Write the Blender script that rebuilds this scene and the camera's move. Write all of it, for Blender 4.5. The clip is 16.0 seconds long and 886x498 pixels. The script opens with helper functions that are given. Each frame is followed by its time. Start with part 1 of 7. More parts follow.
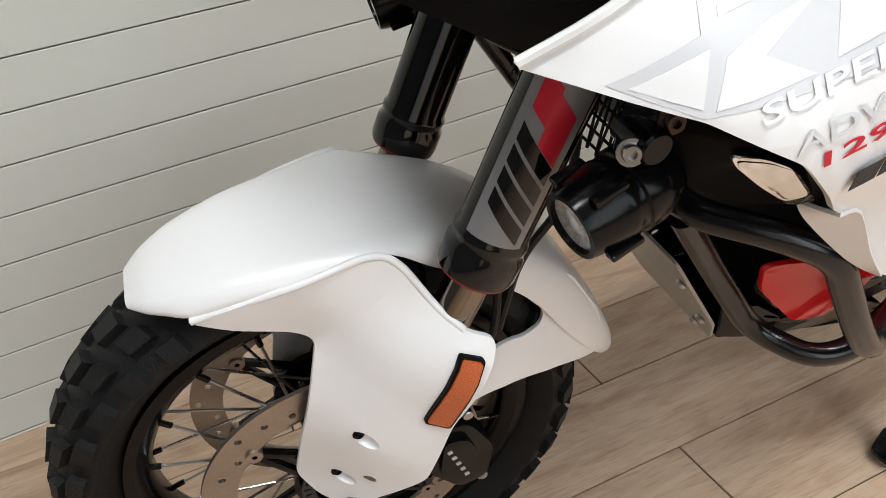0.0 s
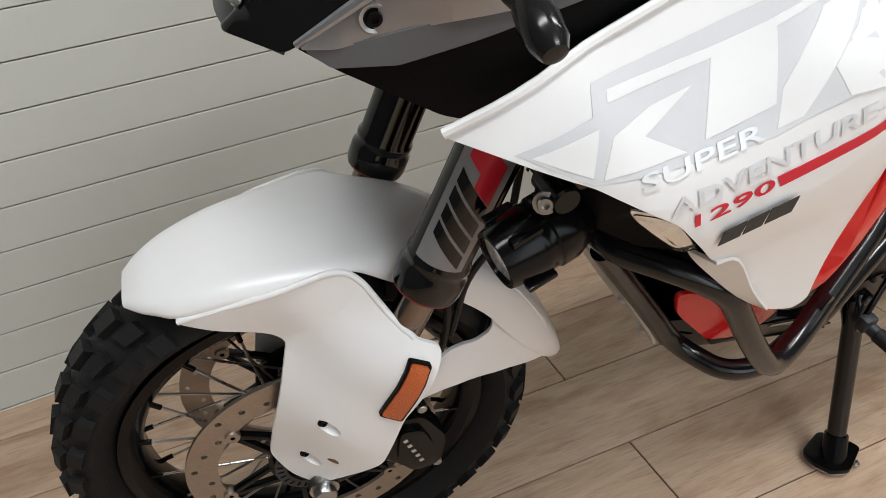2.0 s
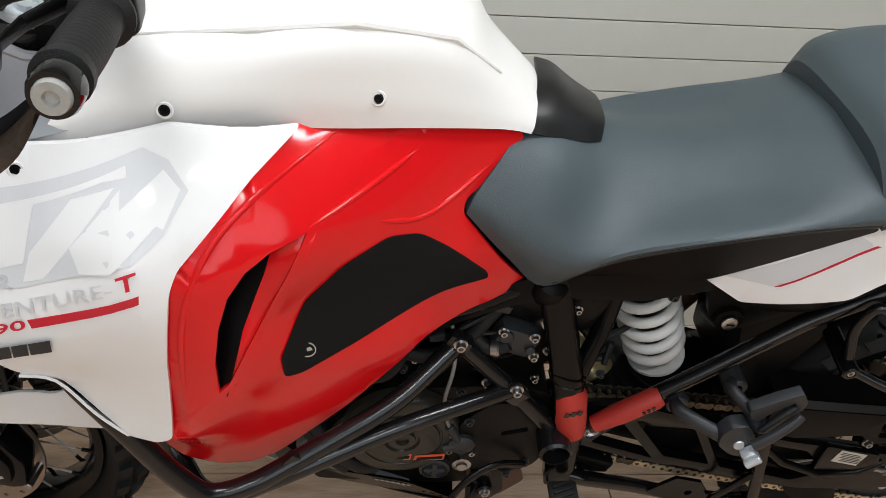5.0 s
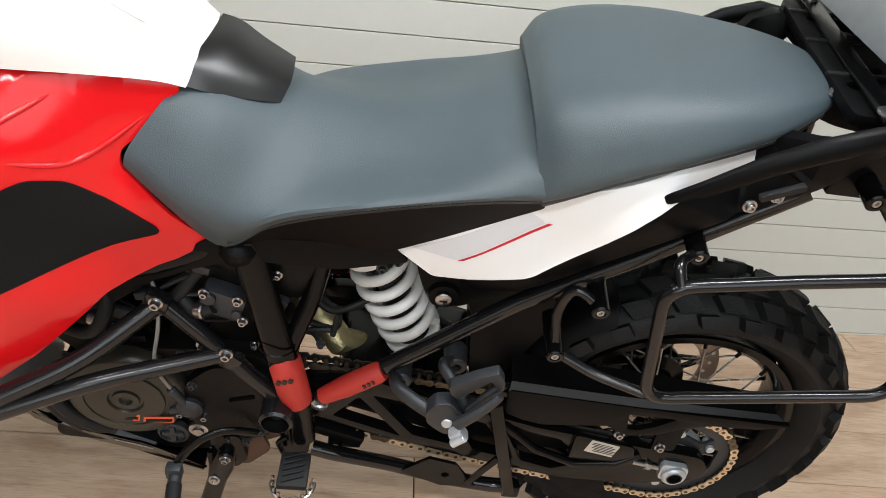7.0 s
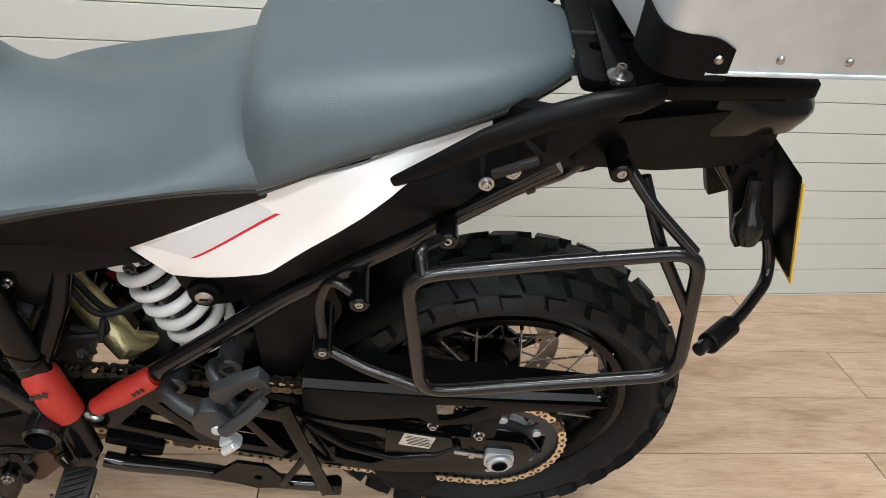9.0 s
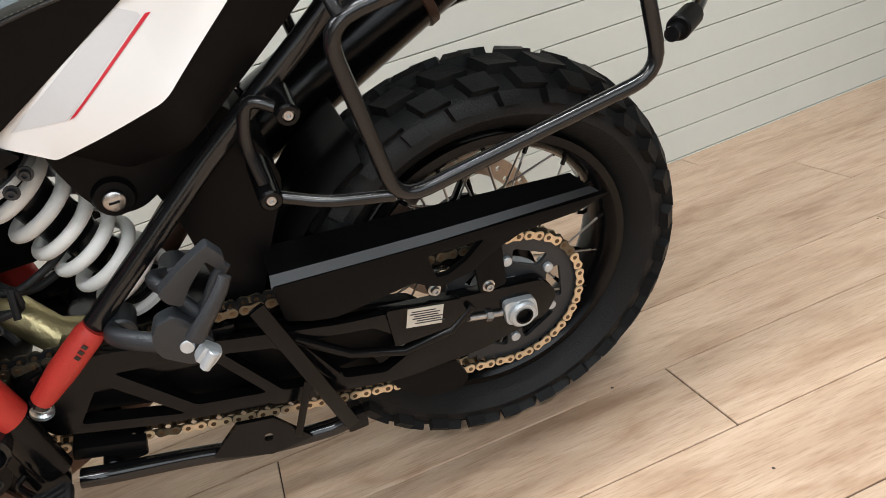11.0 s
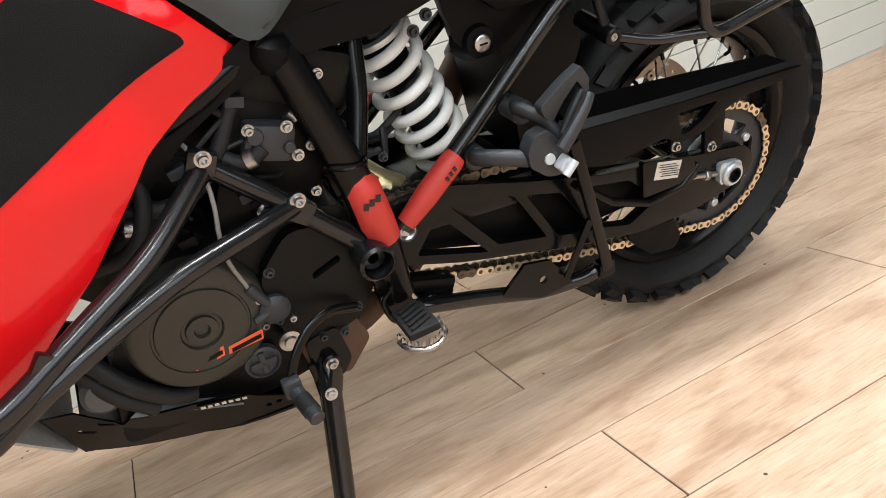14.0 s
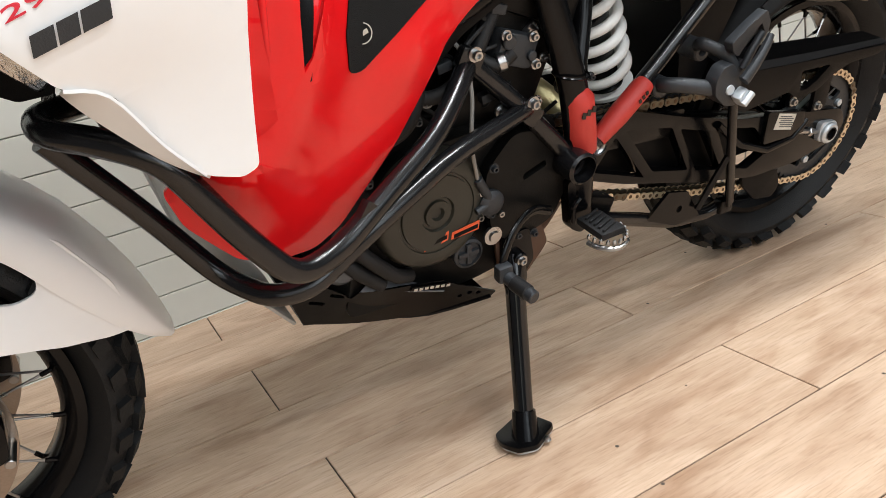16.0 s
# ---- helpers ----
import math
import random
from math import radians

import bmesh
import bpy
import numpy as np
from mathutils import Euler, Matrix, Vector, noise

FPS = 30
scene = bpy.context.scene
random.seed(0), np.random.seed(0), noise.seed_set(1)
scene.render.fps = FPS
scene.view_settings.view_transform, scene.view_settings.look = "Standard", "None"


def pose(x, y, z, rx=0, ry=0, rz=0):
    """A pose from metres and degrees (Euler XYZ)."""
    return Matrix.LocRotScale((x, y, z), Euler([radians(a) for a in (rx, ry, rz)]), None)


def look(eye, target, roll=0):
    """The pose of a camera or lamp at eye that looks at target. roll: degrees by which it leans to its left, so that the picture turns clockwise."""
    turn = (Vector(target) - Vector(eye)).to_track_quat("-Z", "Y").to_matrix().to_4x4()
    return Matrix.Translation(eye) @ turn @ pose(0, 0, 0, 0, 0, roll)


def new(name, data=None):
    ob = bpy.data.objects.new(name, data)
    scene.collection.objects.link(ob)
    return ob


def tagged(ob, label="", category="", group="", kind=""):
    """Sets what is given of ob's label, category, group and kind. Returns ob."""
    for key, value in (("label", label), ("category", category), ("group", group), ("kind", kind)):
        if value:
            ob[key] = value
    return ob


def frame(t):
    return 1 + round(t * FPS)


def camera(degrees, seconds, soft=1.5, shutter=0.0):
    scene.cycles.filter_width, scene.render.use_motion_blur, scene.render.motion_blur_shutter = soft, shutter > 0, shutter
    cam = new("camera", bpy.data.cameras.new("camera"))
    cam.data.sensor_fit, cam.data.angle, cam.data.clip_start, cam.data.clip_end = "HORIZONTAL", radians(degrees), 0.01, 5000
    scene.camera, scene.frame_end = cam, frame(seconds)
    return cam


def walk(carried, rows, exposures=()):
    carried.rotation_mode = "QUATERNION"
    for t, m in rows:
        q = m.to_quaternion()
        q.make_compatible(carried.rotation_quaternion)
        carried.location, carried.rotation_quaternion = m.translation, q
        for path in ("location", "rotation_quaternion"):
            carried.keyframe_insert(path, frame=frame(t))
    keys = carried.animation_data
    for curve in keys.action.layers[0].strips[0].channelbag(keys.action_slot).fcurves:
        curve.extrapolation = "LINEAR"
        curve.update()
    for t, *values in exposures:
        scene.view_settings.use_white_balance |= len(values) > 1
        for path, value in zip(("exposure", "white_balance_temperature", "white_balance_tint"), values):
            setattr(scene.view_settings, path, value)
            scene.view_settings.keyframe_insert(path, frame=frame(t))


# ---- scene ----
cam = camera(60.5, 16.0, 0.7)
PATH = [
    (0, (-0.852, -0.765, 0.937), (-0.284, 0.874, -0.06), -9.2),
    (0.5, (-0.854, -0.758, 0.893), (-0.304, 0.846, -0.166), -9.3),
    (1, (-0.855, -0.76, 0.867), (-0.319, 0.829, -0.223), -9.2),
    (1.5, (-0.855, -0.778, 0.895), (-0.327, 0.818, -0.188), -8.9),
    (2, (-0.819, -0.852, 1.017), (-0.287, 0.77, -0.024), -7.4),
    (2.5, (-0.732, -0.937, 1.091), (-0.2, 0.719, 0.103), -5.0),
    (3, (-0.639, -1.013, 1.129), (-0.116, 0.673, 0.19), -2.2),
    (3.5, (-0.543, -1.058, 1.148), (-0.078, 0.665, 0.245), 0.5),
    (4, (-0.396, -1.062, 1.141), (-0.039, 0.701, 0.266), 2.1),
    (4.2, (-0.338, -1.063, 1.14), (-0.029, 0.712, 0.271), 2.5),
    (6.3, (0.173, -1.136, 1.11), (0.248, 0.663, 0.239), 4.7),
    (6.4, (0.185, -1.131, 1.113), (0.278, 0.662, 0.232), 5.3),
    (6.5, (0.211, -1.137, 1.111), (0.298, 0.661, 0.239), 5.1),
    (7, (0.305, -1.115, 1.121), (0.44, 0.678, 0.243), 6.7),
    (7.5, (0.408, -1.082, 1.154), (0.569, 0.692, 0.244), 7.8),
    (8, (0.526, -1.065, 1.165), (0.69, 0.693, 0.226), 8.3),
    (8.2, (0.58, -1.065, 1.166), (0.74, 0.693, 0.226), 8.1),
    (10.3, (0.555, -1.02, 0.908), (0.92, 0.748, 0.047), -7.9),
    (10.5, (0.553, -1.026, 0.859), (0.921, 0.755, 0.027), -10.6),
    (11, (0.521, -1.053, 0.776), (0.919, 0.755, 0.02), -15.5),
    (11.5, (0.457, -1.057, 0.754), (0.893, 0.761, 0.043), -18.3),
    (12, (0.319, -1.048, 0.726), (0.811, 0.756, 0.016), -19.2),
    (12.5, (0.216, -1.038, 0.708), (0.763, 0.747, -0.011), -18.9),
    (13, (0.116, -1.045, 0.728), (0.691, 0.732, 0.014), -18.2),
    (13.5, (0.031, -1.072, 0.723), (0.625, 0.701, 0.013), -17.1),
    (14, (-0.057, -1.105, 0.718), (0.567, 0.664, 0.023), -15.9),
    (14.5, (-0.135, -1.124, 0.746), (0.549, 0.629, 0.068), -14.4),
    (15, (-0.262, -1.114, 0.727), (0.471, 0.617, 0.045), -13.0),
    (15.2, (-0.325, -1.102, 0.724), (0.436, 0.614, 0.032), -12.5),
    (15.5, (-0.396, -1.096, 0.722), (0.376, 0.612, 0.024), -11.7),
    (16, (-0.473, -1.083, 0.71), (0.32, 0.607, -0.007), -10.6),
]
walk(cam, [(t, look(eye, target, roll)) for t, eye, target, roll in PATH],
     exposures=((0.0, -0.3), (1.0, -0.3), (2.0, -0.55), (3.0, -0.55), (3.6, -0.65), (4.2, -0.85), (6.3, -0.3), (8.0, -0.05), (10.5, -0.05), (11.5, 0.05), (13.0, 0.30), (15.0, 0.15), (16.0, 0.03)))

# ---- light: daylight from a shopfront behind the camera, tube lamps on the ceiling ----
world = bpy.data.worlds.new("sky")
scene.world = world
world.use_nodes = True
wn = world.node_tree
sky = wn.nodes.new("ShaderNodeTexSky")
sky.sky_type, sky.sun_disc, sky.sun_elevation, sky.sun_rotation = "NISHITA", False, radians(38), radians(200)
wn.links.new(sky.outputs[0], wn.nodes["Background"].inputs[0])
wn.nodes["Background"].inputs[1].default_value = 0.1


def area(name, m, sx, sy, watts, col):
    d = bpy.data.lights.new(name, "AREA")
    d.shape, d.size, d.size_y, d.energy, d.color = "RECTANGLE", sx, sy, watts, col
    ob = new(name, d)
    ob.matrix_world = m
    return ob


WARM, COOL = (0.965, 0.985, 1.0), (0.87, 0.95, 1.0)
area("window_light", look((0.9, -3.6, 1.55), (0.5, 0, 0.6)), 3.4, 2.2, 68, COOL)
for tx, ty, tw in ((-1.0, -0.85, 43), (1.2, -0.80, 62), (0.2, -2.3, 50)):
    area("tube_light", pose(tx, ty, 2.62), 1.4, 0.2, tw, WARM)

# ---- materials ----


def material(name, col, rough=0.5, metal=0.0, grain=(60.0, 0.06), stain=(4.0, 0.05), bump=0.0, bump_scale=200.0, coat=0.0, spec=0.5, trans=0.0, emit=None):
    """A node material: base colour broken up at two scales, uneven gloss, fine relief."""
    m = bpy.data.materials.new(name)
    m.use_nodes = True
    n, l = m.node_tree.nodes, m.node_tree.links
    p = n["Principled BSDF"]
    co = n.new("ShaderNodeTexCoord")
    a, b = n.new("ShaderNodeTexNoise"), n.new("ShaderNodeTexNoise")
    a.inputs["Scale"].default_value, b.inputs["Scale"].default_value = grain[0], stain[0]
    b.inputs["Detail"].default_value = 5.0
    l.new(co.outputs["Object"], a.inputs["Vector"])
    l.new(co.outputs["Object"], b.inputs["Vector"])
    mix = n.new("ShaderNodeMath")
    mix.operation = "MULTIPLY_ADD"
    l.new(a.outputs[0], mix.inputs[0])
    mix.inputs[1].default_value = 2 * grain[1]
    s2 = n.new("ShaderNodeMath")
    s2.operation = "MULTIPLY_ADD"
    l.new(b.outputs[0], s2.inputs[0])
    s2.inputs[1].default_value, s2.inputs[2].default_value = 2 * stain[1], 1 - stain[1] - grain[1]
    l.new(s2.outputs[0], mix.inputs[2])
    mul = n.new("ShaderNodeVectorMath")
    mul.operation = "SCALE"
    mul.inputs[0].default_value = col
    l.new(mix.outputs[0], mul.inputs["Scale"])
    l.new(mul.outputs[0], p.inputs["Base Color"])
    r2 = n.new("ShaderNodeMath")
    r2.operation = "MULTIPLY_ADD"
    l.new(b.outputs[0], r2.inputs[0])
    r2.inputs[1].default_value, r2.inputs[2].default_value = 0.3 * rough, 0.85 * rough
    l.new(r2.outputs[0], p.inputs["Roughness"])
    p.inputs["Metallic"].default_value = metal
    p.inputs["Coat Weight"].default_value = coat
    p.inputs["Coat Roughness"].default_value = 0.06
    p.inputs["Specular IOR Level"].default_value = spec
    p.inputs["Transmission Weight"].default_value = trans
    if emit:
        p.inputs["Emission Color"].default_value, p.inputs["Emission Strength"].default_value = (*emit[:3], 1), emit[3]
    if bump:
        c, bp = n.new("ShaderNodeTexNoise"), n.new("ShaderNodeBump")
        c.inputs["Scale"].default_value, c.inputs["Detail"].default_value = bump_scale, 4.0
        l.new(co.outputs["Object"], c.inputs["Vector"])
        bp.inputs["Strength"].default_value, bp.inputs["Distance"].default_value = bump, 0.002
        l.new(c.outputs[0], bp.inputs["Height"])
        l.new(bp.outputs[0], p.inputs["Normal"])
    return m


WHITE = material("white_gloss_plastic", (0.80, 0.80, 0.80), 0.32, stain=(3, 0.02), grain=(90, 0.01), coat=0.35)
TANKW = material("white_satin_plastic", (0.80, 0.79, 0.77), 0.42, stain=(3, 0.02), grain=(90, 0.01), coat=0.1)
RED = material("red_gloss_plastic", (0.66, 0.008, 0.011), 0.13, stain=(3, 0.03), grain=(90, 0.02), coat=0.0, spec=0.4)
DECALRED = material("red_film", (0.55, 0.012, 0.03), 0.35, stain=(5, 0.03))
SILVER = material("silver_plastic", (0.36, 0.37, 0.39), 0.33, metal=0.8, grain=(400, 0.05), stain=(3, 0.03))
GREYFILM = material("grey_film", (0.64, 0.65, 0.67), 0.32, stain=(4, 0.03), grain=(200, 0.02))
LETTER = material("silver_film", (0.74, 0.75, 0.77), 0.3, metal=0.35, stain=(4, 0.03))
DARKGREY = material("dark_grey_plastic", (0.05, 0.054, 0.058), 0.4, grain=(300, 0.05))
BLACKP = material("black_plastic", (0.0028, 0.0028, 0.0031), 0.38, bump=0.15, bump_scale=900, stain=(6, 0.15), grain=(120, 0.1), spec=0.09)
SATINB = material("satin_black_plastic", (0.006, 0.006, 0.0065), 0.34, spec=0.5, stain=(6, 0.15), grain=(120, 0.1))
GLOSSB = material("black_gloss_plastic", (0.004, 0.004, 0.0045), 0.10, spec=0.4, coat=0.15, stain=(5, 0.1))
PAINTB = material("black_powder_coat", (0.0026, 0.0026, 0.0029), 0.17, stain=(8, 0.2), grain=(300, 0.15), bump=0.05, bump_scale=700, spec=0.2)
BARB = material("worn_black_bar", (0.006, 0.006, 0.0066), 0.20, stain=(14, 0.3), grain=(150, 0.2), bump=0.04, bump_scale=500, spec=0.45)
ENGINE = material("dark_engine_paint", (0.0045, 0.0043, 0.004), 0.36, metal=0.06, spec=0.14, stain=(12, 0.35), grain=(200, 0.15), bump=0.3, bump_scale=400)
COVER = material("olive_black_cast_paint", (0.026, 0.025, 0.019), 0.36, metal=0.1, spec=0.4, stain=(10, 0.2), grain=(300, 0.15), bump=0.1, bump_scale=500)
GUNMETAL = material("grey_cast_metal", (0.027, 0.030, 0.034), 0.45, metal=0.3, stain=(12, 0.2), grain=(300, 0.12), bump=0.3, bump_scale=600)
RUBBER = material("tyre_rubber", (0.010, 0.0102, 0.0105), 0.55, bump=0.5, bump_scale=350, stain=(14, 0.3), grain=(160, 0.2), spec=0.22)
SOFT = material("soft_rubber", (0.009, 0.009, 0.0095), 0.55, spec=0.3, bump=0.4, bump_scale=800, stain=(10, 0.2))
SEAT = material("grey_seat_vinyl", (0.050, 0.070, 0.080), 0.48, bump=0.3, bump_scale=900, stain=(6, 0.18), grain=(40, 0.08))
SEATB = material("black_seat_vinyl", (0.012, 0.0115, 0.011), 0.5, bump=0.5, bump_scale=700, stain=(6, 0.12))
PADM = material("black_grip_pad", (0.007, 0.007, 0.007), 0.85, spec=0.2, bump=0.9, bump_scale=1200, stain=(10, 0.25), grain=(500, 0.3))
STEEL = material("bright_steel", (0.40, 0.40, 0.40), 0.28, metal=1.0, stain=(20, 0.1))
# the bluish tint stands in for a reflected cool window
ALU = material("worn_aluminium", (0.50, 0.54, 0.57), 0.40, metal=0.55, stain=(9, 0.15), grain=(50, 0.1), bump=0.2, bump_scale=120)
GREYALU = material("brushed_grey_plate", (0.42, 0.42, 0.40), 0.42, metal=0.35, stain=(10, 0.2), grain=(140, 0.15), bump=0.2)
DISC = material("bronzed_disc_steel", (0.36, 0.30, 0.25), 0.35, metal=0.85, stain=(30, 0.15), grain=(300, 0.15))
GOLD = material("gold_chain_steel", (0.64, 0.49, 0.32), 0.36, metal=0.5, stain=(40, 0.25), grain=(400, 0.2))
PIN = material("brown_pin_steel", (0.10, 0.058, 0.028), 0.45, metal=0.6, stain=(60, 0.3))
CHAINB = material("dull_chain_steel", (0.12, 0.10, 0.07), 0.4, metal=0.8, stain=(60, 0.3))
BRASS = material("gold_heat_foil", (0.52, 0.44, 0.24), 0.4, metal=0.9, stain=(30, 0.2), bump=0.9, bump_scale=90)
SPRINGW = material("white_spring_coat", (0.72, 0.72, 0.70), 0.38, stain=(25, 0.08), grain=(200, 0.05))
GUARDR = material("red_rubber_sleeve", (0.42, 0.026, 0.018), 0.55, stain=(18, 0.15), grain=(300, 0.1), bump=0.3, bump_scale=500)
AMBER = material("amber_reflector", (0.52, 0.10, 0.015), 0.2, stain=(8, 0.1), grain=(700, 0.3), bump=0.8, bump_scale=900, coat=0.6)
LEDCHROME = material("faceted_reflector", (0.86, 0.87, 0.88), 0.12, metal=1.0, stain=(60, 0.3), bump=1.0, bump_scale=70)
SMOKE = material("smoked_lens", (0.009, 0.009, 0.009), 0.18, coat=0.05, spec=0.25, stain=(5, 0.1))
CHROME = material("lamp_reflector", (0.93, 0.94, 0.96), 0.16, metal=0.35, stain=(60, 0.15), bump=0.8, bump_scale=90)
FORKGOLD = material("fork_tube_steel", (0.22, 0.19, 0.165), 0.12, metal=1.0)
PLATEW = material("sticker_paper", (0.50, 0.47, 0.41), 0.5, stain=(60, 0.2))
PLATEY = material("yellow_plate", (0.75, 0.52, 0.10), 0.4)
THREAD = material("grey_thread", (0.24, 0.24, 0.235), 0.7)
ORANGE = material("orange_film", (0.62, 0.09, 0.03), 0.4)
RUST = material("heat_stained_metal", (0.075, 0.04, 0.026), 0.55, metal=0.4, stain=(30, 0.4))
FORKFILM = material("fork_grey_film", (0.22, 0.22, 0.23), 0.3)
SEALRED = material("red_seal_rubber", (0.22, 0.022, 0.018), 0.5)
SPECK = material("floor_speck", (0.08, 0.06, 0.045), 0.7)
STRIP = material("slate_grey_plastic", (0.11, 0.115, 0.125), 0.35, stain=(4, 0.05))
CABLE = material("grey_hose", (0.20, 0.19, 0.175), 0.45)


def glass_material(name, tint):
    m = bpy.data.materials.new(name)
    m.use_nodes = True
    p = m.node_tree.nodes["Principled BSDF"]
    p.inputs["Base Color"].default_value = (*tint, 1)
    p.inputs["Roughness"].default_value, p.inputs["IOR"].default_value = 0.02, 1.45
    p.inputs["Transmission Weight"].default_value = 1.0
    return m


GLASS = glass_material("clear_lens", (0.97, 0.98, 0.98))
TINTED = glass_material("tinted_screen", (0.75, 0.76, 0.78))

# ---- shape helpers ----


def vec(p):
    return Vector(p)


def finish(name, bm, mat, parent=None, label="", smooth=True, sharp=38):
    """Links a bmesh as one mesh object."""
    bmesh.ops.recalc_face_normals(bm, faces=bm.faces)
    if smooth:
        lim = radians(sharp)
        for f in bm.faces:
            f.smooth = True
        for e in bm.edges:
            if len(e.link_faces) == 2 and e.calc_face_angle(0) > lim:
                e.smooth = False
    me = bpy.data.meshes.new(name)
    bm.to_mesh(me)
    bm.free()
    me.materials.append(mat)
    ob = new(name, me)
    if parent is not None:
        ob.parent = parent
    if label:
        tagged(ob, label)
    return ob


def part(name, bm, mat, parent, label="", smooth=True, sharp=38):
    return finish(name, bm, mat, parent, label, smooth, sharp)


def merge(*bms):
    out = bms[0]
    for b in bms[1:]:
        me = bpy.data.meshes.new("tmp")
        b.to_mesh(me)
        b.free()
        out.from_mesh(me)
        bpy.data.meshes.remove(me)
    return out


def rounded(points, rad, steps=5):
    """A path with its corners rounded off."""
    pts = [vec(p) for p in points]
    out = [pts[0]]
    for a, b, c in zip(pts, pts[1:], pts[2:]):
        u, w = a - b, c - b
        k = min(rad, 0.48 * u.length, 0.48 * w.length)
        p, q = b + u.normalized() * k, b + w.normalized() * k
        for i in range(steps + 1):
            t = i / steps
            out.append(p * (1 - t) ** 2 + b * 2 * t * (1 - t) + q * t * t)
    out.append(pts[-1])
    return out


def sweep(path, r, seg=12, caps=True, flat=1.0, closed=False):
    """A tube along a path; r a number or one radius a point."""
    bm = bmesh.new()
    n = len(path)
    rs = r if isinstance(r, (list, tuple)) else [r] * n
    tang = []
    for i in range(n):
        a = path[(i - 1) % n] if closed or i else path[0]
        b = path[(i + 1) % n] if closed or i < n - 1 else path[-1]
        tang.append((b - a).normalized())
    up = Vector((0, 0, 1)) if abs(tang[0].z) < 0.9 else Vector((1, 0, 0))
    side = tang[0].cross(up).normalized()
    rings = []
    for i in range(n):
        side = (side - tang[i] * side.dot(tang[i])).normalized()
        nor = tang[i].cross(side)
        rings.append([bm.verts.new(path[i] + (side * math.cos(q) * flat + nor * math.sin(q)) * rs[i]) for q in [2 * math.pi * j / seg for j in range(seg)]])
    for i in range(n if closed else n - 1):
        a, b = rings[i], rings[(i + 1) % n]
        for j in range(seg):
            bm.faces.new((a[j], a[(j + 1) % seg], b[(j + 1) % seg], b[j]))
    if caps and not closed:
        bm.faces.new(rings[0])
        bm.faces.new(rings[-1][::-1])
    return bm


def tube(points, r, rad=0.04, seg=12, flat=1.0):
    return sweep(rounded(points, rad), r, seg, flat=flat)


def lathe(profile, centre, axis, seg=40, closed=False):
    """Turns (radius, height) pairs round an axis."""
    bm = bmesh.new()
    z = vec(axis).normalized()
    x = z.cross(Vector((0, 0, 1)) if abs(z.z) < 0.9 else Vector((1, 0, 0))).normalized()
    y = z.cross(x)
    c = vec(centre)
    rings = []
    for r, h in profile:
        if r < 1e-5:
            rings.append([bm.verts.new(c + z * h)])
        else:
            rings.append([bm.verts.new(c + z * h + (x * math.cos(q) + y * math.sin(q)) * r) for q in [2 * math.pi * j / seg for j in range(seg)]])
    pairs = list(zip(rings, rings[1:]))
    if closed:
        pairs.append((rings[-1], rings[0]))
    for a, b in pairs:
        for j in range(seg):
            k = (j + 1) % seg
            if len(a) == 1 and len(b) > 1:
                bm.faces.new((a[0], b[j], b[k]))
            elif len(b) == 1 and len(a) > 1:
                bm.faces.new((a[j], a[k], b[0]))
            elif len(a) > 1:
                bm.faces.new((a[j], a[k], b[k], b[j]))
    return bm


def rod(p, q, r, seg=16, chamfer=0.15, hole=0.0):
    """A round bar between two places with chamfered ends, or a sleeve."""
    p, q = vec(p), vec(q)
    h, c = (q - p).length, chamfer * r
    prof = [(r - c, 0), (r, c), (r, h - c), (r - c, h)]
    if hole:
        prof = [(hole, 0)] + prof + [(hole, h)]
        return lathe(prof, p, q - p, seg, closed=True)
    return lathe([(0, 0)] + prof + [(0, h)], p, q - p, seg)


def bolt(p, axis, r=0.006, h=0.005):
    """A socket-head bolt with its sunk key hole."""
    return lathe([(0, h * 0.3), (r * 0.5, h * 0.3), (r * 0.5, h), (r * 0.9, h), (r, h * 0.75), (r, 0), (r * 1.5, 0), (r * 1.5, -h * 0.4), (0, -h * 0.4)], p, axis, 14)


def box(size, m=Matrix(), bevel=0.004, seg=2):
    bm = bmesh.new()
    bmesh.ops.create_cube(bm, size=1)
    bm.transform(Matrix.Diagonal((*size, 1)))
    if bevel:
        bmesh.ops.bevel(bm, geom=bm.edges[:], offset=bevel, segments=seg, affect="EDGES", profile=0.6)
    bm.transform(m)
    return bm


def beam(p, q, w, h, bevel=0.003, up=(0, 0, 1)):
    """A bar of rectangular section between two places."""
    p, q = vec(p), vec(q)
    d = (q - p).normalized()
    s = d.cross(vec(up)).normalized()
    u = s.cross(d)
    m = Matrix((d, s, u)).transposed().to_4x4()
    m.translation = (p + q) / 2
    return box(((q - p).length, w, h), m, bevel)


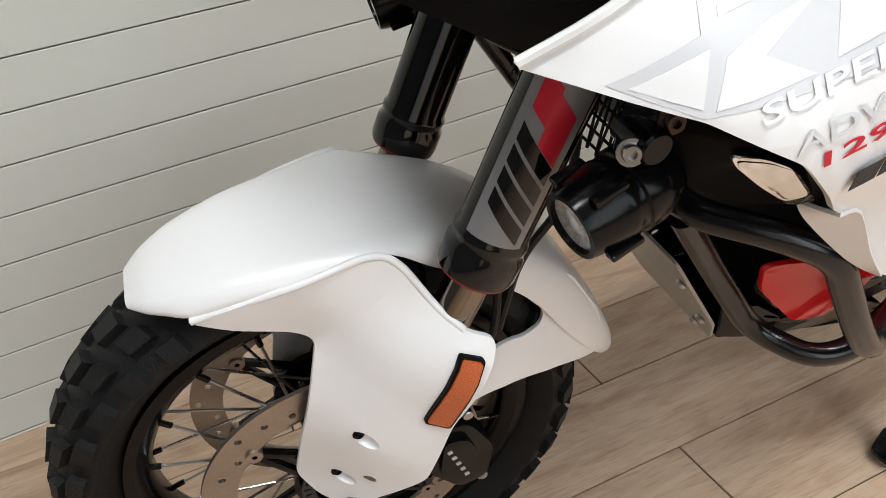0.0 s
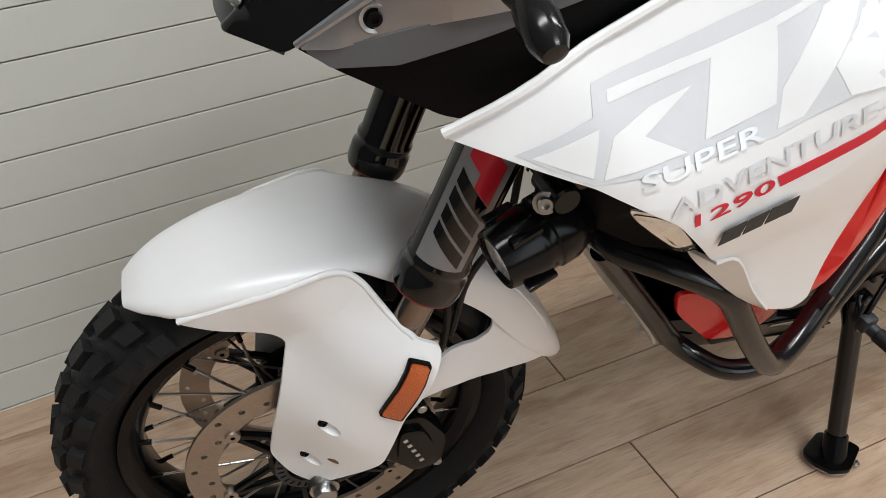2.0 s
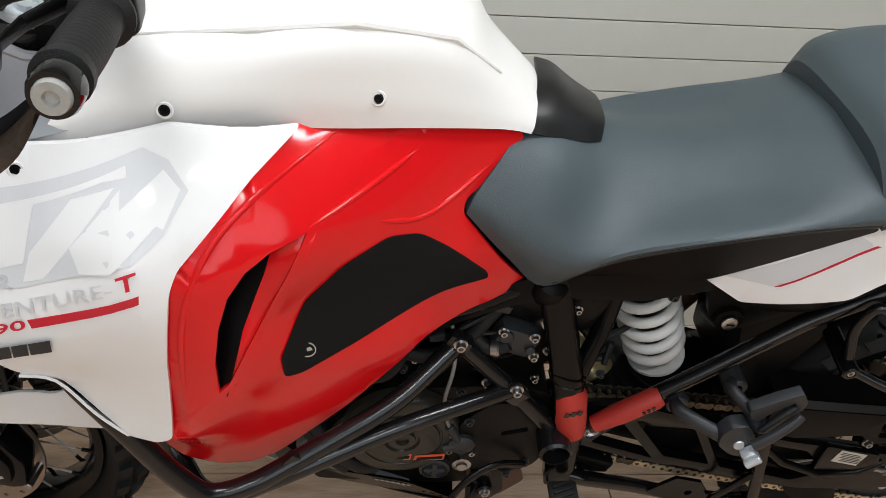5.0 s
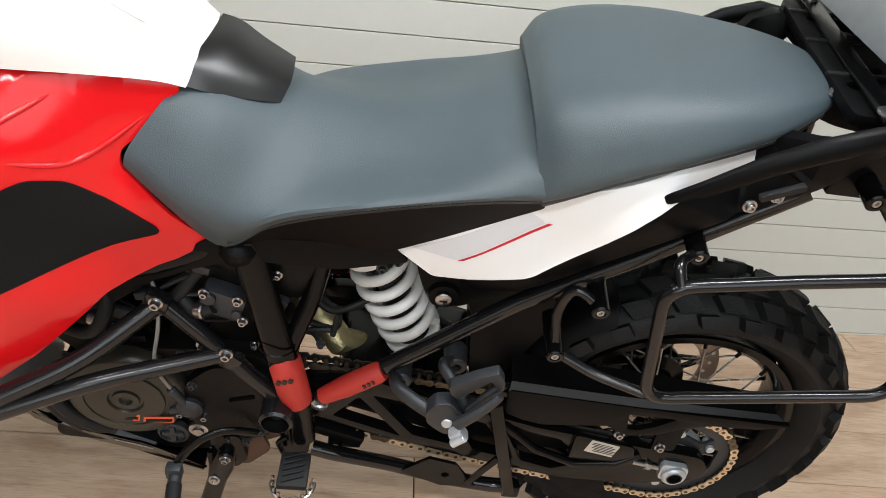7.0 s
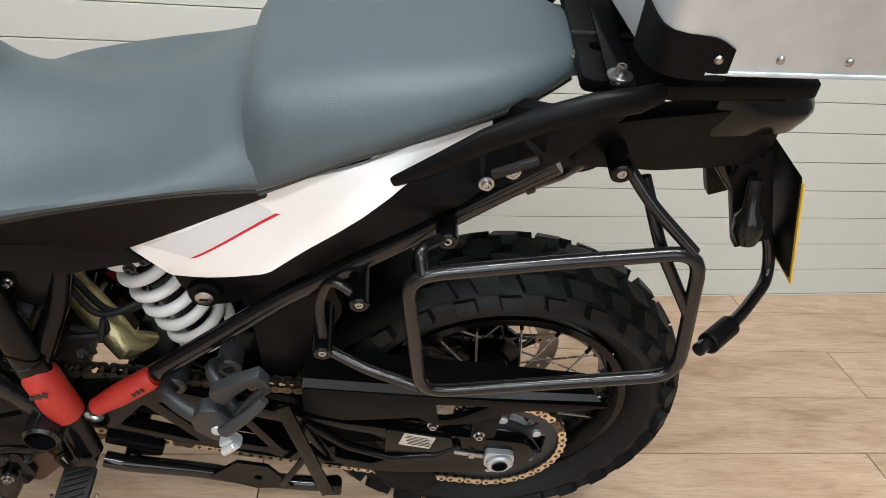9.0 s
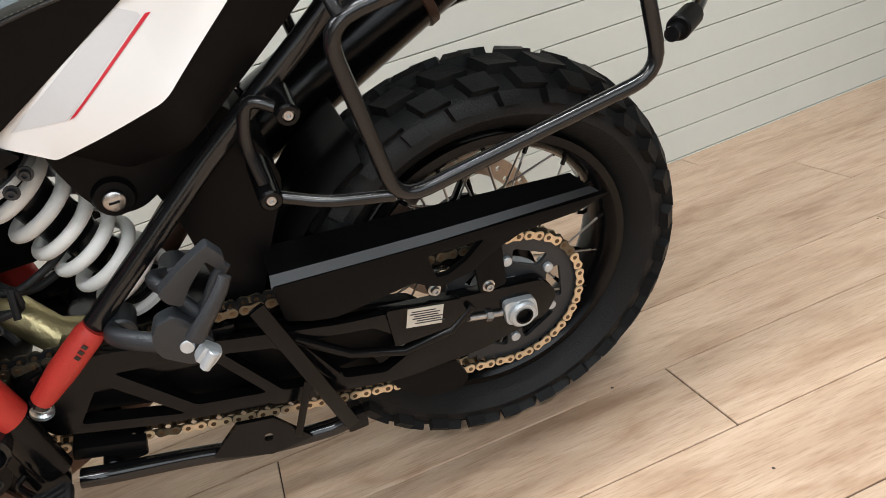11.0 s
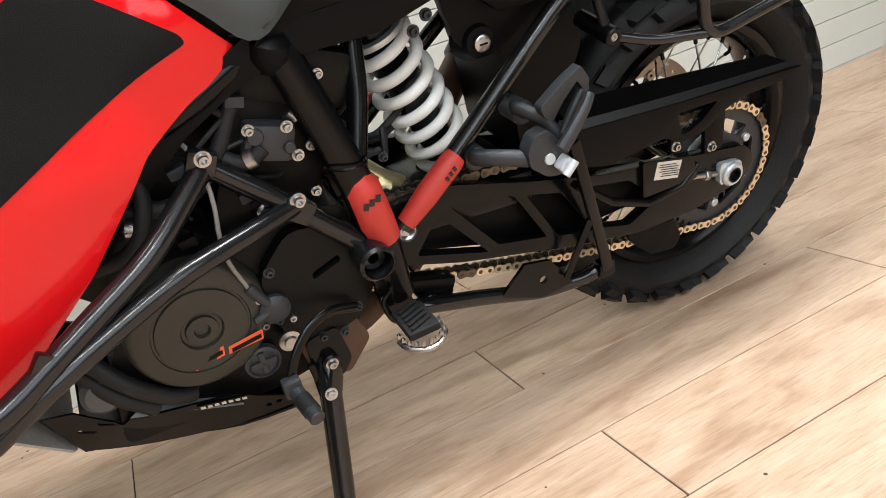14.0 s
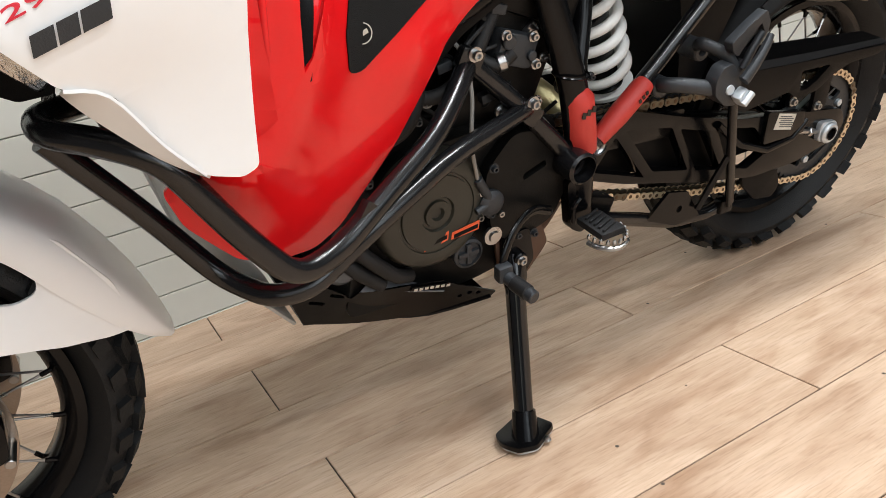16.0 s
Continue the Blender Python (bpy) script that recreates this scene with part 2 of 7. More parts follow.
def plate(outline, y0, y1, holes=(), bevel=0.0, slant=0.0):
    """A plate cut to an outline in x and z, between two y, with holes; slant shifts y by x."""
    bm = bmesh.new()

    def loop(pts):
        vs = [bm.verts.new((x, y0, z)) for x, z in pts]
        return [bm.edges.new((vs[i], vs[(i + 1) % len(vs)])) for i in range(len(vs))]
    edges = loop(outline)
    for h in holes:
        edges += loop(h)
    bmesh.ops.triangle_fill(bm, use_beauty=True, use_dissolve=False, edges=edges)
    faces = bm.faces[:]
    ext = bmesh.ops.extrude_face_region(bm, geom=faces)
    bmesh.ops.translate(bm, verts=[v for v in ext["geom"] if isinstance(v, bmesh.types.BMVert)], vec=(0, y1 - y0, 0))
    bmesh.ops.recalc_face_normals(bm, faces=bm.faces)
    if bevel:
        rim = [e for e in bm.edges if len(e.link_faces) == 2 and e.calc_face_angle(0) > 0.6 and abs(e.verts[0].co.y - e.verts[1].co.y) < 1e-6]
        bmesh.ops.bevel(bm, geom=rim, offset=bevel, segments=2, affect="EDGES", profile=0.6, clamp_overlap=True)
    if slant:
        for v in bm.verts:
            v.co.y += slant * v.co.x
    return bm


def ring2d(cx, cz, r, n=14):
    return [(cx + r * math.cos(2 * math.pi * i / n), cz + r * math.sin(2 * math.pi * i / n)) for i in range(n)]


def surface(*pts):
    """A smooth y(x, z) through the given places (thin-plate)."""
    p = np.array(pts)
    xz, y = p[:, (0, 2)], p[:, 1]
    n = len(p)

    def kern(d):
        return np.where(d > 1e-9, d * d * np.log(np.maximum(d, 1e-9)), 0.0)
    k = kern(np.linalg.norm(xz[:, None] - xz[None], axis=2)) + 1e-4 * np.eye(n)
    a = np.zeros((n + 3, n + 3))
    a[:n, :n], a[:n, n], a[:n, n + 1:] = k, 1, xz
    a[n, :n], a[n + 1:, :n] = 1, xz.T
    w = np.linalg.solve(a, np.concatenate([y, np.zeros(3)]))

    def f(x, z):
        d = np.hypot(xz[:, 0] - x, xz[:, 1] - z)
        return float(kern(d) @ w[:n] + w[n] + w[n + 1] * x + w[n + 2] * z)
    return f


def smooth_outline(pts, rad):
    path = rounded([(x, 0, z) for x, z in [pts[-1], *pts, pts[0]]], rad, 4)[1:-1]
    return [(p.x, p.z) for p in path]


def sheet(outline, yfun, thick=0.004, lift=0.0, step=0.025, holes=(), rad=0.0, roll=0.0, mirror=False):
    """A curved shell: an outline in x and z laid on y(x, z), with thickness towards the middle; roll turns its rim inwards."""
    if rad:
        outline = smooth_outline(outline, rad)
    bm = bmesh.new()

    def loop(pts):
        vs = [bm.verts.new((x, 0, z)) for x, z in pts]
        return [bm.edges.new((vs[i], vs[(i + 1) % len(vs)])) for i in range(len(vs))]
    edges = loop(outline)
    for h in holes:
        edges += loop(h)
    bmesh.ops.triangle_fill(bm, use_beauty=True, use_dissolve=False, edges=edges)
    xs, zs = [p[0] for p in outline], [p[1] for p in outline]
    for lo, hi, nor in ((min(xs), max(xs), (1, 0, 0)), (min(zs), max(zs), (0, 0, 1))):
        k = lo + step
        while k < hi:
            bmesh.ops.bisect_plane(bm, geom=bm.verts[:] + bm.edges[:] + bm.faces[:], plane_co=Vector(nor) * k, plane_no=nor, dist=1e-5)
            k += step
    rim = set()
    for e in bm.edges:
        if len(e.link_faces) == 1:
            rim.update(e.verts)
    for v in bm.verts:
        v.co.y = yfun(v.co.x, v.co.z) - lift
    faces = bm.faces[:]
    ext = bmesh.ops.extrude_face_region(bm, geom=faces)
    back = [v for v in ext["geom"] if isinstance(v, bmesh.types.BMVert)]
    bmesh.ops.translate(bm, verts=back, vec=(0, thick, 0))
    bmesh.ops.recalc_face_normals(bm, faces=bm.faces)
    if roll:
        edge = [e for e in bm.edges if len(e.link_faces) == 2 and e.calc_face_angle(0) > 0.9]
        bmesh.ops.bevel(bm, geom=edge, offset=roll, segments=2, affect="EDGES", profile=0.6, clamp_overlap=True)
    if mirror:
        bm.transform(Matrix.Diagonal((1, -1, 1, 1)))
    return bm


def spline(p0, p1, p2, p3, t):
    return 0.5 * ((2 * p1) + (p2 - p0) * t + (2 * p0 - 5 * p1 + 4 * p2 - p3) * t * t + (3 * p1 - p0 - 3 * p2 + p3) * t ** 3)


def dense(row, k):
    out = []
    for i in range(len(row) - 1):
        a, b, c, d = row[max(i - 1, 0)], row[i], row[i + 1], row[min(i + 2, len(row) - 1)]
        out += [spline(a, b, c, d, j / k) for j in range(k)]
    return out + [row[-1]]


def patch(rows, ku=4, kv=4, thick=0.004, mirror_rows=False, cap=False):
    """A smooth skin through rows of places; with thickness inwards, or closed below when cap."""
    rows = [[vec(p) for p in r] for r in rows]
    if mirror_rows:
        rows = [r + [Vector((p.x, -p.y, p.z)) for p in r[-2::-1]] for r in rows]
    rows = [dense(r, kv) for r in rows]
    cols = [dense(list(c), ku) for c in zip(*rows)]
    bm = bmesh.new()
    grid = [[bm.verts.new(p) for p in c] for c in cols]
    for i in range(len(grid) - 1):
        for j in range(len(grid[0]) - 1):
            bm.faces.new((grid[i][j], grid[i + 1][j], grid[i + 1][j + 1], grid[i][j + 1]))
    if cap:
        a, b = grid[0], grid[-1]
        for j in range(len(a) - 1):
            bm.faces.new((a[j], a[j + 1], b[j + 1], b[j]))
        bm.faces.new([g[0] for g in grid])
        bm.faces.new([g[-1] for g in grid])
    elif thick:
        bm.normal_update()
        mid = sum((v.co for v in bm.verts), Vector()) / len(bm.verts)
        sign = 1 if sum(v.normal.dot(v.co - mid) for v in bm.verts) > 0 else -1
        old = {v.co.to_tuple(6): v.normal.copy() for v in bm.verts}
        ext = bmesh.ops.extrude_face_region(bm, geom=bm.faces[:])
        for v in [v for v in ext["geom"] if isinstance(v, bmesh.types.BMVert)]:
            v.co -= old[v.co.to_tuple(6)] * thick * sign
    return bm


def words(text, size, depth=0.0006):
    """Flat lettering in the x-z plane as a bmesh, with its corner at the origin."""
    cu = bpy.data.curves.new("text", "FONT")
    cu.body, cu.size, cu.extrude, cu.resolution_u, cu.offset = text, size, depth, 3, 0.012
    ob = bpy.data.objects.new("text", cu)
    scene.collection.objects.link(ob)
    me = ob.evaluated_get(bpy.context.evaluated_depsgraph_get()).to_mesh()
    bm = bmesh.new()
    bm.from_mesh(me)
    bpy.data.objects.remove(ob)
    bpy.data.curves.remove(cu)
    bm.transform(Matrix.Rotation(radians(90), 4, "X"))
    return bm

# ---- the room ----
FLOOR = 0.0
ROOM = Matrix.Translation((0, 0.715, 0)) @ Matrix.Rotation(math.atan(0.062), 4, "Z")


def wood():
    m = material("oak_laminate", (0.5, 0.33, 0.2), 0.42)
    n, l = m.node_tree.nodes, m.node_tree.links
    p = n["Principled BSDF"]
    info, co = n.new("ShaderNodeObjectInfo"), n.new("ShaderNodeTexCoord")
    off = n.new("ShaderNodeVectorMath")
    off.operation = "MULTIPLY_ADD"
    comb = n.new("ShaderNodeCombineXYZ")
    for k in range(3):
        l.new(info.outputs["Random"], comb.inputs[k])
    l.new(comb.outputs[0], off.inputs[0])
    off.inputs[1].default_value = (17.0, 31.0, 9.0)
    l.new(co.outputs["Object"], off.inputs[2])
    mp = n.new("ShaderNodeMapping")
    mp.inputs["Scale"].default_value = (1.3, 9.0, 1.0)
    l.new(off.outputs[0], mp.inputs["Vector"])
    grain, blot, knot = n.new("ShaderNodeTexNoise"), n.new("ShaderNodeTexNoise"), n.new("ShaderNodeTexNoise")
    grain.inputs["Scale"].default_value, grain.inputs["Detail"].default_value, grain.inputs["Distortion"].default_value = 4.0, 7.0, 1.6
    l.new(mp.outputs[0], grain.inputs["Vector"])
    m2 = n.new("ShaderNodeMapping")
    m2.inputs["Scale"].default_value = (2.2, 6.0, 1.0)
    l.new(off.outputs[0], m2.inputs["Vector"])
    blot.inputs["Scale"].default_value, blot.inputs["Detail"].default_value, blot.inputs["Distortion"].default_value = 1.6, 5.0, 0.8
    l.new(m2.outputs[0], blot.inputs["Vector"])
    m3 = n.new("ShaderNodeMapping")
    m3.inputs["Scale"].default_value = (5.0, 75.0, 1.0)
    l.new(off.outputs[0], m3.inputs["Vector"])
    knot.inputs["Scale"].default_value, knot.inputs["Detail"].default_value = 4.0, 6.0
    grain.inputs["Roughness"].default_value, knot.inputs["Roughness"].default_value = 0.62, 0.7
    l.new(m3.outputs[0], knot.inputs["Vector"])
    r1 = n.new("ShaderNodeValToRGB")
    e = r1.color_ramp.elements
    e[0].position, e[0].color = 0.26, (0.50, 0.353, 0.242, 1)
    e[1].position, e[1].color = 0.70, (0.62, 0.466, 0.347, 1)
    mid = e.new(0.48)
    mid.color = (0.56, 0.405, 0.286, 1)
    l.new(grain.outputs[0], r1.inputs[0])
    r2 = n.new("ShaderNodeValToRGB")
    e = r2.color_ramp.elements
    e[0].position, e[0].color = 0.30, (0.76, 0.70, 0.66, 1)
    e[1].position, e[1].color = 0.54, (1.0, 1.0, 1.0, 1)
    l.new(blot.outputs[0], r2.inputs[0])
    r3 = n.new("ShaderNodeValToRGB")
    e = r3.color_ramp.elements
    e[0].position, e[0].color = 0.34, (0.78, 0.74, 0.71, 1)
    e[1].position, e[1].color = 0.5, (1.0, 1.0, 1.0, 1)
    l.new(knot.outputs[0], r3.inputs[0])
    dash, m4, r4 = n.new("ShaderNodeTexNoise"), n.new("ShaderNodeMapping"), n.new("ShaderNodeValToRGB")
    m4.inputs["Scale"].default_value = (2.6, 22.0, 1.0)
    l.new(off.outputs[0], m4.inputs["Vector"])
    dash.inputs["Scale"].default_value, dash.inputs["Detail"].default_value, dash.inputs["Roughness"].default_value = 2.2, 4.0, 0.6
    l.new(m4.outputs[0], dash.inputs["Vector"])
    e = r4.color_ramp.elements
    e[0].position, e[0].color = 0.62, (1.0, 1.0, 1.0, 1)
    e[1].position, e[1].color = 0.80, (0.80, 0.71, 0.65, 1)
    l.new(dash.outputs[0], r4.inputs[0])
    # cloudy darker figure round the knots
    fig, m5, r5 = n.new("ShaderNodeTexNoise"), n.new("ShaderNodeMapping"), n.new("ShaderNodeValToRGB")
    m5.inputs["Scale"].default_value = (2.2, 7.0, 1.0)
    l.new(off.outputs[0], m5.inputs["Vector"])
    fig.inputs["Scale"].default_value, fig.inputs["Detail"].default_value, fig.inputs["Distortion"].default_value = 1.7, 6.0, 1.6
    l.new(m5.outputs[0], fig.inputs["Vector"])
    e = r5.color_ramp.elements
    e[0].position, e[0].color = 0.50, (1.03, 1.03, 1.03, 1)
    e[1].position, e[1].color = 0.76, (0.80, 0.72, 0.66, 1)
    l.new(fig.outputs[0], r5.inputs[0])
    prev = r1.outputs[0]
    for r in (r2, r3, r4, r5):
        mx = n.new("ShaderNodeVectorMath")
        mx.operation = "MULTIPLY"
        l.new(prev, mx.inputs[0])
        l.new(r.outputs[0], mx.inputs[1])
        prev = mx.outputs[0]
    tone = n.new("ShaderNodeMath")
    tone.operation = "MULTIPLY_ADD"
    l.new(info.outputs["Random"], tone.inputs[0])
    tone.inputs[1].default_value, tone.inputs[2].default_value = 0.13, 0.94
    sc = n.new("ShaderNodeVectorMath")
    sc.operation = "SCALE"
    l.new(prev, sc.inputs[0])
    l.new(tone.outputs[0], sc.inputs["Scale"])
    l.new(sc.outputs[0], p.inputs["Base Color"])
    bp = n.new("ShaderNodeBump")
    bp.inputs["Strength"].default_value, bp.inputs["Distance"].default_value = 0.15, 0.001
    l.new(grain.outputs[0], bp.inputs["Height"])
    l.new(bp.outputs[0], p.inputs["Normal"])
    return m


OAK = wood()
JOINT = material("dark_joint", (0.05, 0.033, 0.022), 0.8)
WALLP = material("cream_wall_paint", (0.56, 0.565, 0.515), 0.5, stain=(2.0, 0.05), grain=(25, 0.02), bump=0.25, bump_scale=60)
WALLG = material("wall_groove", (0.36, 0.36, 0.32), 0.8)
# ceiling and wall tones kept dark to weaken bounced light, not known colours
PLASTER = material("dimmed_plaster", (0.42, 0.415, 0.405), 0.8, bump=0.2)
GREYWALL = material("bounce_cutting_grey", (0.11, 0.11, 0.113), 0.7, bump=0.2)

floor = tagged(finish("floor", box((7.0, 5.0, 0.1), Matrix.Translation((0.3, -1.45, FLOOR - 0.0532)), 0), JOINT, smooth=False), "floor of warm oak laminate boards with dark joints", "floor", kind="structure")
wall_n = tagged(finish("wall_north", box((8.0, 0.1, 2.9), ROOM @ Matrix.Translation((0, 0.062, 1.4)), 0), WALLG, smooth=False), "cream painted wall of horizontal boards with grooves", "wall", kind="structure")
# unseen walls and ceiling, added to close the room and hold reflections down
for nm, size, at in (("wall_west", (0.1, 5.6, 2.9), (-3.1, -1.4, 1.4)), ("wall_east", (0.1, 5.6, 2.9), (3.6, -1.4, 1.4))):
    tagged(finish(nm, box(size, Matrix.Translation(at), 0), GREYWALL, smooth=False), "unseen side wall, darkened to cut bounce light", "wall", kind="structure")
win = plate([(-3.1, -0.05), (3.6, -0.05), (3.6, 2.85), (-3.1, 2.85)], -3.8, -3.7, holes=[[(-2.9, 0.45), (-2.9, 2.65), (0.5, 2.65), (0.5, 0.45)]])
tagged(finish("wall_south", win, GREYWALL, smooth=False), "unseen wall with a wide shop window opening, darkened to cut bounce light", "wall", kind="structure")
tagged(finish("ceiling", box((7.0, 5.0, 0.1), Matrix.Translation((0.3, -1.4, 2.75)), 0), PLASTER, smooth=False), "unseen ceiling above the showroom, darkened to cut bounce light", "ceiling", kind="structure")

# ---- the motorcycle, in its own frame: x to the rear, y to its right, z up; it leans on its side stand ----
LEAN = Matrix.Translation((0, 0.04, 0)) @ Matrix.Rotation(radians(14.5), 4, "X")
bike = new("motorcycle")
bike.matrix_world = LEAN
tagged(bike, "white, red and black adventure motorcycle leaning on its side stand", "motorcycle")


def P(name, bm, mat, parent=None, label="", **k):
    return part(name, bm, mat, parent or bike, label, **k)


# -- wheels --
def tyre_profile(rc, hh, hw):
    return [(rc + hh * math.cos(q), hw * math.sin(q) * (1.0 if math.cos(q) > 0 else 0.55 + 0.45 * (1 + math.cos(q)))) for q in [radians(a) for a in range(-150, 151, 12)]]


def tread(R, rc, hh, hw, count, rows, axis_y, cx, cz, high):
    """Knobs standing on the carcass: rows of (angle over the section, half width in degrees, length as share of the pitch, shift, skew)."""
    bm = bmesh.new()
    pitch = 2 * math.pi / count
    rnd = random.Random(4)
    for i in range(count):
        for a0, da, share, shift, skew in rows:
            mid = (i + shift) * pitch + rnd.uniform(-0.02, 0.02) * pitch
            half = 0.5 * share * pitch
            vs = []
            for lev, k in ((-0.003, 1.0), (high, 0.86)):
                for sa, sb in ((-1, -1), (1, -1), (1, 1), (-1, 1)):
                    q = radians(a0 + sa * da * k)
                    ang = mid + sb * half * k + skew * sa * half
                    r = rc + (hh + lev) * math.cos(q)
                    y = (hw + lev) * math.sin(q)
                    vs.append(bm.verts.new((cx + r * math.cos(ang), axis_y + y, cz + r * math.sin(ang))))
            for f in ((4, 5, 6, 7), (0, 1, 5, 4), (1, 2, 6, 5), (2, 3, 7, 6), (3, 0, 4, 7)):
                bm.faces.new([vs[j] for j in f])
    return bm


def wheel(name, cx, cy, cz, R, rim_r, hw, knobs, rows, hub_r, hub_w, spokes, label, high=0.0105):
    c = (cx, cy, cz)
    hh = (R - high - rim_r + 0.004) / 2
    rc = rim_r - 0.004 + hh
    rw = hw * 0.62
    rim = lathe([(rim_r + 0.006, -rw), (rim_r + 0.006, -rw + 0.005), (rim_r - 0.008, -rw + 0.010), (rim_r - 0.020, -rw * 0.45), (rim_r - 0.020, rw * 0.45), (rim_r - 0.008, rw - 0.010), (rim_r + 0.006, rw - 0.005), (rim_r + 0.006, rw),
                 (rim_r - 0.006, rw + 0.001), (rim_r - 0.017, rw * 0.8), (rim_r - 0.025, rw * 0.45), (rim_r - 0.025, -rw * 0.45), (rim_r - 0.017, -rw * 0.8), (rim_r - 0.006, -rw - 0.001)], c, (0, 1, 0), 72, closed=True)
    w = P(name, rim, PAINTB, None, label)
    P("tyre", lathe(tyre_profile(rc, hh, hw - high + 0.0105), c, (0, 1, 0), 96), RUBBER, w, "black knobbly dual-purpose tyre")
    P("tread", tread(R, rc, hh, hw - high + 0.0105, knobs, rows, cy, cx, cz, high), RUBBER, w, smooth=False)
    P("hub", lathe([(0.014, -hub_w - 0.012), (hub_r * 0.6, -hub_w - 0.012), (hub_r * 0.62, -hub_w + 0.004), (hub_r, -hub_w + 0.006), (hub_r, -hub_w + 0.014), (hub_r * 0.62, -hub_w + 0.022), (hub_r * 0.55, 0), (hub_r * 0.62, hub_w - 0.022), (hub_r, hub_w - 0.014), (hub_r, hub_w - 0.006), (hub_r * 0.6, hub_w), (0.014, hub_w)], c, (0, 1, 0), 40), PAINTB, w)
    for i in range(spokes):
        side = 1 if i % 2 else -1
        cross = 1 if (i // 2) % 2 else -1
        a = 2 * math.pi * (i + 0.5) / spokes
        b = a + cross * radians(28)
        p = (cx + (hub_r - 0.003) * math.cos(b), cy + side * (hub_w - 0.010), cz + (hub_r - 0.003) * math.sin(b))
        q = (cx + (rim_r - 0.016) * math.cos(a), cy + side * rw * 0.62, cz + (rim_r - 0.016) * math.sin(a))
        m = vec(p).lerp(vec(q), 0.90)
        P("spoke", merge(rod(p, q, 0.0018, 8)), STEEL, w)
        P("spoke_nipple", rod(m, q, 0.0034, 8), PAINTB, w)
    return w


def brake_disc(cx, cy, cz, r0, r1, w, label):
    """A drilled ring on a black spider with bright buttons."""
    bm = bmesh.new()
    n = 30
    da = 2 * math.pi / n
    sect = [(r0 * math.cos(t), r0 * math.sin(t)) for t in (-da / 2, -da / 6, da / 6, da / 2)] + [(r1 * math.cos(t), r1 * math.sin(t)) for t in (da / 2, da / 6, -da / 6, -da / 2)]
    for i in range(n):
        rr = r0 + (r1 - r0) * (0.28, 0.72, 0.5)[i % 3]
        one = plate([(x, z) for x, z in sect], -0.0025, 0.0025, holes=[ring2d(rr, 0, 0.0042, 8)])
        one.transform(Matrix.Translation((cx, cy, cz)) @ Matrix.Rotation(da * i, 4, "Y"))
        bm = merge(bm, one)
    bmesh.ops.remove_doubles(bm, verts=bm.verts, dist=1e-5)
    bm.faces.ensure_lookup_table()
    seen, dead = {}, []
    for f in bm.faces:
        k = f.calc_center_median().to_tuple(5)
        if k in seen:
            dead += [f, seen[k]]
        seen[k] = f
    bmesh.ops.delete(bm, geom=list(set(dead)), context="FACES")
    d = P("brake_disc", bm, DISC, w, label, smooth=False)
    P("disc_carrier", lathe([(0.035, -0.004), (0.062, -0.004), (0.062, 0.004), (0.035, 0.004)], (cx, cy, cz), (0, 1, 0), 40, closed=True), PAINTB, w)
    for i in range(6):
        a = 2 * math.pi * i / 6 + 0.3
        for s in (-0.28, 0.28):
            P("carrier_arm", beam((cx + 0.058 * math.cos(a + s), cy, cz + 0.058 * math.sin(a + s)), (cx + (r0 + 0.004) * math.cos(a), cy, cz + (r0 + 0.004) * math.sin(a)), 0.007, 0.009, 0.001, up=(0, 1, 0)), PAINTB, w)
    for i in range(6):
        a = 2 * math.pi * i / 6 + 0.3
        P("disc_button", lathe([(0.003, -0.006), (0.009, -0.006), (0.0095, -0.004), (0.0095, 0.004), (0.003, 0.004)], (cx + r0 * math.cos(a), cy, cz + r0 * math.sin(a)), (0, 1, 0), 14), DISC, w)
    return d


FX, FY, FZ = -0.776, 0.0, 0.317
RX, RY, RZ = 0.806, 0.026, 0.314
SX, SZ = 0.801, 0.311
# the front wheel, fork and mudguard stand turned a little to the right about the steering axis
AX = Vector((0.45, 0, 1)).normalized()
HEAD = Vector((-0.6075, 0, 0.6245))
STEER = Matrix.Translation(HEAD) @ Matrix.Rotation(radians(-5.9), 4, AX) @ Matrix.Translation(-HEAD)
fixed = set(bike.children)


def steer():
    """Turns the parts added since the last call of the front end."""
    for ob in bike.children:
        if ob not in fixed:
            ob.matrix_basis = STEER @ ob.matrix_basis
            fixed.add(ob)


front_rows = ((0, 13, 0.62, 0.0, 0.25), (-34, 11, 0.58, 0.5, 0.3), (34, 11, 0.58, 0.5, -0.3), (-66, 13, 0.5, 0.0, 0.15), (66, 13, 0.5, 0.0, -0.15))
fw = wheel("front_wheel", FX, FY, FZ, 0.3145, 0.234, 0.060, 34, front_rows, 0.045, 0.055, 36, "black spoked front wheel with a knobbly tyre")
brake_disc(FX, FY - 0.070, FZ, 0.124, 0.163, fw, "drilled bronze-brown front brake disc")
brake_disc(FX, FY + 0.066, FZ, 0.124, 0.163, fw, "drilled bronze-brown front brake disc")
P("abs_ring", plate(ring2d(FX, FZ, 0.056, 40), FY - 0.084, FY - 0.081, holes=[ring2d(FX, FZ, 0.041, 30)] + [[(FX + r * math.cos(a), FZ + r * math.sin(a)) for r, a in ((0.045, q), (0.053, q), (0.053, q + 0.07), (0.045, q + 0.07))] for q in [2 * math.pi * i / 30 for i in range(30)]]), GUNMETAL, fw, smooth=False)
steer()
rear_rows = ((-13, 11, 0.68, 0.0, 0.3), (13, 11, 0.68, 0.5, -0.3), (-39, 11.5, 0.62, 0.5, 0.25), (39, 11.5, 0.62, 0.0, -0.25), (-63, 9.5, 0.5, 0.0, 0.1), (63, 9.5, 0.5, 0.5, -0.1))
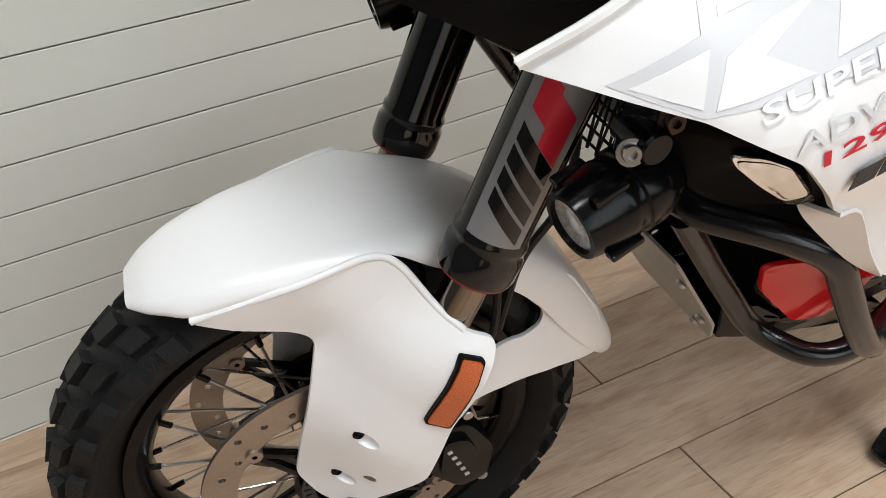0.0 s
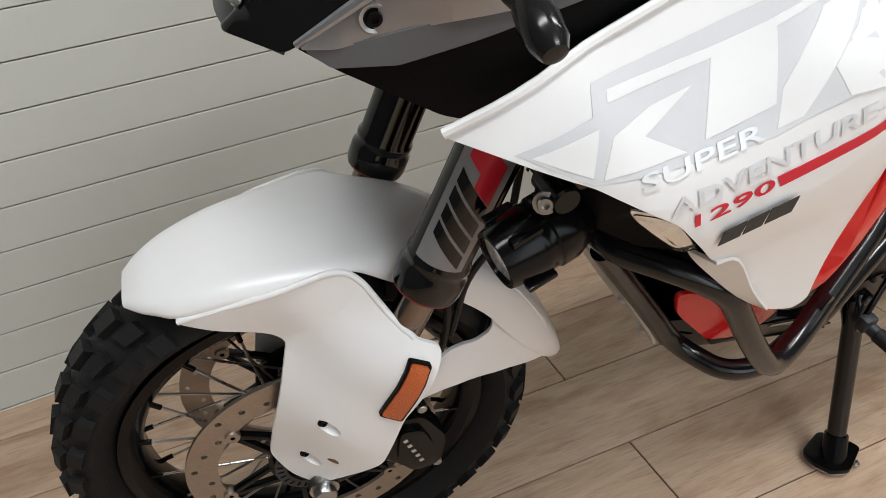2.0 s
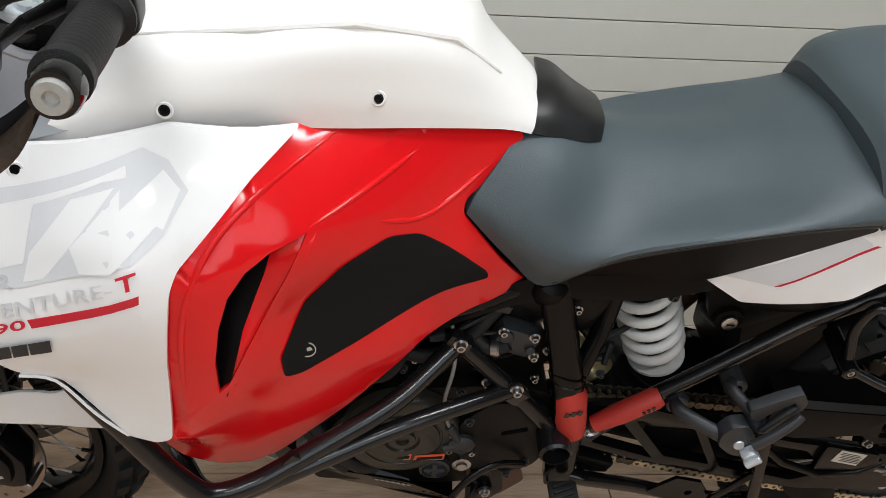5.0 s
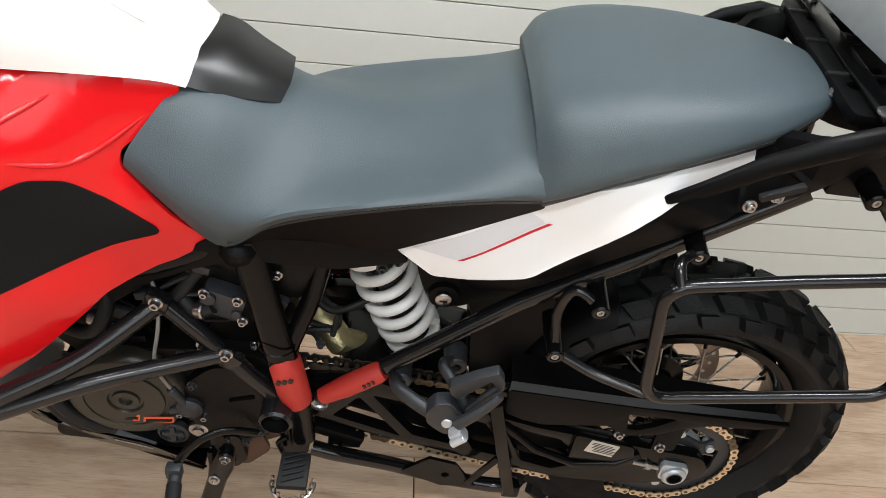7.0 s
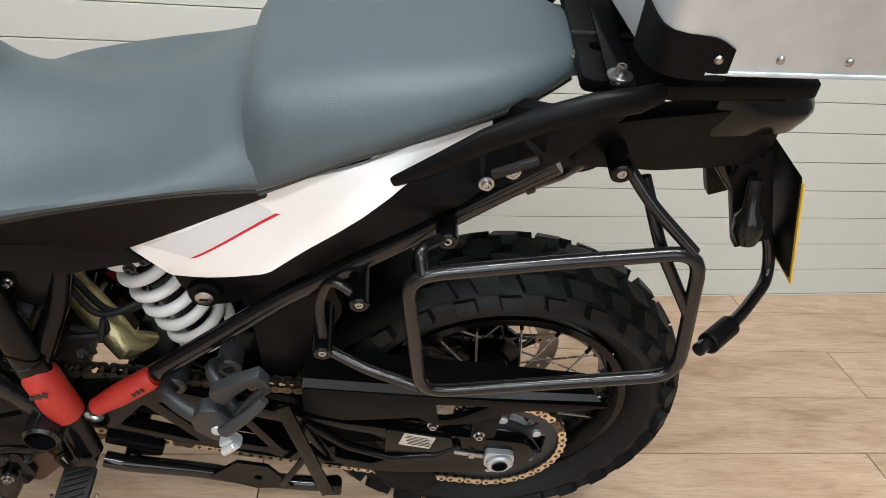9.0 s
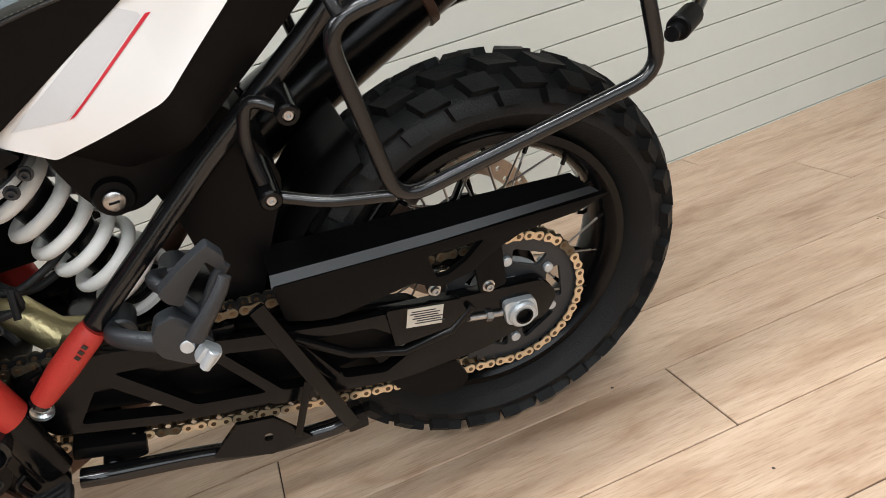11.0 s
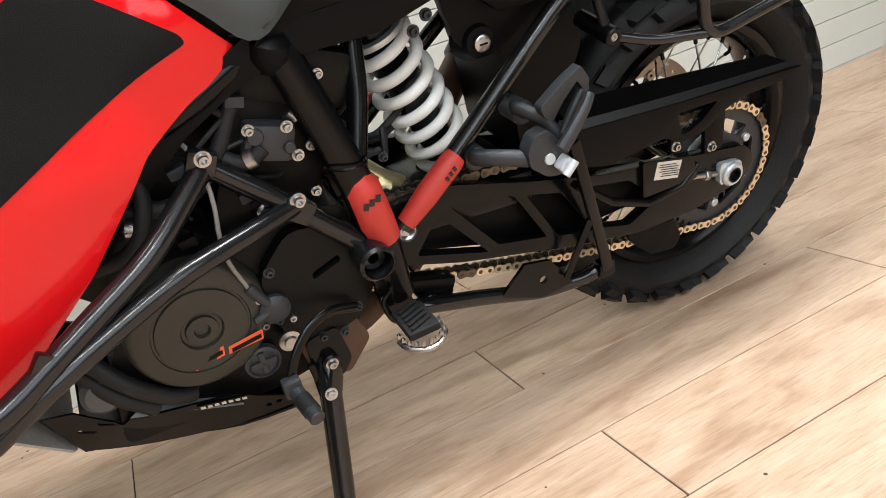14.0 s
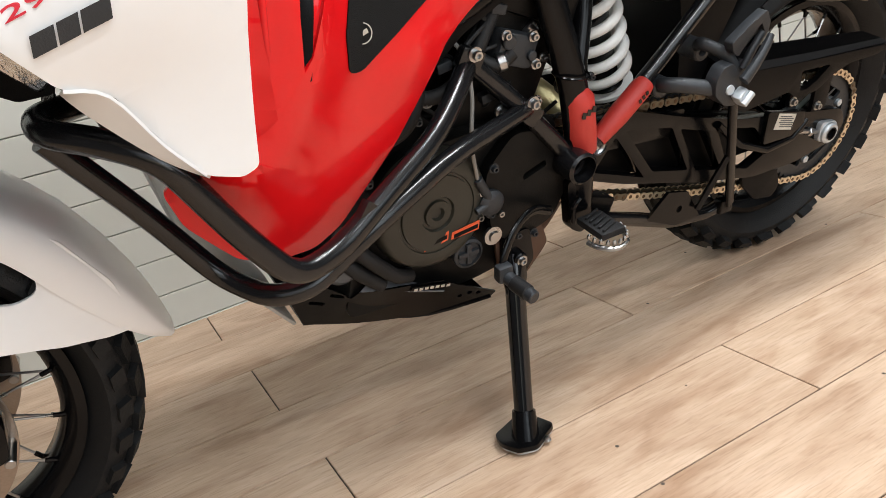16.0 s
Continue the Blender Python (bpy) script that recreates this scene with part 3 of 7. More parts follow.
rw_ = wheel("rear_wheel", RX, RY, RZ, 0.3205, 0.216, 0.077, 27, rear_rows, 0.060, 0.07, 36, "black spoked rear wheel with a wide knobbly tyre", 0.016)
brake_disc(RX, RY + 0.085, RZ, 0.098, 0.132, rw_, "drilled bronze-brown rear brake disc")
fixed.update(bike.children)

# -- front fork --

def fork_leg(side):
    y = FY + side * 0.111
    low = Vector((-0.626, y, 0.6195))
    leg = P("fork_leg", lathe([(0.026, 0), (0.036, 0.001), (0.037, 0.006), (0.0368, 0.026), (0.0345, 0.030), (0.0345, 0.036), (0.0352, 0.038), (0.0350, 0.042), (0.0325, 0.046), (0.0325, 0.42), (0.030, 0.47), (0.026, 0.475), (0, 0.475)], low, AX, 36), GLOSSB, None, "gloss black upside-down fork leg")
    P("fork_seal", lathe([(0.025, -0.0022), (0.0345, -0.0022), (0.0345, 0.0002), (0.025, 0.0002)], low, AX, 36, closed=True), SEALRED, leg)
    P("fork_wiper", lathe([(0.0216, -0.008), (0.025, -0.007), (0.027, -0.003), (0.027, 0.0), (0.0216, 0.0)], low, AX, 32), SOFT, leg)
    P("fork_tube", rod(low + AX * 0.01, (-0.751, y, 0.369), 0.0215, 24), FORKGOLD, leg, "bronze-coloured fork tube")
    shoe = merge(tube([(-0.728, y, 0.420), (-0.745, y * 0.84, 0.370), (FX, y * 0.72, FZ)], 0.019, 0.02, 18), rod((FX, y * 0.78 - 0.012, FZ), (FX, y * 0.78 + 0.012, FZ), 0.027, 24))
    P("fork_shoe", shoe, PAINTB, leg)
    return low, leg


lowL, legL = fork_leg(-1)
fork_leg(1)
P("axle_nut", lathe([(0, 0.012), (0.013, 0.012), (0.0145, 0.010), (0.0145, 0), (0.019, 0), (0.019, -0.012)], (FX, FY - 0.126, FZ), (0, -1, 0), 6 * 4), STEEL, None, "bright steel axle nut")


def tube_mark(a0, a1, h0, h1, skew, mat, name, lift):
    """A film wrapped on the fork leg between two heights and angles."""
    u = AX.cross(Vector((0, 1, 0))).normalized()
    v = Vector((0, -1, 0))
    bm = bmesh.new()
    rows = []
    for i in range(9):
        t = i / 8
        row = []
        for j in range(5):
            s = j / 4
            q = radians(a0 + (a1 - a0) * t)
            h = h0 + (h1 - h0) * s + skew * t
            row.append(bm.verts.new(lowL + AX * h + (v * math.cos(q) + u * math.sin(q)) * (0.0326 + lift)))
        rows.append(row)
    for i in range(8):
        for j in range(4):
            bm.faces.new((rows[i][j], rows[i + 1][j], rows[i + 1][j + 1], rows[i][j + 1]))
    return P(name, bm, mat, legL)


tube_mark(-20, 75, 0.046, 0.205, 0.0, FORKFILM, "fork_decal", 0.0003)
for k in range(4):
    tube_mark(-6, 60, 0.050 + 0.020 * k, 0.066 + 0.020 * k, 0.030, GLOSSB, "decal_stripe", 0.0007)
tube_mark(-6, 30, 0.127, 0.172, 0.016, DECALRED, "decal_patch", 0.0007)
tube_mark(28, 58, 0.157, 0.192, 0.012, DECALRED, "decal_patch", 0.0007)
P("fork_clamp", plate(smooth_outline([(-0.585, 0.84), (-0.495, 0.82), (-0.48, 0.86), (-0.565, 0.88)], 0.01), FY - 0.135, FY + 0.135, bevel=0.004), PAINTB)
P("fork_clamp", plate(smooth_outline([(-0.485, 1.0), (-0.375, 0.985), (-0.37, 1.02), (-0.47, 1.035)], 0.01), FY - 0.14, FY + 0.14, bevel=0.004), PAINTB)
for s in (-1, 1):
    top = lowL + AX * 0.47 + Vector((0, (s + 1) * 0.111, 0))
    P("fork_cap", lathe([(0.026, 0), (0.026, 0.010), (0.024, 0.013), (0.019, 0.013), (0.018, 0.010), (0.008, 0.010), (0.007, 0.016), (0, 0.016)], top, AX, 24), ALU)

# -- front mudguard with its fork shields --


def polar(r, deg, y):
    return (GX + r * math.cos(radians(deg)), FY + y, GZ + r * math.sin(radians(deg)))


GX, GZ = FX, FZ
guard_rows = []
for deg, r, wd, edge in ((118, 0.333, 0.030, 0.329), (115.5, 0.334, 0.045, 0.324), (112.8, 0.334, 0.056, 0.319), (108.5, 0.332, 0.070, 0.312), (100, 0.331, 0.080, 0.312), (90, 0.332, 0.086, 0.3165), (82, 0.338, 0.088, 0.329), (76, 0.342, 0.089, 0.333), (68, 0.347, 0.086, 0.316), (57, 0.350, 0.084, 0.308), (42, 0.349, 0.080, 0.302), (28, 0.349, 0.076, 0.299), (15, 0.354, 0.068, 0.315), (7, 0.360, 0.050, 0.338), (2.5, 0.365, 0.026, 0.358)):
    side = [(edge, wd), (edge + 0.34 * (r - edge), 0.98 * wd), (r - 0.16 * (r - edge), 0.82 * wd), (r - 0.02 * (r - edge), 0.52 * wd)]
    guard_rows.append([polar(q, deg, -w) for q, w in side] + [polar(r, deg, 0)] + [polar(q, deg, w) for q, w in side[::-1]])
fender = P("front_mudguard", patch(guard_rows, 4, 3, 0.003), WHITE, None, "white plastic front mudguard with fork shields")
shield_y = surface((-0.875, -0.073, 0.610), (-0.845, -0.079, 0.595), (-0.777, -0.090, 0.634), (-0.709, -0.092, 0.646), (-0.690, -0.099, 0.634), (-0.665, -0.122, 0.588), (-0.623, -0.149, 0.562), (-0.658, -0.154, 0.557), (-0.672, -0.158, 0.469), (-0.703, -0.155, 0.385), (-0.782, -0.117, 0.321), (-0.829, -0.080, 0.356), (-0.777, -0.082, 0.556), (-0.761, -0.124, 0.450), (-0.720, -0.124, 0.550), (-0.800, -0.098, 0.420), (-0.740, -0.140, 0.420))
shield = [(-0.882, 0.609), (-0.830, 0.623), (-0.777, 0.636), (-0.725, 0.648), (-0.704, 0.647), (-0.690, 0.634), (-0.665, 0.589), (-0.650, 0.575), (-0.621, 0.562), (-0.627, 0.545), (-0.672, 0.462), (-0.703, 0.383), (-0.782, 0.321), (-0.812, 0.327), (-0.831, 0.356), (-0.815, 0.425), (-0.777, 0.556), (-0.795, 0.570), (-0.845, 0.592)]
recesses = ((-0.754, 0.444), (-0.783, 0.370))


def oval(cx, cz, k, n=16):
    """A slanted oval in x and z round a recess."""
    out = []
    for i in range(n):
        q = 2 * math.pi * i / n
        u, v = 0.0135 * k * math.cos(q), 0.0085 * k * math.sin(q)
        out.append((cx + 0.7 * u + 0.7 * v, cz - 0.7 * u + 0.7 * v))
    return out


def recess_bowl(cx, cz):
    bm = bmesh.new()
    rings = []
    for k, deep in ((1.0, 0.0), (0.93, 0.002), (0.74, 0.0055), (0.40, 0.0075)):
        rings.append([bm.verts.new((x, shield_y(x, z) + deep, z)) for x, z in oval(cx - 0.003 * (1 - k), cz + 0.003 * (1 - k), k)])
    for p, q in zip(rings, rings[1:]):
        for i in range(16):
            bm.faces.new((p[i], p[(i + 1) % 16], q[(i + 1) % 16], q[i]))
    bm.faces.new(rings[-1])
    return bm


for s in (1, -1):
    skin = sheet(shield, shield_y, 0.005, 0.0, 0.02, holes=[oval(x, z, 1.0) for x, z in recesses], rad=0.010, roll=0.0)
    skin.transform(Matrix.Diagonal((1, s, 1, 1)))
    P("fork_shield", skin, WHITE, fender)
for s in (-1, 1):
    crest = [Vector((x, s * (shield_y(x, z) + 0.002), z - 0.001)) for p in rounded([(-0.878, 0.610, 0), (-0.777, 0.635, 0), (-0.722, 0.6465, 0), (-0.703, 0.645, 0), (-0.690, 0.633, 0), (-0.665, 0.588, 0), (-0.648, 0.574, 0)], 0.012) for x, z in ((p.x, p.y),)]
    P("shield_crest", sweep(crest, 0.0038, 10), WHITE, fender)
right = sheet(shield, shield_y, 0.005, 0.0, 0.02, rad=0.010, roll=0.0024)
right.transform(Matrix.Translation((0, 2 * FY, 0)) @ Matrix.Diagonal((1, -1, 1, 1)))
P("fork_shield", right, WHITE, fender)
wing_y = surface((-0.676, -0.150, 0.475), (-0.641, -0.147, 0.519), (-0.589, -0.100, 0.430), (-0.536, -0.070, 0.475), (-0.522, -0.076, 0.391), (-0.483, -0.069, 0.409), (-0.440, -0.060, 0.366), (-0.510, -0.064, 0.515), (-0.574, -0.068, 0.523))
for s in (1, -1):
    wing = sheet([(-0.678, 0.470), (-0.645, 0.520), (-0.610, 0.492), (-0.560, 0.466), (-0.537, 0.470), (-0.532, 0.486), (-0.556, 0.515), (-0.565, 0.555), (-0.500, 0.525), (-0.460, 0.455), (-0.446, 0.385), (-0.478, 0.385), (-0.530, 0.395), (-0.595, 0.425)], wing_y, 0.005, 0.0, 0.02, rad=0.010, roll=0.0015)
    wing.transform(Matrix.Translation((0, (1 - s) * FY, 0)) @ Matrix.Diagonal((1, s, 1, 1)))
    P("shield_wing", wing, WHITE, fender)
for bx, bz in recesses:
    P("shield_recess", recess_bowl(bx, bz), WHITE, fender)
    P("shield_bolt", bolt((bx - 0.005, shield_y(bx - 0.005, bz + 0.005) + 0.003, bz + 0.005), (0.1, -1, 0), 0.0045, 0.003), BLACKP, fender)
refl = [(-0.659, 0.561), (-0.636, 0.551), (-0.675, 0.466), (-0.699, 0.477)]
P("reflector_frame", sheet(refl, shield_y, 0.004, 0.0045, 0.02, rad=0.004), BLACKP, fender)
P("reflector", sheet([(-0.6575, 0.5575), (-0.6395, 0.5495), (-0.6765, 0.4705), (-0.6960, 0.4795)], shield_y, 0.003, 0.0065, 0.02, rad=0.003), AMBER, fender, "amber side reflector")

# -- front brake calipers and hoses --
for s in (-1, 1):
    y = FY + s * 0.084
    c = P("brake_caliper", merge(plate(smooth_outline([(-0.680, 0.405), (-0.640, 0.400), (-0.612, 0.345), (-0.622, 0.292), (-0.655, 0.285), (-0.690, 0.330)], 0.012), y - 0.034, y - 0.006, bevel=0.004), plate(smooth_outline([(-0.672, 0.390), (-0.645, 0.385), (-0.630, 0.345), (-0.638, 0.305), (-0.66, 0.30), (-0.68, 0.33)], 0.01), y - 0.042, y - 0.034, bevel=0.003), plate(smooth_outline([(-0.675, 0.400), (-0.640, 0.398), (-0.618, 0.345), (-0.63, 0.295), (-0.66, 0.29)], 0.01), y + 0.006, y + 0.026, bevel=0.004)), PAINTB, None, "black radial brake caliper")
    for bx, bz in ((-0.625, 0.283), (-0.640, 0.408)):
        P("caliper_bolt", rod((bx, y - 0.030, bz), (bx, y + 0.02, bz), 0.0065, 12), STEEL, c)
for k in range(5):
    P("caliper_mark", box((0.0050, 0.0012, 0.0055), Matrix.Translation((-0.667 + 0.0045 * k, FY - 0.1265, 0.372 - 0.0125 * k)) @ Matrix.Rotation(radians(68), 4, "Y"), 0), PLATEW, None)
P("caliper_bracket", beam((-0.775, FY - 0.10, 0.30), (-0.64, FY - 0.085, 0.315), 0.016, 0.026), PAINTB)
P("brake_hose", tube([(-0.585, FY - 0.06, 0.66), (-0.60, FY - 0.105, 0.60), (-0.602, FY - 0.10, 0.52), (-0.63, FY - 0.09, 0.41)], 0.0042, 0.03, 8), SOFT)
P("brake_hose", tube([(-0.50, -0.06, 0.74), (-0.53, FY - 0.10, 0.66), (-0.575, FY - 0.095, 0.60), (-0.592, FY - 0.085, 0.50)], 0.0042, 0.03, 8), SOFT)

steer()

# -- side fairing, tank cover and red side panels --
white_y = surface((-0.645, -0.186, 0.873), (-0.58, -0.238, 0.861), (-0.54, -0.197, 0.923), (-0.54, -0.238, 0.885), (-0.432, -0.205, 0.975), (-0.30, -0.190, 0.995), (-0.178, -0.168, 0.988), (-0.222, -0.222, 0.957), (-0.287, -0.283, 0.892), (-0.324, -0.293, 0.904), (-0.309, -0.300, 0.781), (-0.325, -0.301, 0.659), (-0.357, -0.300, 0.661), (-0.422, -0.290, 0.743), (-0.467, -0.303, 0.800), (-0.408, -0.308, 0.821), (-0.46, -0.297, 0.765), (-0.40, -0.285, 0.89))
white_out = [(-0.648, 0.870), (-0.432, 0.974), (-0.30, 0.993), (-0.180, 0.985), (-0.222, 0.957), (-0.287, 0.892), (-0.295, 0.872), (-0.309, 0.781), (-0.322, 0.660), (-0.338, 0.654), (-0.367, 0.663), (-0.394, 0.699), (-0.422, 0.748), (-0.458, 0.764), (-0.474, 0.785), (-0.499, 0.815), (-0.556, 0.845)]


def both(name, outline, yfun, thick, mat, lift=0.0, rad=0.0, roll=0.0, holes=(), label="", step=0.025, parent=None):
    P(name, sheet(outline, yfun, thick, lift, step, holes, rad, roll), mat, parent, label)
    P(name, sheet(outline, yfun, thick, lift, step, holes, rad, roll, mirror=True), mat, parent, label)


both("side_fairing", white_out, white_y, 0.006, WHITE, rad=0.006, roll=0.0022, label="white glossy side fairing with grey graphics")
fairing = bike.children[-2]
# the white face turning under below the lamp
fold = [[(-0.455, -0.300, 0.764), (-0.456, -0.266, 0.752)], [(-0.424, -0.294, 0.750), (-0.440, -0.268, 0.728)], [(-0.394, -0.297, 0.700), (-0.398, -0.284, 0.684)], [(-0.367, -0.299, 0.665), (-0.364, -0.293, 0.660)]]
P("fairing_return", patch(fold, 4, 3, 0.003), WHITE, fairing)
# the rim along its upper edge
P("fairing_lip", sweep([Vector((x, white_y(x, z) - 0.001, z)) for x, z in [(-0.646 + 0.214 * k / 12, 0.872 + 0.104 * k / 12) for k in range(13)]], 0.0045, 8), WHITE, fairing)


def film(pts, mat, name, lift=0.0006, yf=white_y, parent=None):
    return P(name, sheet(pts, yf, 0.0005, lift, 0.02), mat, parent or fairing)


# grey angular graphics across the upper half, with white shapes inside
film([(-0.604, 0.863), (-0.548, 0.887), (-0.543, 0.905), (-0.445, 0.943), (-0.320, 0.980), (-0.296, 0.972), (-0.277, 0.952), (-0.297, 0.924), (-0.322, 0.906), (-0.374, 0.892), (-0.427, 0.873), (-0.523, 0.852), (-0.557, 0.847)], GREYFILM, "graphic")
film([(-0.534, 0.902), (-0.333, 0.969), (-0.331, 0.962), (-0.352, 0.959), (-0.536, 0.895)], WHITE, "graphic_field", 0.0011)
film([(-0.593, 0.862), (-0.546, 0.881), (-0.557, 0.852)], WHITE, "graphic_field", 0.0011)
film([(-0.550, 0.851), (-0.538, 0.877), (-0.508, 0.894), (-0.479, 0.905), (-0.517, 0.877), (-0.491, 0.867), (-0.528, 0.856)], WHITE, "graphic_field", 0.0011)
film([(-0.462, 0.922), (-0.414, 0.939), (-0.424, 0.893), (-0.477, 0.874)], WHITE, "graphic_field", 0.0011)
film([(-0.418, 0.902), (-0.379, 0.946), (-0.341, 0.956), (-0.405, 0.884), (-0.425, 0.878)], WHITE, "graphic_field", 0.0011)
film([(-0.379, 0.913), (-0.336, 0.955), (-0.335, 0.942), (-0.300, 0.966), (-0.284, 0.953), (-0.297, 0.928), (-0.303, 0.931), (-0.342, 0.898), (-0.370, 0.895)], WHITE, "graphic_field", 0.0011)


def lettering(text, p0, p1, high, mat, name, yf=white_y, lift=0.0009, lean=0.25, parent=None):
    """Words laid along the line from p0 to p1 (x, z) on a curved panel."""
    bm = words(text, 1.0)
    xs = [v.co.x for v in bm.verts]
    zs = [v.co.z for v in bm.verts]
    w, z0, h = max(xs) - min(xs), min(zs), max(zs) - min(zs)
    ux, uz = p1[0] - p0[0], p1[1] - p0[1]
    ln = math.hypot(ux, uz)
    for v in bm.verts:
        s, t = (v.co.x - min(xs)) / w, (v.co.z - z0) / h * high
        x = p0[0] + ux * s + (-uz / ln + lean * ux / ln) * t
        z = p0[1] + uz * s + (ux / ln + lean * uz / ln) * t
        v.co = (x, yf(x, z) - lift - (0.0003 if v.co.y < 0 else 0), z)
    return P(name, bm, mat, parent or fairing, smooth=False)


lettering("SUPER", (-0.525, 0.842), (-0.435, 0.872), 0.0115, LETTER, "lettering", lean=0.3, lift=0.0015)
lettering("ADVENTURE-", (-0.506, 0.822), (-0.340, 0.880), 0.0125, LETTER, "lettering", lean=0.3, lift=0.0015)
lettering("T", (-0.336, 0.881), (-0.318, 0.886), 0.0145, DECALRED, "lettering", lean=0.2, lift=0.0015)
lettering("1290", (-0.488, 0.813), (-0.427, 0.835), 0.0095, DECALRED, "lettering", lean=0.3)
film([(-0.422, 0.836), (-0.320, 0.868), (-0.319, 0.877), (-0.425, 0.844)], DECALRED, "stripe")
for k, (a, b) in enumerate(((0.0, 0.30), (0.33, 0.60), (0.63, 1.0))):
    x0, z0, x1, z1 = -0.467, 0.792, -0.408, 0.811
    q = [(x0 + (x1 - x0) * t, z0 + (z1 - z0) * t) for t in (a, b)]
    film([q[0], q[1], (q[1][0] + 0.002, q[1][1] + 0.016), (q[0][0] + 0.002, q[0][1] + 0.016)], GUNMETAL, "badge", 0.004)

red_y = surface((-0.155, -0.150, 0.977), (-0.06, -0.122, 0.966), (0.06, -0.088, 0.932), (-0.009, -0.134, 0.855), (0.077, -0.122, 0.734), (0.028, -0.147, 0.772), (-0.058, -0.165, 0.848), (-0.18, -0.236, 0.736), (-0.13, -0.205, 0.80), (-0.222, -0.226, 0.957), (-0.287, -0.289, 0.892), (-0.309, -0.304, 0.781), (-0.325, -0.303, 0.655), (-0.398, -0.225, 0.610), (-0.345, -0.235, 0.530), (-0.261, -0.232, 0.510), (-0.192, -0.215, 0.545), (-0.09, -0.182, 0.632), (-0.04, -0.160, 0.680), (-0.086, -0.142, 0.948), (-0.174, -0.246, 0.903), (-0.238, -0.292, 0.783), (-0.256, -0.290, 0.706), (-0.205, -0.252, 0.79), (-0.215, -0.252, 0.68), (-0.12, -0.195, 0.90), (-0.29, -0.285, 0.64), (-0.02, -0.15, 0.73), (-0.10, -0.20, 0.68))
red_out = [(-0.180, 0.984), (-0.155, 0.976), (-0.06, 0.965), (0.058, 0.932), (0.045, 0.905), (-0.006, 0.868), (-0.008, 0.850), (0.084, 0.736), (0.078, 0.726), (0.020, 0.706), (-0.045, 0.672), (-0.085, 0.632), (-0.135, 0.585), (-0.192, 0.545), (-0.225, 0.520), (-0.261, 0.507), (-0.300, 0.510), (-0.345, 0.525), (-0.388, 0.575), (-0.400, 0.618), (-0.392, 0.635), (-0.340, 0.668), (-0.330, 0.665), (-0.320, 0.781), (-0.306, 0.872), (-0.296, 0.895), (-0.232, 0.960)]
scoop = [(-0.172, 0.905), (-0.205, 0.897), (-0.228, 0.882), (-0.245, 0.858), (-0.256, 0.823), (-0.263, 0.779), (-0.265, 0.730), (-0.254, 0.740), (-0.236, 0.779), (-0.216, 0.813), (-0.195, 0.856)]


def tucked(x, z):
    """The red panel's skin, passing under the white fairing at their joint."""
    zs = (0.654, 0.66, 0.781, 0.872, 0.892, 0.957, 0.985)
    edge = float(np.interp(z, zs, (-0.330, -0.322, -0.309, -0.295, -0.287, -0.222, -0.180)))
    under = float(np.interp(x, (-0.25, -0.155, -0.05, 0.03, 0.064), (0.984, 0.974, 0.962, 0.947, 0.936)))
    skin = red_y(x, z) + 1.3 * max(0.0, z - under + 0.002)
    return max(skin, white_y(x, z) + 0.004 - 1.2 * max(0.0, x - edge - 0.002)) if z > 0.655 else skin


both("side_panel", red_out, tucked, 0.006, RED, lift=-0.006, rad=0.008, roll=0.002, holes=[scoop], label="red glossy tank side panel", step=0.02)
panel = bike.children[-2]
P("scoop_wall", sheet([(-0.155, 0.925), (-0.215, 0.912), (-0.285, 0.875), (-0.290, 0.715), (-0.245, 0.715), (-0.185, 0.84)], lambda x, z: red_y(x, z) + 0.006 + 0.75 * max(0.0, -0.172 + 0.51 * (z - 0.888) - x), 0.003, 0.0, 0.01), RED, panel)
# black sheet painting the shade deep in the red scoop
P("scoop_duct", sheet([(-0.200, 0.908), (-0.245, 0.895), (-0.290, 0.870), (-0.290, 0.715), (-0.258, 0.720), (-0.238, 0.800), (-0.215, 0.860)], lambda x, z: red_y(x, z) + 0.0045 + 0.75 * max(0.0, -0.172 + 0.51 * (z - 0.888) - x), 0.002, 0.0, 0.01), BLACKP, panel)
for ridge in (((-0.143, 0.969), (-0.222, 0.94), (-0.264, 0.9), (-0.29, 0.825), (-0.299, 0.706)), ((-0.063, 0.937), (-0.122, 0.914), (-0.172, 0.907)), ((0.021, 0.904), (-0.048, 0.864), (-0.103, 0.878))):
    path = dense([Vector((x, tucked(x, z) + 0.0075, z)) for x, z in ridge], 6)
    P("panel_ridge", sweep(path, [0.0035 * min(1.0, 0.25 + 4.0 * min(k, len(path) - 1 - k) / len(path)) for k in range(len(path))], 10), RED, panel)
pad_out = [(-0.058, 0.846), (-0.092, 0.856), (-0.140, 0.842), (-0.178, 0.808), (-0.205, 0.740), (-0.204, 0.700), (-0.186, 0.695), (-0.10, 0.727), (0.030, 0.766), (0.026, 0.776)]
P("knee_pad", sheet(pad_out, red_y, 0.002, -0.0035, 0.02, rad=0.008), PADM, panel, "black textured stick-on knee grip")
ly = red_y(-0.177, 0.726) + 0.0045
P("pad_badge", lathe([(0.0095, 0), (0.0105, 0), (0.0105, 0.001), (0.0095, 0.001)], (-0.180, ly - 0.0016, 0.732), (0.0, -1, 0.15), 28, closed=True), PLATEW, panel)
P("pad_badge", box((0.012, 0.001, 0.0045), Matrix.Translation((-0.180, ly - 0.0022, 0.732)) @ Matrix.Rotation(radians(-20), 4, "Y"), 0), PLATEW, panel)

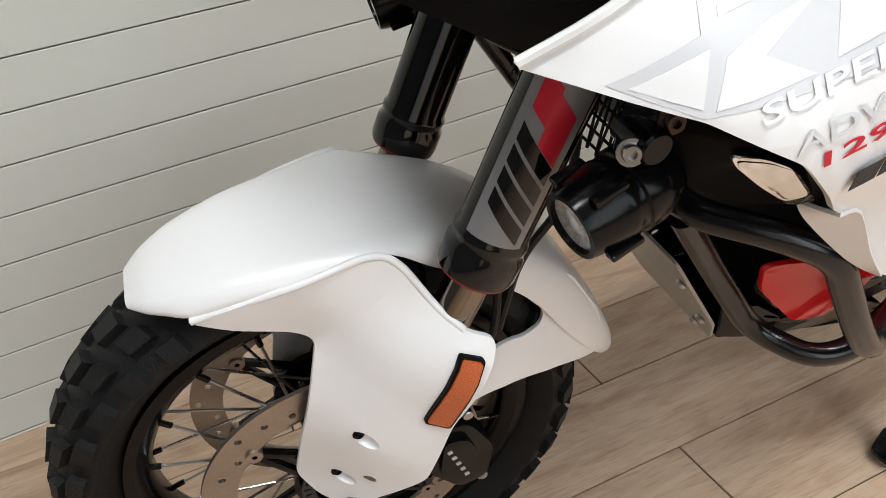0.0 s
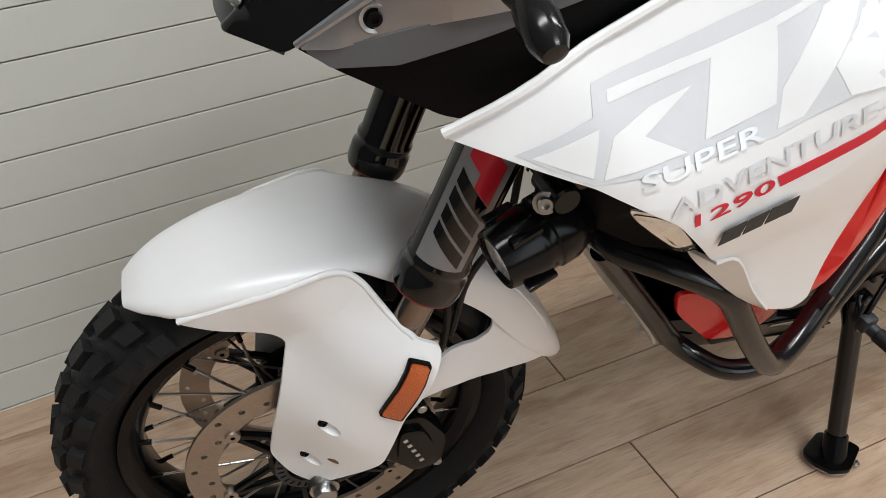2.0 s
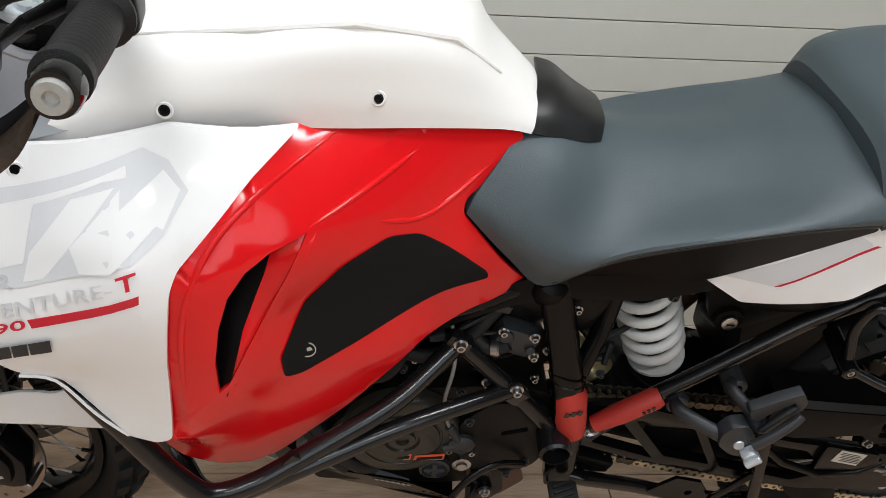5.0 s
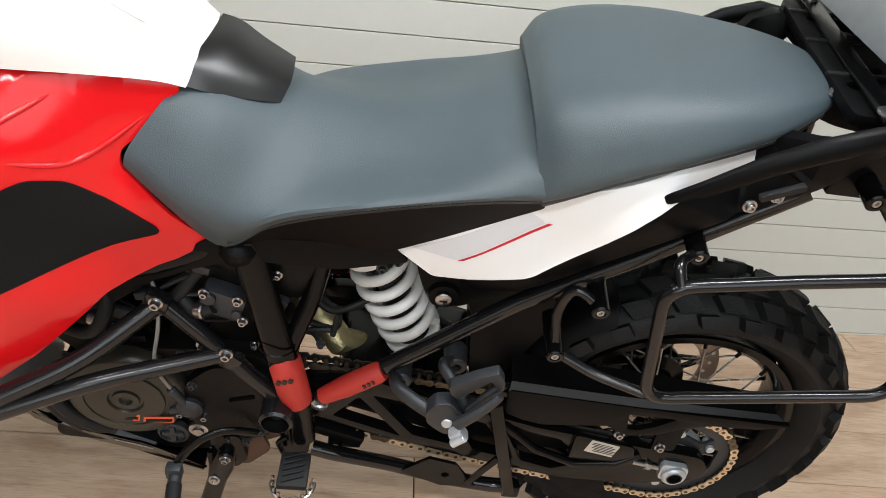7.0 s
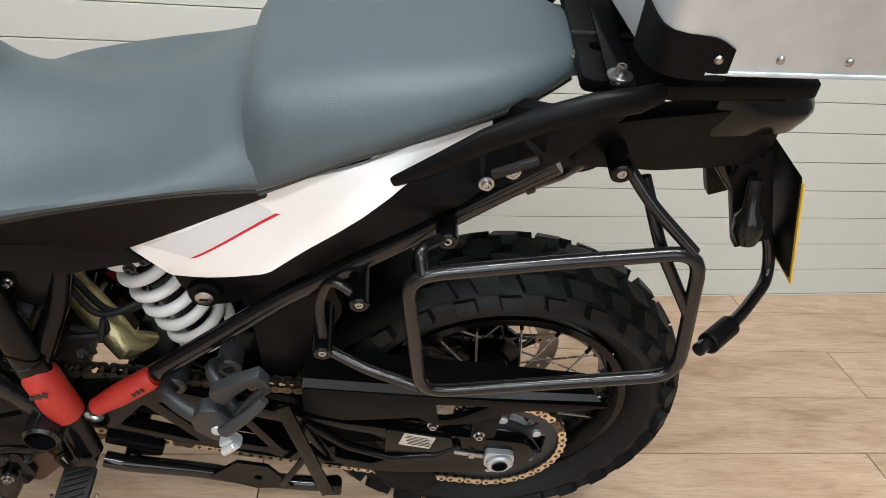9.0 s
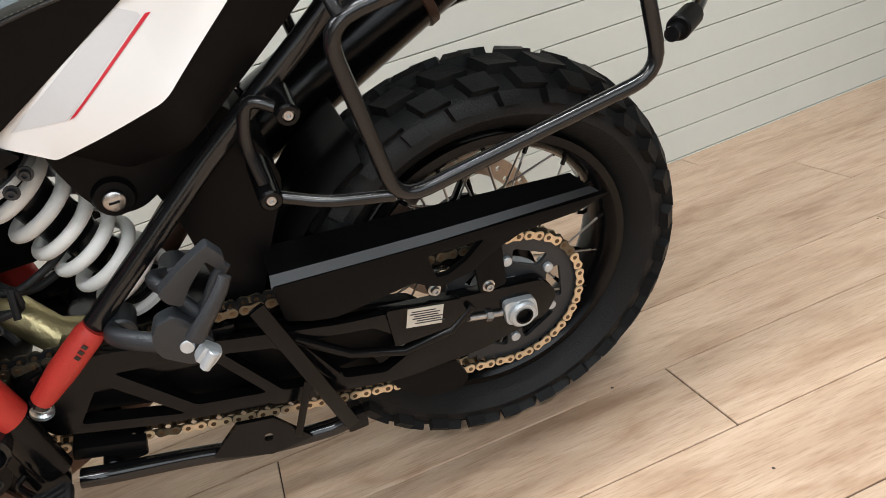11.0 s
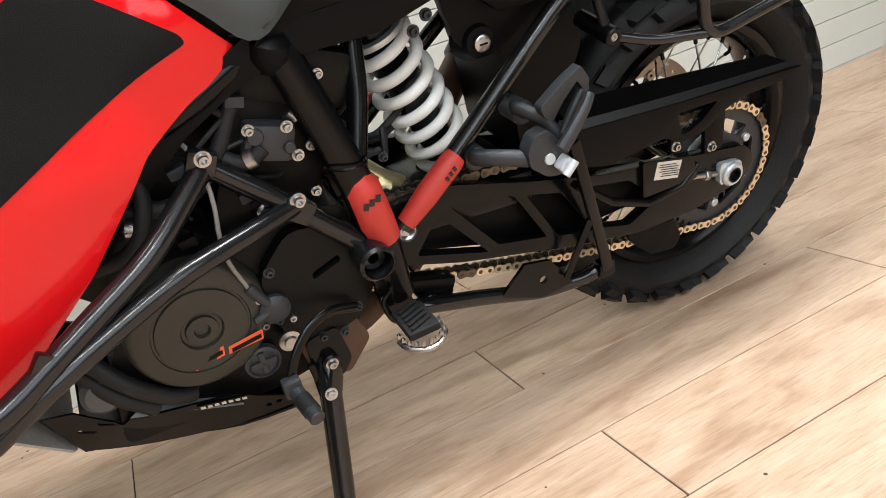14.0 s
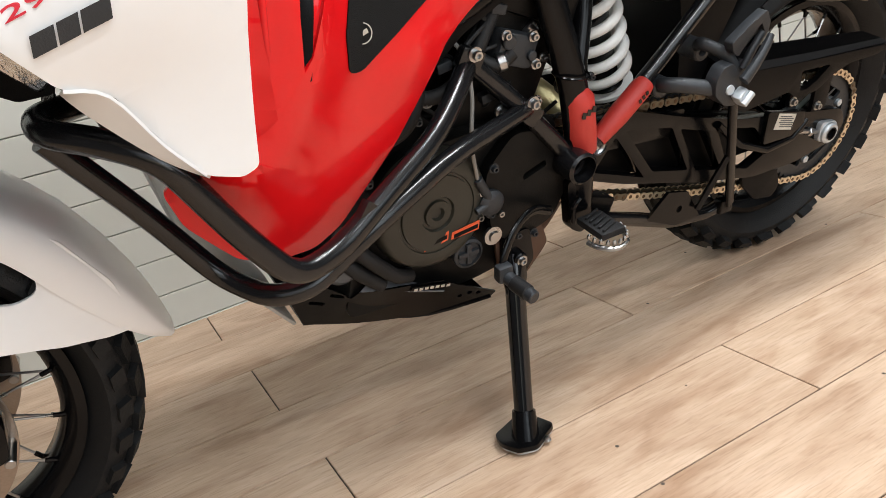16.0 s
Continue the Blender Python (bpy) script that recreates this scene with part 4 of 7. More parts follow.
tank_rows = [[(-0.445, -0.196, 0.962), (-0.43, -0.185, 0.985), (-0.40, -0.12, 1.02), (-0.385, 0, 1.035)],
             [(-0.36, -0.188, 0.976), (-0.35, -0.175, 1.010), (-0.335, -0.125, 1.05), (-0.325, 0, 1.075)],
             [(-0.25, -0.170, 0.980), (-0.245, -0.168, 1.018), (-0.225, -0.135, 1.065), (-0.215, 0, 1.110)],
             [(-0.155, -0.154, 0.972), (-0.150, -0.150, 1.015), (-0.130, -0.122, 1.070), (-0.115, 0, 1.115)],
             [(-0.05, -0.126, 0.960), (-0.042, -0.118, 0.995), (-0.030, -0.090, 1.045), (-0.020, 0, 1.075)],
             [(0.030, -0.098, 0.945), (0.030, -0.090, 0.965), (0.024, -0.066, 0.998), (0.020, 0, 1.018)],
             [(0.064, -0.086, 0.933), (0.068, -0.080, 0.942), (0.072, -0.056, 0.956), (0.078, 0, 0.962)]]
tank = P("fuel_tank", patch(tank_rows, 5, 4, 0.005, mirror_rows=True), TANKW, None, "white satin fuel tank cover")
P("tank_ridge", sweep([vec(r[2]) + Vector((0, -0.002, 0.0)) for r in tank_rows[1:6]], [0.002, 0.004, 0.005, 0.004, 0.002], 8), TANKW, tank)
for bx, by, bz in ((-0.302, -0.186, 1.004), (-0.107, -0.140, 1.000)):
    P("tank_bolt", bolt((bx, by, bz), (0, -1, 0.35), 0.0042, 0.003), BLACKP, tank)
    P("bolt_recess", lathe([(0.0055, 0.001), (0.0075, 0.0014), (0.0085, 0)], (bx, by, bz), (0, -1, 0.35), 24), TANKW, tank)
P("tank_cap", lathe([(0, 0.012), (0.045, 0.012), (0.052, 0.008), (0.055, 0.0), (0.062, 0.0), (0.064, -0.006)], (-0.175, 0, 1.108), (-0.1, 0, 1), 40), GUNMETAL, tank)
P("fairing_bolt", bolt((-0.433, white_y(-0.433, 0.957) - 0.0005, 0.957), (0, -1, 0.3), 0.0038, 0.002), BLACKP, fairing)
P("bolt_recess", lathe([(0.0055, 0.001), (0.0075, 0.0015), (0.009, 0)], (-0.433, white_y(-0.433, 0.957), 0.957), (0, -1, 0.3), 24), WHITE, fairing)
P("tank_trim", patch([[(0.064, -0.084, 0.934), (0.066, -0.064, 0.954), (0.076, -0.02, 0.964), (0.080, 0.04, 0.966)], [(0.090, -0.080, 0.926), (0.096, -0.056, 0.946), (0.102, -0.015, 0.960), (0.102, 0.04, 0.960)], [(0.135, -0.060, 0.910), (0.136, -0.035, 0.930), (0.132, 0.0, 0.940), (0.130, 0.04, 0.940)], [(0.160, -0.042, 0.900), (0.168, -0.015, 0.912), (0.168, 0.015, 0.918), (0.166, 0.04, 0.918)]], 4, 4, 0.004), SATINB, None, "black plastic trim between tank and seat")

# -- seats --
seat_rows = [[(-0.004, -0.128, 0.850), (0.005, -0.124, 0.875), (0.045, -0.085, 0.925), (0.07, 0, 0.94)],
             [(0.052, -0.136, 0.790), (0.060, -0.150, 0.840), (0.095, -0.10, 0.915), (0.11, 0, 0.925)],
             [(0.103, -0.134, 0.746), (0.125, -0.160, 0.810), (0.165, -0.098, 0.868), (0.18, 0, 0.898)],
             [(0.175, -0.146, 0.800), (0.20, -0.166, 0.838), (0.245, -0.098, 0.860), (0.26, 0, 0.886)],
             [(0.30, -0.158, 0.846), (0.31, -0.168, 0.864), (0.34, -0.104, 0.875), (0.35, 0, 0.899)],
             [(0.40, -0.158, 0.866), (0.405, -0.166, 0.882), (0.42, -0.122, 0.904), (0.42, 0, 0.926)],
             [(0.466, -0.156, 0.872), (0.470, -0.162, 0.888), (0.468, -0.13, 0.920), (0.468, 0, 0.940)]]
seat = P("rider_seat", patch(seat_rows, 5, 5, 0, mirror_rows=True, cap=True), SEAT, None, "grey vinyl rider seat with pale stitching")
pil_rows = [[(0.470, -0.160, 0.868), (0.462, -0.156, 0.895), (0.452, -0.110, 0.945), (0.450, 0, 0.955)],
            [(0.500, -0.163, 0.885), (0.494, -0.168, 0.910), (0.478, -0.128, 0.972), (0.474, 0, 0.980)],
            [(0.560, -0.158, 0.912), (0.556, -0.166, 0.935), (0.545, -0.130, 0.990), (0.54, 0, 0.997)],
            [(0.640, -0.146, 0.938), (0.640, -0.152, 0.960), (0.635, -0.118, 0.998), (0.635, 0, 1.004)],
            [(0.730, -0.110, 0.955), (0.732, -0.116, 0.975), (0.728, -0.088, 0.999), (0.728, 0, 1.004)],
            [(0.790, -0.062, 0.964), (0.796, -0.065, 0.982), (0.790, -0.048, 0.996), (0.788, 0, 0.999)],
            [(0.812, -0.02, 0.970), (0.818, -0.02, 0.980), (0.814, -0.015, 0.988), (0.812, 0, 0.990)]]
pillion = P("pillion_seat", patch(pil_rows, 5, 5, 0, mirror_rows=True, cap=True), SEAT, None, "grey vinyl pillion seat with pale stitching")


def stitch(rows, col, up, parent, off=0.0022, ku=34):
    """Pale thread laid along a seat's seam, stitch by stitch."""
    line = dense([vec(r[col]).lerp(vec(r[col + 1]), up) for r in rows], ku)
    bm = bmesh.new()
    for a, b in zip(line[::2], line[1::2]):
        o = Vector((0, -off, 0))
        bm = merge(bm, sweep([a + o, a.lerp(b, 0.8) + o], 0.00045, 5))
    P("stitching", bm, THREAD, parent)
    P("piping", sweep([p + Vector((0, -0.0005, -0.003)) for p in line], 0.0022, 8), SEATB, parent)


stitch(seat_rows[2:], 0, 0.25, seat)
stitch(pil_rows[:-1], 0, 0.28, pillion)
base_y = surface((0.103, -0.132, 0.744), (0.255, -0.152, 0.825), (0.46, -0.152, 0.865), (0.30, -0.12, 0.74), (0.14, -0.115, 0.735))
both("seat_base", [(0.095, 0.738), (0.104, 0.752), (0.178, 0.805), (0.30, 0.848), (0.40, 0.868), (0.466, 0.872), (0.478, 0.858), (0.31, 0.757), (0.24, 0.735), (0.13, 0.728)], base_y, 0.01, BLACKP, rad=0.006, label="black seat base below the cushion")
tail_y = surface((0.302, -0.112, 0.752), (0.358, -0.135, 0.727), (0.473, -0.167, 0.762), (0.618, -0.162, 0.895), (0.740, -0.102, 0.945), (0.391, -0.146, 0.768), (0.486, -0.150, 0.837), (0.50, -0.152, 0.87), (0.62, -0.145, 0.92))
both("tail_panel", [(0.300, 0.754), (0.358, 0.727), (0.468, 0.762), (0.478, 0.768), (0.618, 0.893), (0.728, 0.932), (0.742, 0.948), (0.62, 0.925), (0.51, 0.884), (0.47, 0.862), (0.40, 0.815)], tail_y, 0.006, WHITE, rad=0.005, roll=0.0018, label="white tail panel with a red pinstripe")
tailp = bike.children[-2]
film([(0.330, 0.760), (0.384, 0.764), (0.482, 0.838), (0.46, 0.848), (0.40, 0.808)], GREYFILM, "tail_graphic", yf=tail_y, parent=tailp)
film([(0.386, 0.764), (0.393, 0.767), (0.489, 0.838), (0.484, 0.838)], DECALRED, "pinstripe", 0.0012, yf=tail_y, parent=tailp)
rear_y = surface((0.36, -0.105, 0.70), (0.47, -0.14, 0.74), (0.67, -0.155, 0.87), (0.80, -0.165, 0.99), (0.55, -0.125, 0.745), (0.77, -0.155, 0.925))


def cover_y(x, z):
    """The rear cover's skin, lying under the white tail panel in front."""
    return max(rear_y(x, z), tail_y(x, z) + 0.008 - 1.5 * max(0.0, x - 0.70) - 1.0 * max(0.0, 0.77 - z))


both("rear_frame_cover", [(0.350, 0.735), (0.40, 0.765), (0.47, 0.785), (0.62, 0.900), (0.70, 0.955), (0.80, 1.000), (0.83, 0.985), (0.775, 0.922), (0.69, 0.868), (0.56, 0.760), (0.47, 0.690), (0.41, 0.685)], cover_y, 0.02, BLACKP, rad=0.008, roll=0.002, label="black plastic rear frame cover")
for s in (-1, 1):
    P("grab_rail", sweep([Vector((x, s * y, z - (0.02 if s > 0 else 0))) for x, y, z in ((0.605, 0.160, 0.893), (0.64, 0.172, 0.922), (0.69, 0.180, 0.962), (0.74, 0.184, 0.990), (0.785, 0.182, 1.006), (0.83, 0.165, 1.004), (0.86, 0.14, 0.998))], [0.006, 0.010, 0.0125, 0.0135, 0.0135, 0.0135, 0.011], 12, flat=0.75), BLACKP, None, "black plastic pillion grab rail")
for bx, bz in ((0.70, 0.895), (0.725, 0.912)):
    P("frame_bolt", bolt((bx, rear_y(bx, bz) - 0.003, bz), (0, -1, 0), 0.0055, 0.005), STEEL)
P("rubber_stop", box((0.05, 0.010, 0.008), Matrix.Translation((0.725, rear_y(0.72, 0.915) - 0.006, 0.922)) @ Matrix.Rotation(radians(-25), 4, "Y"), 0.003), SOFT)

# -- tail: carrier, lamp, plate, pannier rails --
carrier = P("luggage_carrier", plate(smooth_outline([(0.776, 0.130), (0.782, 0.06), (0.790, -0.06), (0.806, -0.19), (0.86, -0.205), (1.03, -0.17), (1.03, 0.12), (0.866, 0.137)], 0.012), 0.0, 0.014, holes=[ring2d(0.805, 0.061, 0.0095), ring2d(0.827, -0.124, 0.0095), smooth_outline([(0.828, 0.045), (0.850, 0.050), (0.860, 0.010), (0.838, 0.0)], 0.006), smooth_outline([(0.842, -0.080), (0.880, -0.085), (0.886, -0.125), (0.850, -0.130)], 0.008)], bevel=0.004), BLACKP, None, "black luggage carrier plate with slots")
carrier.matrix_basis = Matrix.Translation((0.008, 0, 0.990)) @ Matrix.Rotation(radians(90), 4, "X")
P("carrier_tray", box((0.20, 0.28, 0.006), Matrix.Translation((0.91, 0.03, 0.978)), 0.002), BLACKP)
for x, y in ((0.793, -0.061), (0.815, 0.124)):
    P("carrier_bolt", bolt((x, y, 0.993), (0, 0, 1), 0.0055, 0.005), STEEL, None)
for y in (-0.035, 0.055, 0.145):
    P("carrier_rib", beam((0.79 + 0.1 * (y + 0.03), y, 1.004), (0.90, y, 1.005), 0.007, 0.005, 0.002), SATINB, None)
P("box_strap", beam((0.818, -0.150, 1.007), (0.850, 0.200, 1.007), 0.026, 0.006, 0.002), PAINTB, None)
for x, y in ((0.818, -0.132), (0.848, 0.180)):
    P("strap_washer", lathe([(0.005, 0.003), (0.0120, 0.003), (0.0128, 0.0015), (0.0128, 0)], (x, y, 1.010), (0, 0, 1), 28), STEEL, None)
    P("strap_nut", bolt((x, y, 1.013), (0, 0, 1), 0.0055, 0.009), STEEL, None)
tl_y = surface((0.80, -0.14, 0.95), (0.94, -0.105, 0.95), (1.06, -0.06, 0.93), (0.90, -0.105, 0.90), (1.05, -0.065, 0.89))
both("tail_shell", [(0.80, 0.958), (0.955, 0.958), (1.045, 0.945), (1.05, 0.905), (1.04, 0.87), (0.90, 0.878), (0.79, 0.905)], tl_y, 0.03, BLACKP, rad=0.008, roll=0.003, label="black tail unit")
P("tail_lamp", patch([[(0.945, -0.10, 0.972), (0.945, -0.10, 0.945), (0.95, -0.10, 0.925)], [(1.0, -0.085, 0.972), (1.02, -0.09, 0.945), (1.01, -0.085, 0.92)], [(1.07, -0.055, 0.955), (1.085, -0.055, 0.935), (1.07, -0.055, 0.91)], [(1.085, 0.0, 0.955), (1.10, 0.0, 0.935), (1.085, 0.0, 0.91)], [(1.07, 0.055, 0.955), (1.085, 0.055, 0.935), (1.07, 0.055, 0.91)]], 4, 4, 0.01), SMOKE, None, "dark tail lamp")
P("plate_hanger", merge(beam((1.03, -0.055, 0.88), (1.085, -0.055, 0.74), 0.02, 0.05), beam((1.03, 0.055, 0.88), (1.085, 0.055, 0.74), 0.02, 0.05), beam((1.03, -0.07, 0.86), (1.03, 0.07, 0.86), 0.03, 0.04)), BLACKP, None)
P("plate_backing", box((0.003, 0.19, 0.17), Matrix.Translation((1.108, 0.0, 0.790)) @ Matrix.Rotation(radians(-18), 4, "Y"), 0.001), BLACKP, None)
P("number_plate", box((0.003, 0.20, 0.17), Matrix.Translation((1.113, 0.0, 0.782)) @ Matrix.Rotation(radians(-18), 4, "Y"), 0.001), PLATEY, None, "yellow number plate seen edge on")
P("rear_indicator", lathe([(0, 0.05), (0.012, 0.048), (0.019, 0.03), (0.018, 0.012), (0.010, 0), (0.009, -0.04), (0, -0.04)], (1.045, -0.085, 0.815), (0.15, -0.25, -1), 20), SMOKE, None)


def pannier_rail(s):
    def Y(p):
        return (p[0], s * p[1], p[2])
    loop = [Y(p) for p in ((0.78, -0.198, 0.822), (0.622, -0.205, 0.803), (0.652, -0.205, 0.603), (0.962, -0.215, 0.655), (0.938, -0.196, 0.842), (0.78, -0.198, 0.822))]
    rail = P("pannier_rail", sweep(rounded(loop, 0.035), 0.0085, 12), BARB, None, "black tubular pannier rail")
    for pts in (((0.64, -0.205, 0.805), (0.635, -0.185, 0.825), (0.668, -0.152, 0.815)), ((0.652, -0.205, 0.612), (0.585, -0.18, 0.615), (0.531, -0.160, 0.633)), ((0.93, -0.196, 0.84), (0.875, -0.17, 0.885), (0.84, -0.145, 0.925)), ((0.95, -0.206, 0.75), (0.90, -0.18, 0.83), (0.868, -0.15, 0.905)), ((0.574, -0.152, 0.713), (0.540, -0.14, 0.735), (0.525, -0.14, 0.69), (0.531, -0.155, 0.640))):
        P("rail_stay", tube([Y(p) for p in pts], 0.007, 0.02, 10), BARB, rail)
    for p in ((0.668, -0.15, 0.815), (0.531, -0.159, 0.633), (0.574, -0.152, 0.713), (0.838, -0.15, 0.915)):
        P("rail_boss", rod(Y((p[0], p[1] - 0.014, p[2])), Y((p[0], -0.10, p[2] + 0.01)), 0.0125, 18, hole=0.0065), PAINTB, rail)
        P("rail_bolt", bolt(Y((p[0], p[1] - 0.008, p[2])), Y((0, -1, 0)), 0.0055, 0.005), STEEL, rail)


pannier_rail(-1)
pannier_rail(1)
P("rear_hoop", tube([(1.0, -0.05, 0.86), (1.03, -0.052, 0.825), (1.12, -0.04, 0.735), (1.135, -0.06, 0.67), (1.06, -0.14, 0.675), (0.985, -0.20, 0.685)], 0.0085, 0.035, 12), BARB, None, "black tube joining the pannier rails")
for a, b in (((1.045, -0.152, 0.677), (1.0, -0.19, 0.684)),):
    P("rail_joint", rod(a, b, 0.014, 16), BLACKP, None)

# -- cockpit: upper fairing, head lamp, screen, bars --
sil_y = surface((-0.725, -0.105, 0.917), (-0.646, -0.135, 0.973), (-0.571, -0.158, 1.031), (-0.467, -0.150, 1.043), (-0.364, -0.150, 1.03), (-0.432, -0.198, 0.975), (-0.516, -0.190, 0.976), (-0.595, -0.172, 0.950), (-0.608, -0.176, 0.985), (-0.49, -0.168, 1.01))
both("upper_fairing", [(-0.727, 0.916), (-0.646, 0.973), (-0.580, 1.026), (-0.560, 1.036), (-0.470, 1.046), (-0.430, 1.032), (-0.36, 1.028), (-0.34, 0.99), (-0.428, 0.974), (-0.47, 0.980), (-0.516, 0.977), (-0.595, 0.950), (-0.700, 0.916)], sil_y, 0.005, SILVER, rad=0.006, roll=0.0016, label="silver upper fairing panel")
upper = bike.children[-2]
P("fairing_edge", sweep([Vector((x, sil_y(x, z) + 0.004, z)) for x, z in ((-0.727, 0.918), (-0.646, 0.976), (-0.580, 1.028), (-0.56, 1.038), (-0.47, 1.047), (-0.43, 1.034), (-0.36, 1.03))], [0.003, 0.006, 0.007, 0.007, 0.007, 0.006, 0.004], 8), SILVER, upper)
sy = sil_y(-0.672, 0.939)
P("fairing_bolt", bolt((-0.672, sy - 0.001, 0.939), (-0.2, -1, 0.1), 0.006, 0.003), BLACKP, upper)
P("bolt_recess", lathe([(0.008, 0.001), (0.011, 0.002), (0.0125, 0)], (-0.672, sy, 0.939), (-0.2, -1, 0.1), 24), SILVER, upper)
under_y = surface((-0.725, -0.100, 0.915), (-0.701, -0.115, 0.899), (-0.632, -0.155, 0.864), (-0.595, -0.164, 0.948), (-0.516, -0.182, 0.975), (-0.541, -0.185, 0.932), (-0.43, -0.19, 0.97))
both("lower_cowl", [(-0.727, 0.914), (-0.700, 0.918), (-0.595, 0.952), (-0.516, 0.979), (-0.42, 0.98), (-0.42, 0.90), (-0.53, 0.84), (-0.632, 0.862), (-0.701, 0.897)], under_y, 0.006, BLACKP, lift=-0.003, rad=0.004, label="black lower cowl of the fairing")
both("cowl_strip", [(-0.722, 0.913), (-0.700, 0.917), (-0.600, 0.950), (-0.516, 0.976), (-0.46, 0.974), (-0.50, 0.963), (-0.56, 0.945), (-0.66, 0.905), (-0.705, 0.900)], under_y, 0.002, STRIP, lift=0.0005, rad=0.003)
nose_y = surface((-0.772, -0.040, 0.911), (-0.736, -0.090, 0.913), (-0.642, -0.120, 0.978), (-0.564, -0.140, 1.040), (-0.556, -0.138, 1.10), (-0.608, -0.082, 1.10), (-0.70, -0.056, 1.0))
both("nose_cowl", [(-0.774, 0.910), (-0.736, 0.909), (-0.642, 0.975), (-0.566, 1.036), (-0.553, 1.065), (-0.556, 1.12), (-0.63, 1.14), (-0.66, 1.06), (-0.705, 0.985), (-0.752, 0.935)], nose_y, 0.005, GLOSSB, rad=0.006, roll=0.0012, label="gloss black nose cowl beside the head lamp")
P("nose_tip", patch([[(-0.738, -0.088, 0.908), (-0.764, -0.040, 0.905), (-0.770, 0, 0.904), (-0.764, 0.040, 0.905), (-0.738, 0.088, 0.908)], [(-0.728, -0.072, 0.922), (-0.754, -0.036, 0.926), (-0.760, 0, 0.928), (-0.754, 0.036, 0.926), (-0.728, 0.072, 0.922)]], 3, 4, 0.006), DARKGREY)
lampb = P("head_lamp", patch([[(-0.745, -0.046, 0.938), (-0.755, 0, 0.936), (-0.745, 0.046, 0.938)], [(-0.712, -0.062, 0.985), (-0.722, 0, 0.985), (-0.712, 0.062, 0.985)], [(-0.690, -0.066, 1.05), (-0.702, 0, 1.055), (-0.690, 0.066, 1.05)], [(-0.655, -0.062, 1.13), (-0.665, 0, 1.14), (-0.655, 0.062, 1.13)]], 4, 4, 0.02), CHROME, None, "clear twin head lamp with bright reflectors")
P("lamp_lens", patch([[(-0.758, -0.050, 0.930), (-0.768, 0, 0.928), (-0.758, 0.050, 0.930)], [(-0.722, -0.068, 0.985), (-0.732, 0, 0.985), (-0.722, 0.068, 0.985)], [(-0.700, -0.072, 1.05), (-0.712, 0, 1.055), (-0.700, 0.072, 1.05)], [(-0.665, -0.068, 1.14), (-0.675, 0, 1.145), (-0.665, 0.068, 1.14)]], 4, 4, 0.002), GLASS, lampb)
P("lamp_strip", sweep([Vector(p) for p in ((-0.748, -0.056, 0.945), (-0.716, -0.068, 0.99), (-0.694, -0.072, 1.05), (-0.662, -0.068, 1.13))], 0.004, 8), DARKGREY, lampb)
screen = P("wind_screen", patch([[(-0.66, -0.10, 1.09), (-0.68, 0, 1.10), (-0.66, 0.10, 1.09)], [(-0.60, -0.13, 1.20), (-0.625, 0, 1.21), (-0.60, 0.13, 1.20)], [(-0.52, -0.13, 1.34), (-0.54, 0, 1.35), (-0.52, 0.13, 1.34)]], 5, 5, 0.003), TINTED, None, "lightly tinted wind screen")
screen.visible_shadow = False
P("dashboard", merge(box((0.20, 0.26, 0.05), Matrix.Translation((-0.50, 0, 1.02)) @ Matrix.Rotation(radians(-8), 4, "Y"), 0.012), box((0.05, 0.17, 0.10), Matrix.Translation((-0.575, 0, 1.10)) @ Matrix.Rotation(radians(25), 4, "Y"), 0.01)), BLACKP, None, "black dashboard housing")
for kx in (-0.52, -0.47):
    P("dash_button", rod((kx, -0.115, 1.04), (kx + 0.001, -0.115, 1.052), 0.009, 16), BLACKP)
P("inner_cowl", merge(sheet([(-0.68, 0.93), (-0.58, 1.01), (-0.45, 1.03), (-0.36, 1.02), (-0.36, 0.90), (-0.55, 0.80)], lambda x, z: -0.085, 0.004), sheet([(-0.68, 0.93), (-0.58, 1.01), (-0.45, 1.03), (-0.36, 1.02), (-0.36, 0.90), (-0.55, 0.80)], lambda x, z: 0.085, 0.004)), BLACKP)
for s in (-1, 1):
    ind = P("front_indicator", merge(lathe([(0.0145, 0), (0.015, 0.006), (0.011, 0.012), (0.009, 0.03)], (-0.612, s * 0.172, 0.992), (0, s, -0.05), 18), tube([(-0.612, s * 0.18, 0.992), (-0.612, s * 0.215, 0.990), (-0.606, s * 0.245, 0.985)], 0.0085, 0.02, 10)), SOFT, None, "dark smoked front indicator on a rubber stalk")
    P("indicator_lens", lathe([(0, -0.004), (0.008, -0.002), (0.0120, 0.010), (0.0142, 0.026), (0.0130, 0.042), (0.0085, 0.051), (0, 0.053)], (-0.606, s * 0.222, 0.990), (-0.04, s, -0.35), 18), SMOKE, ind)


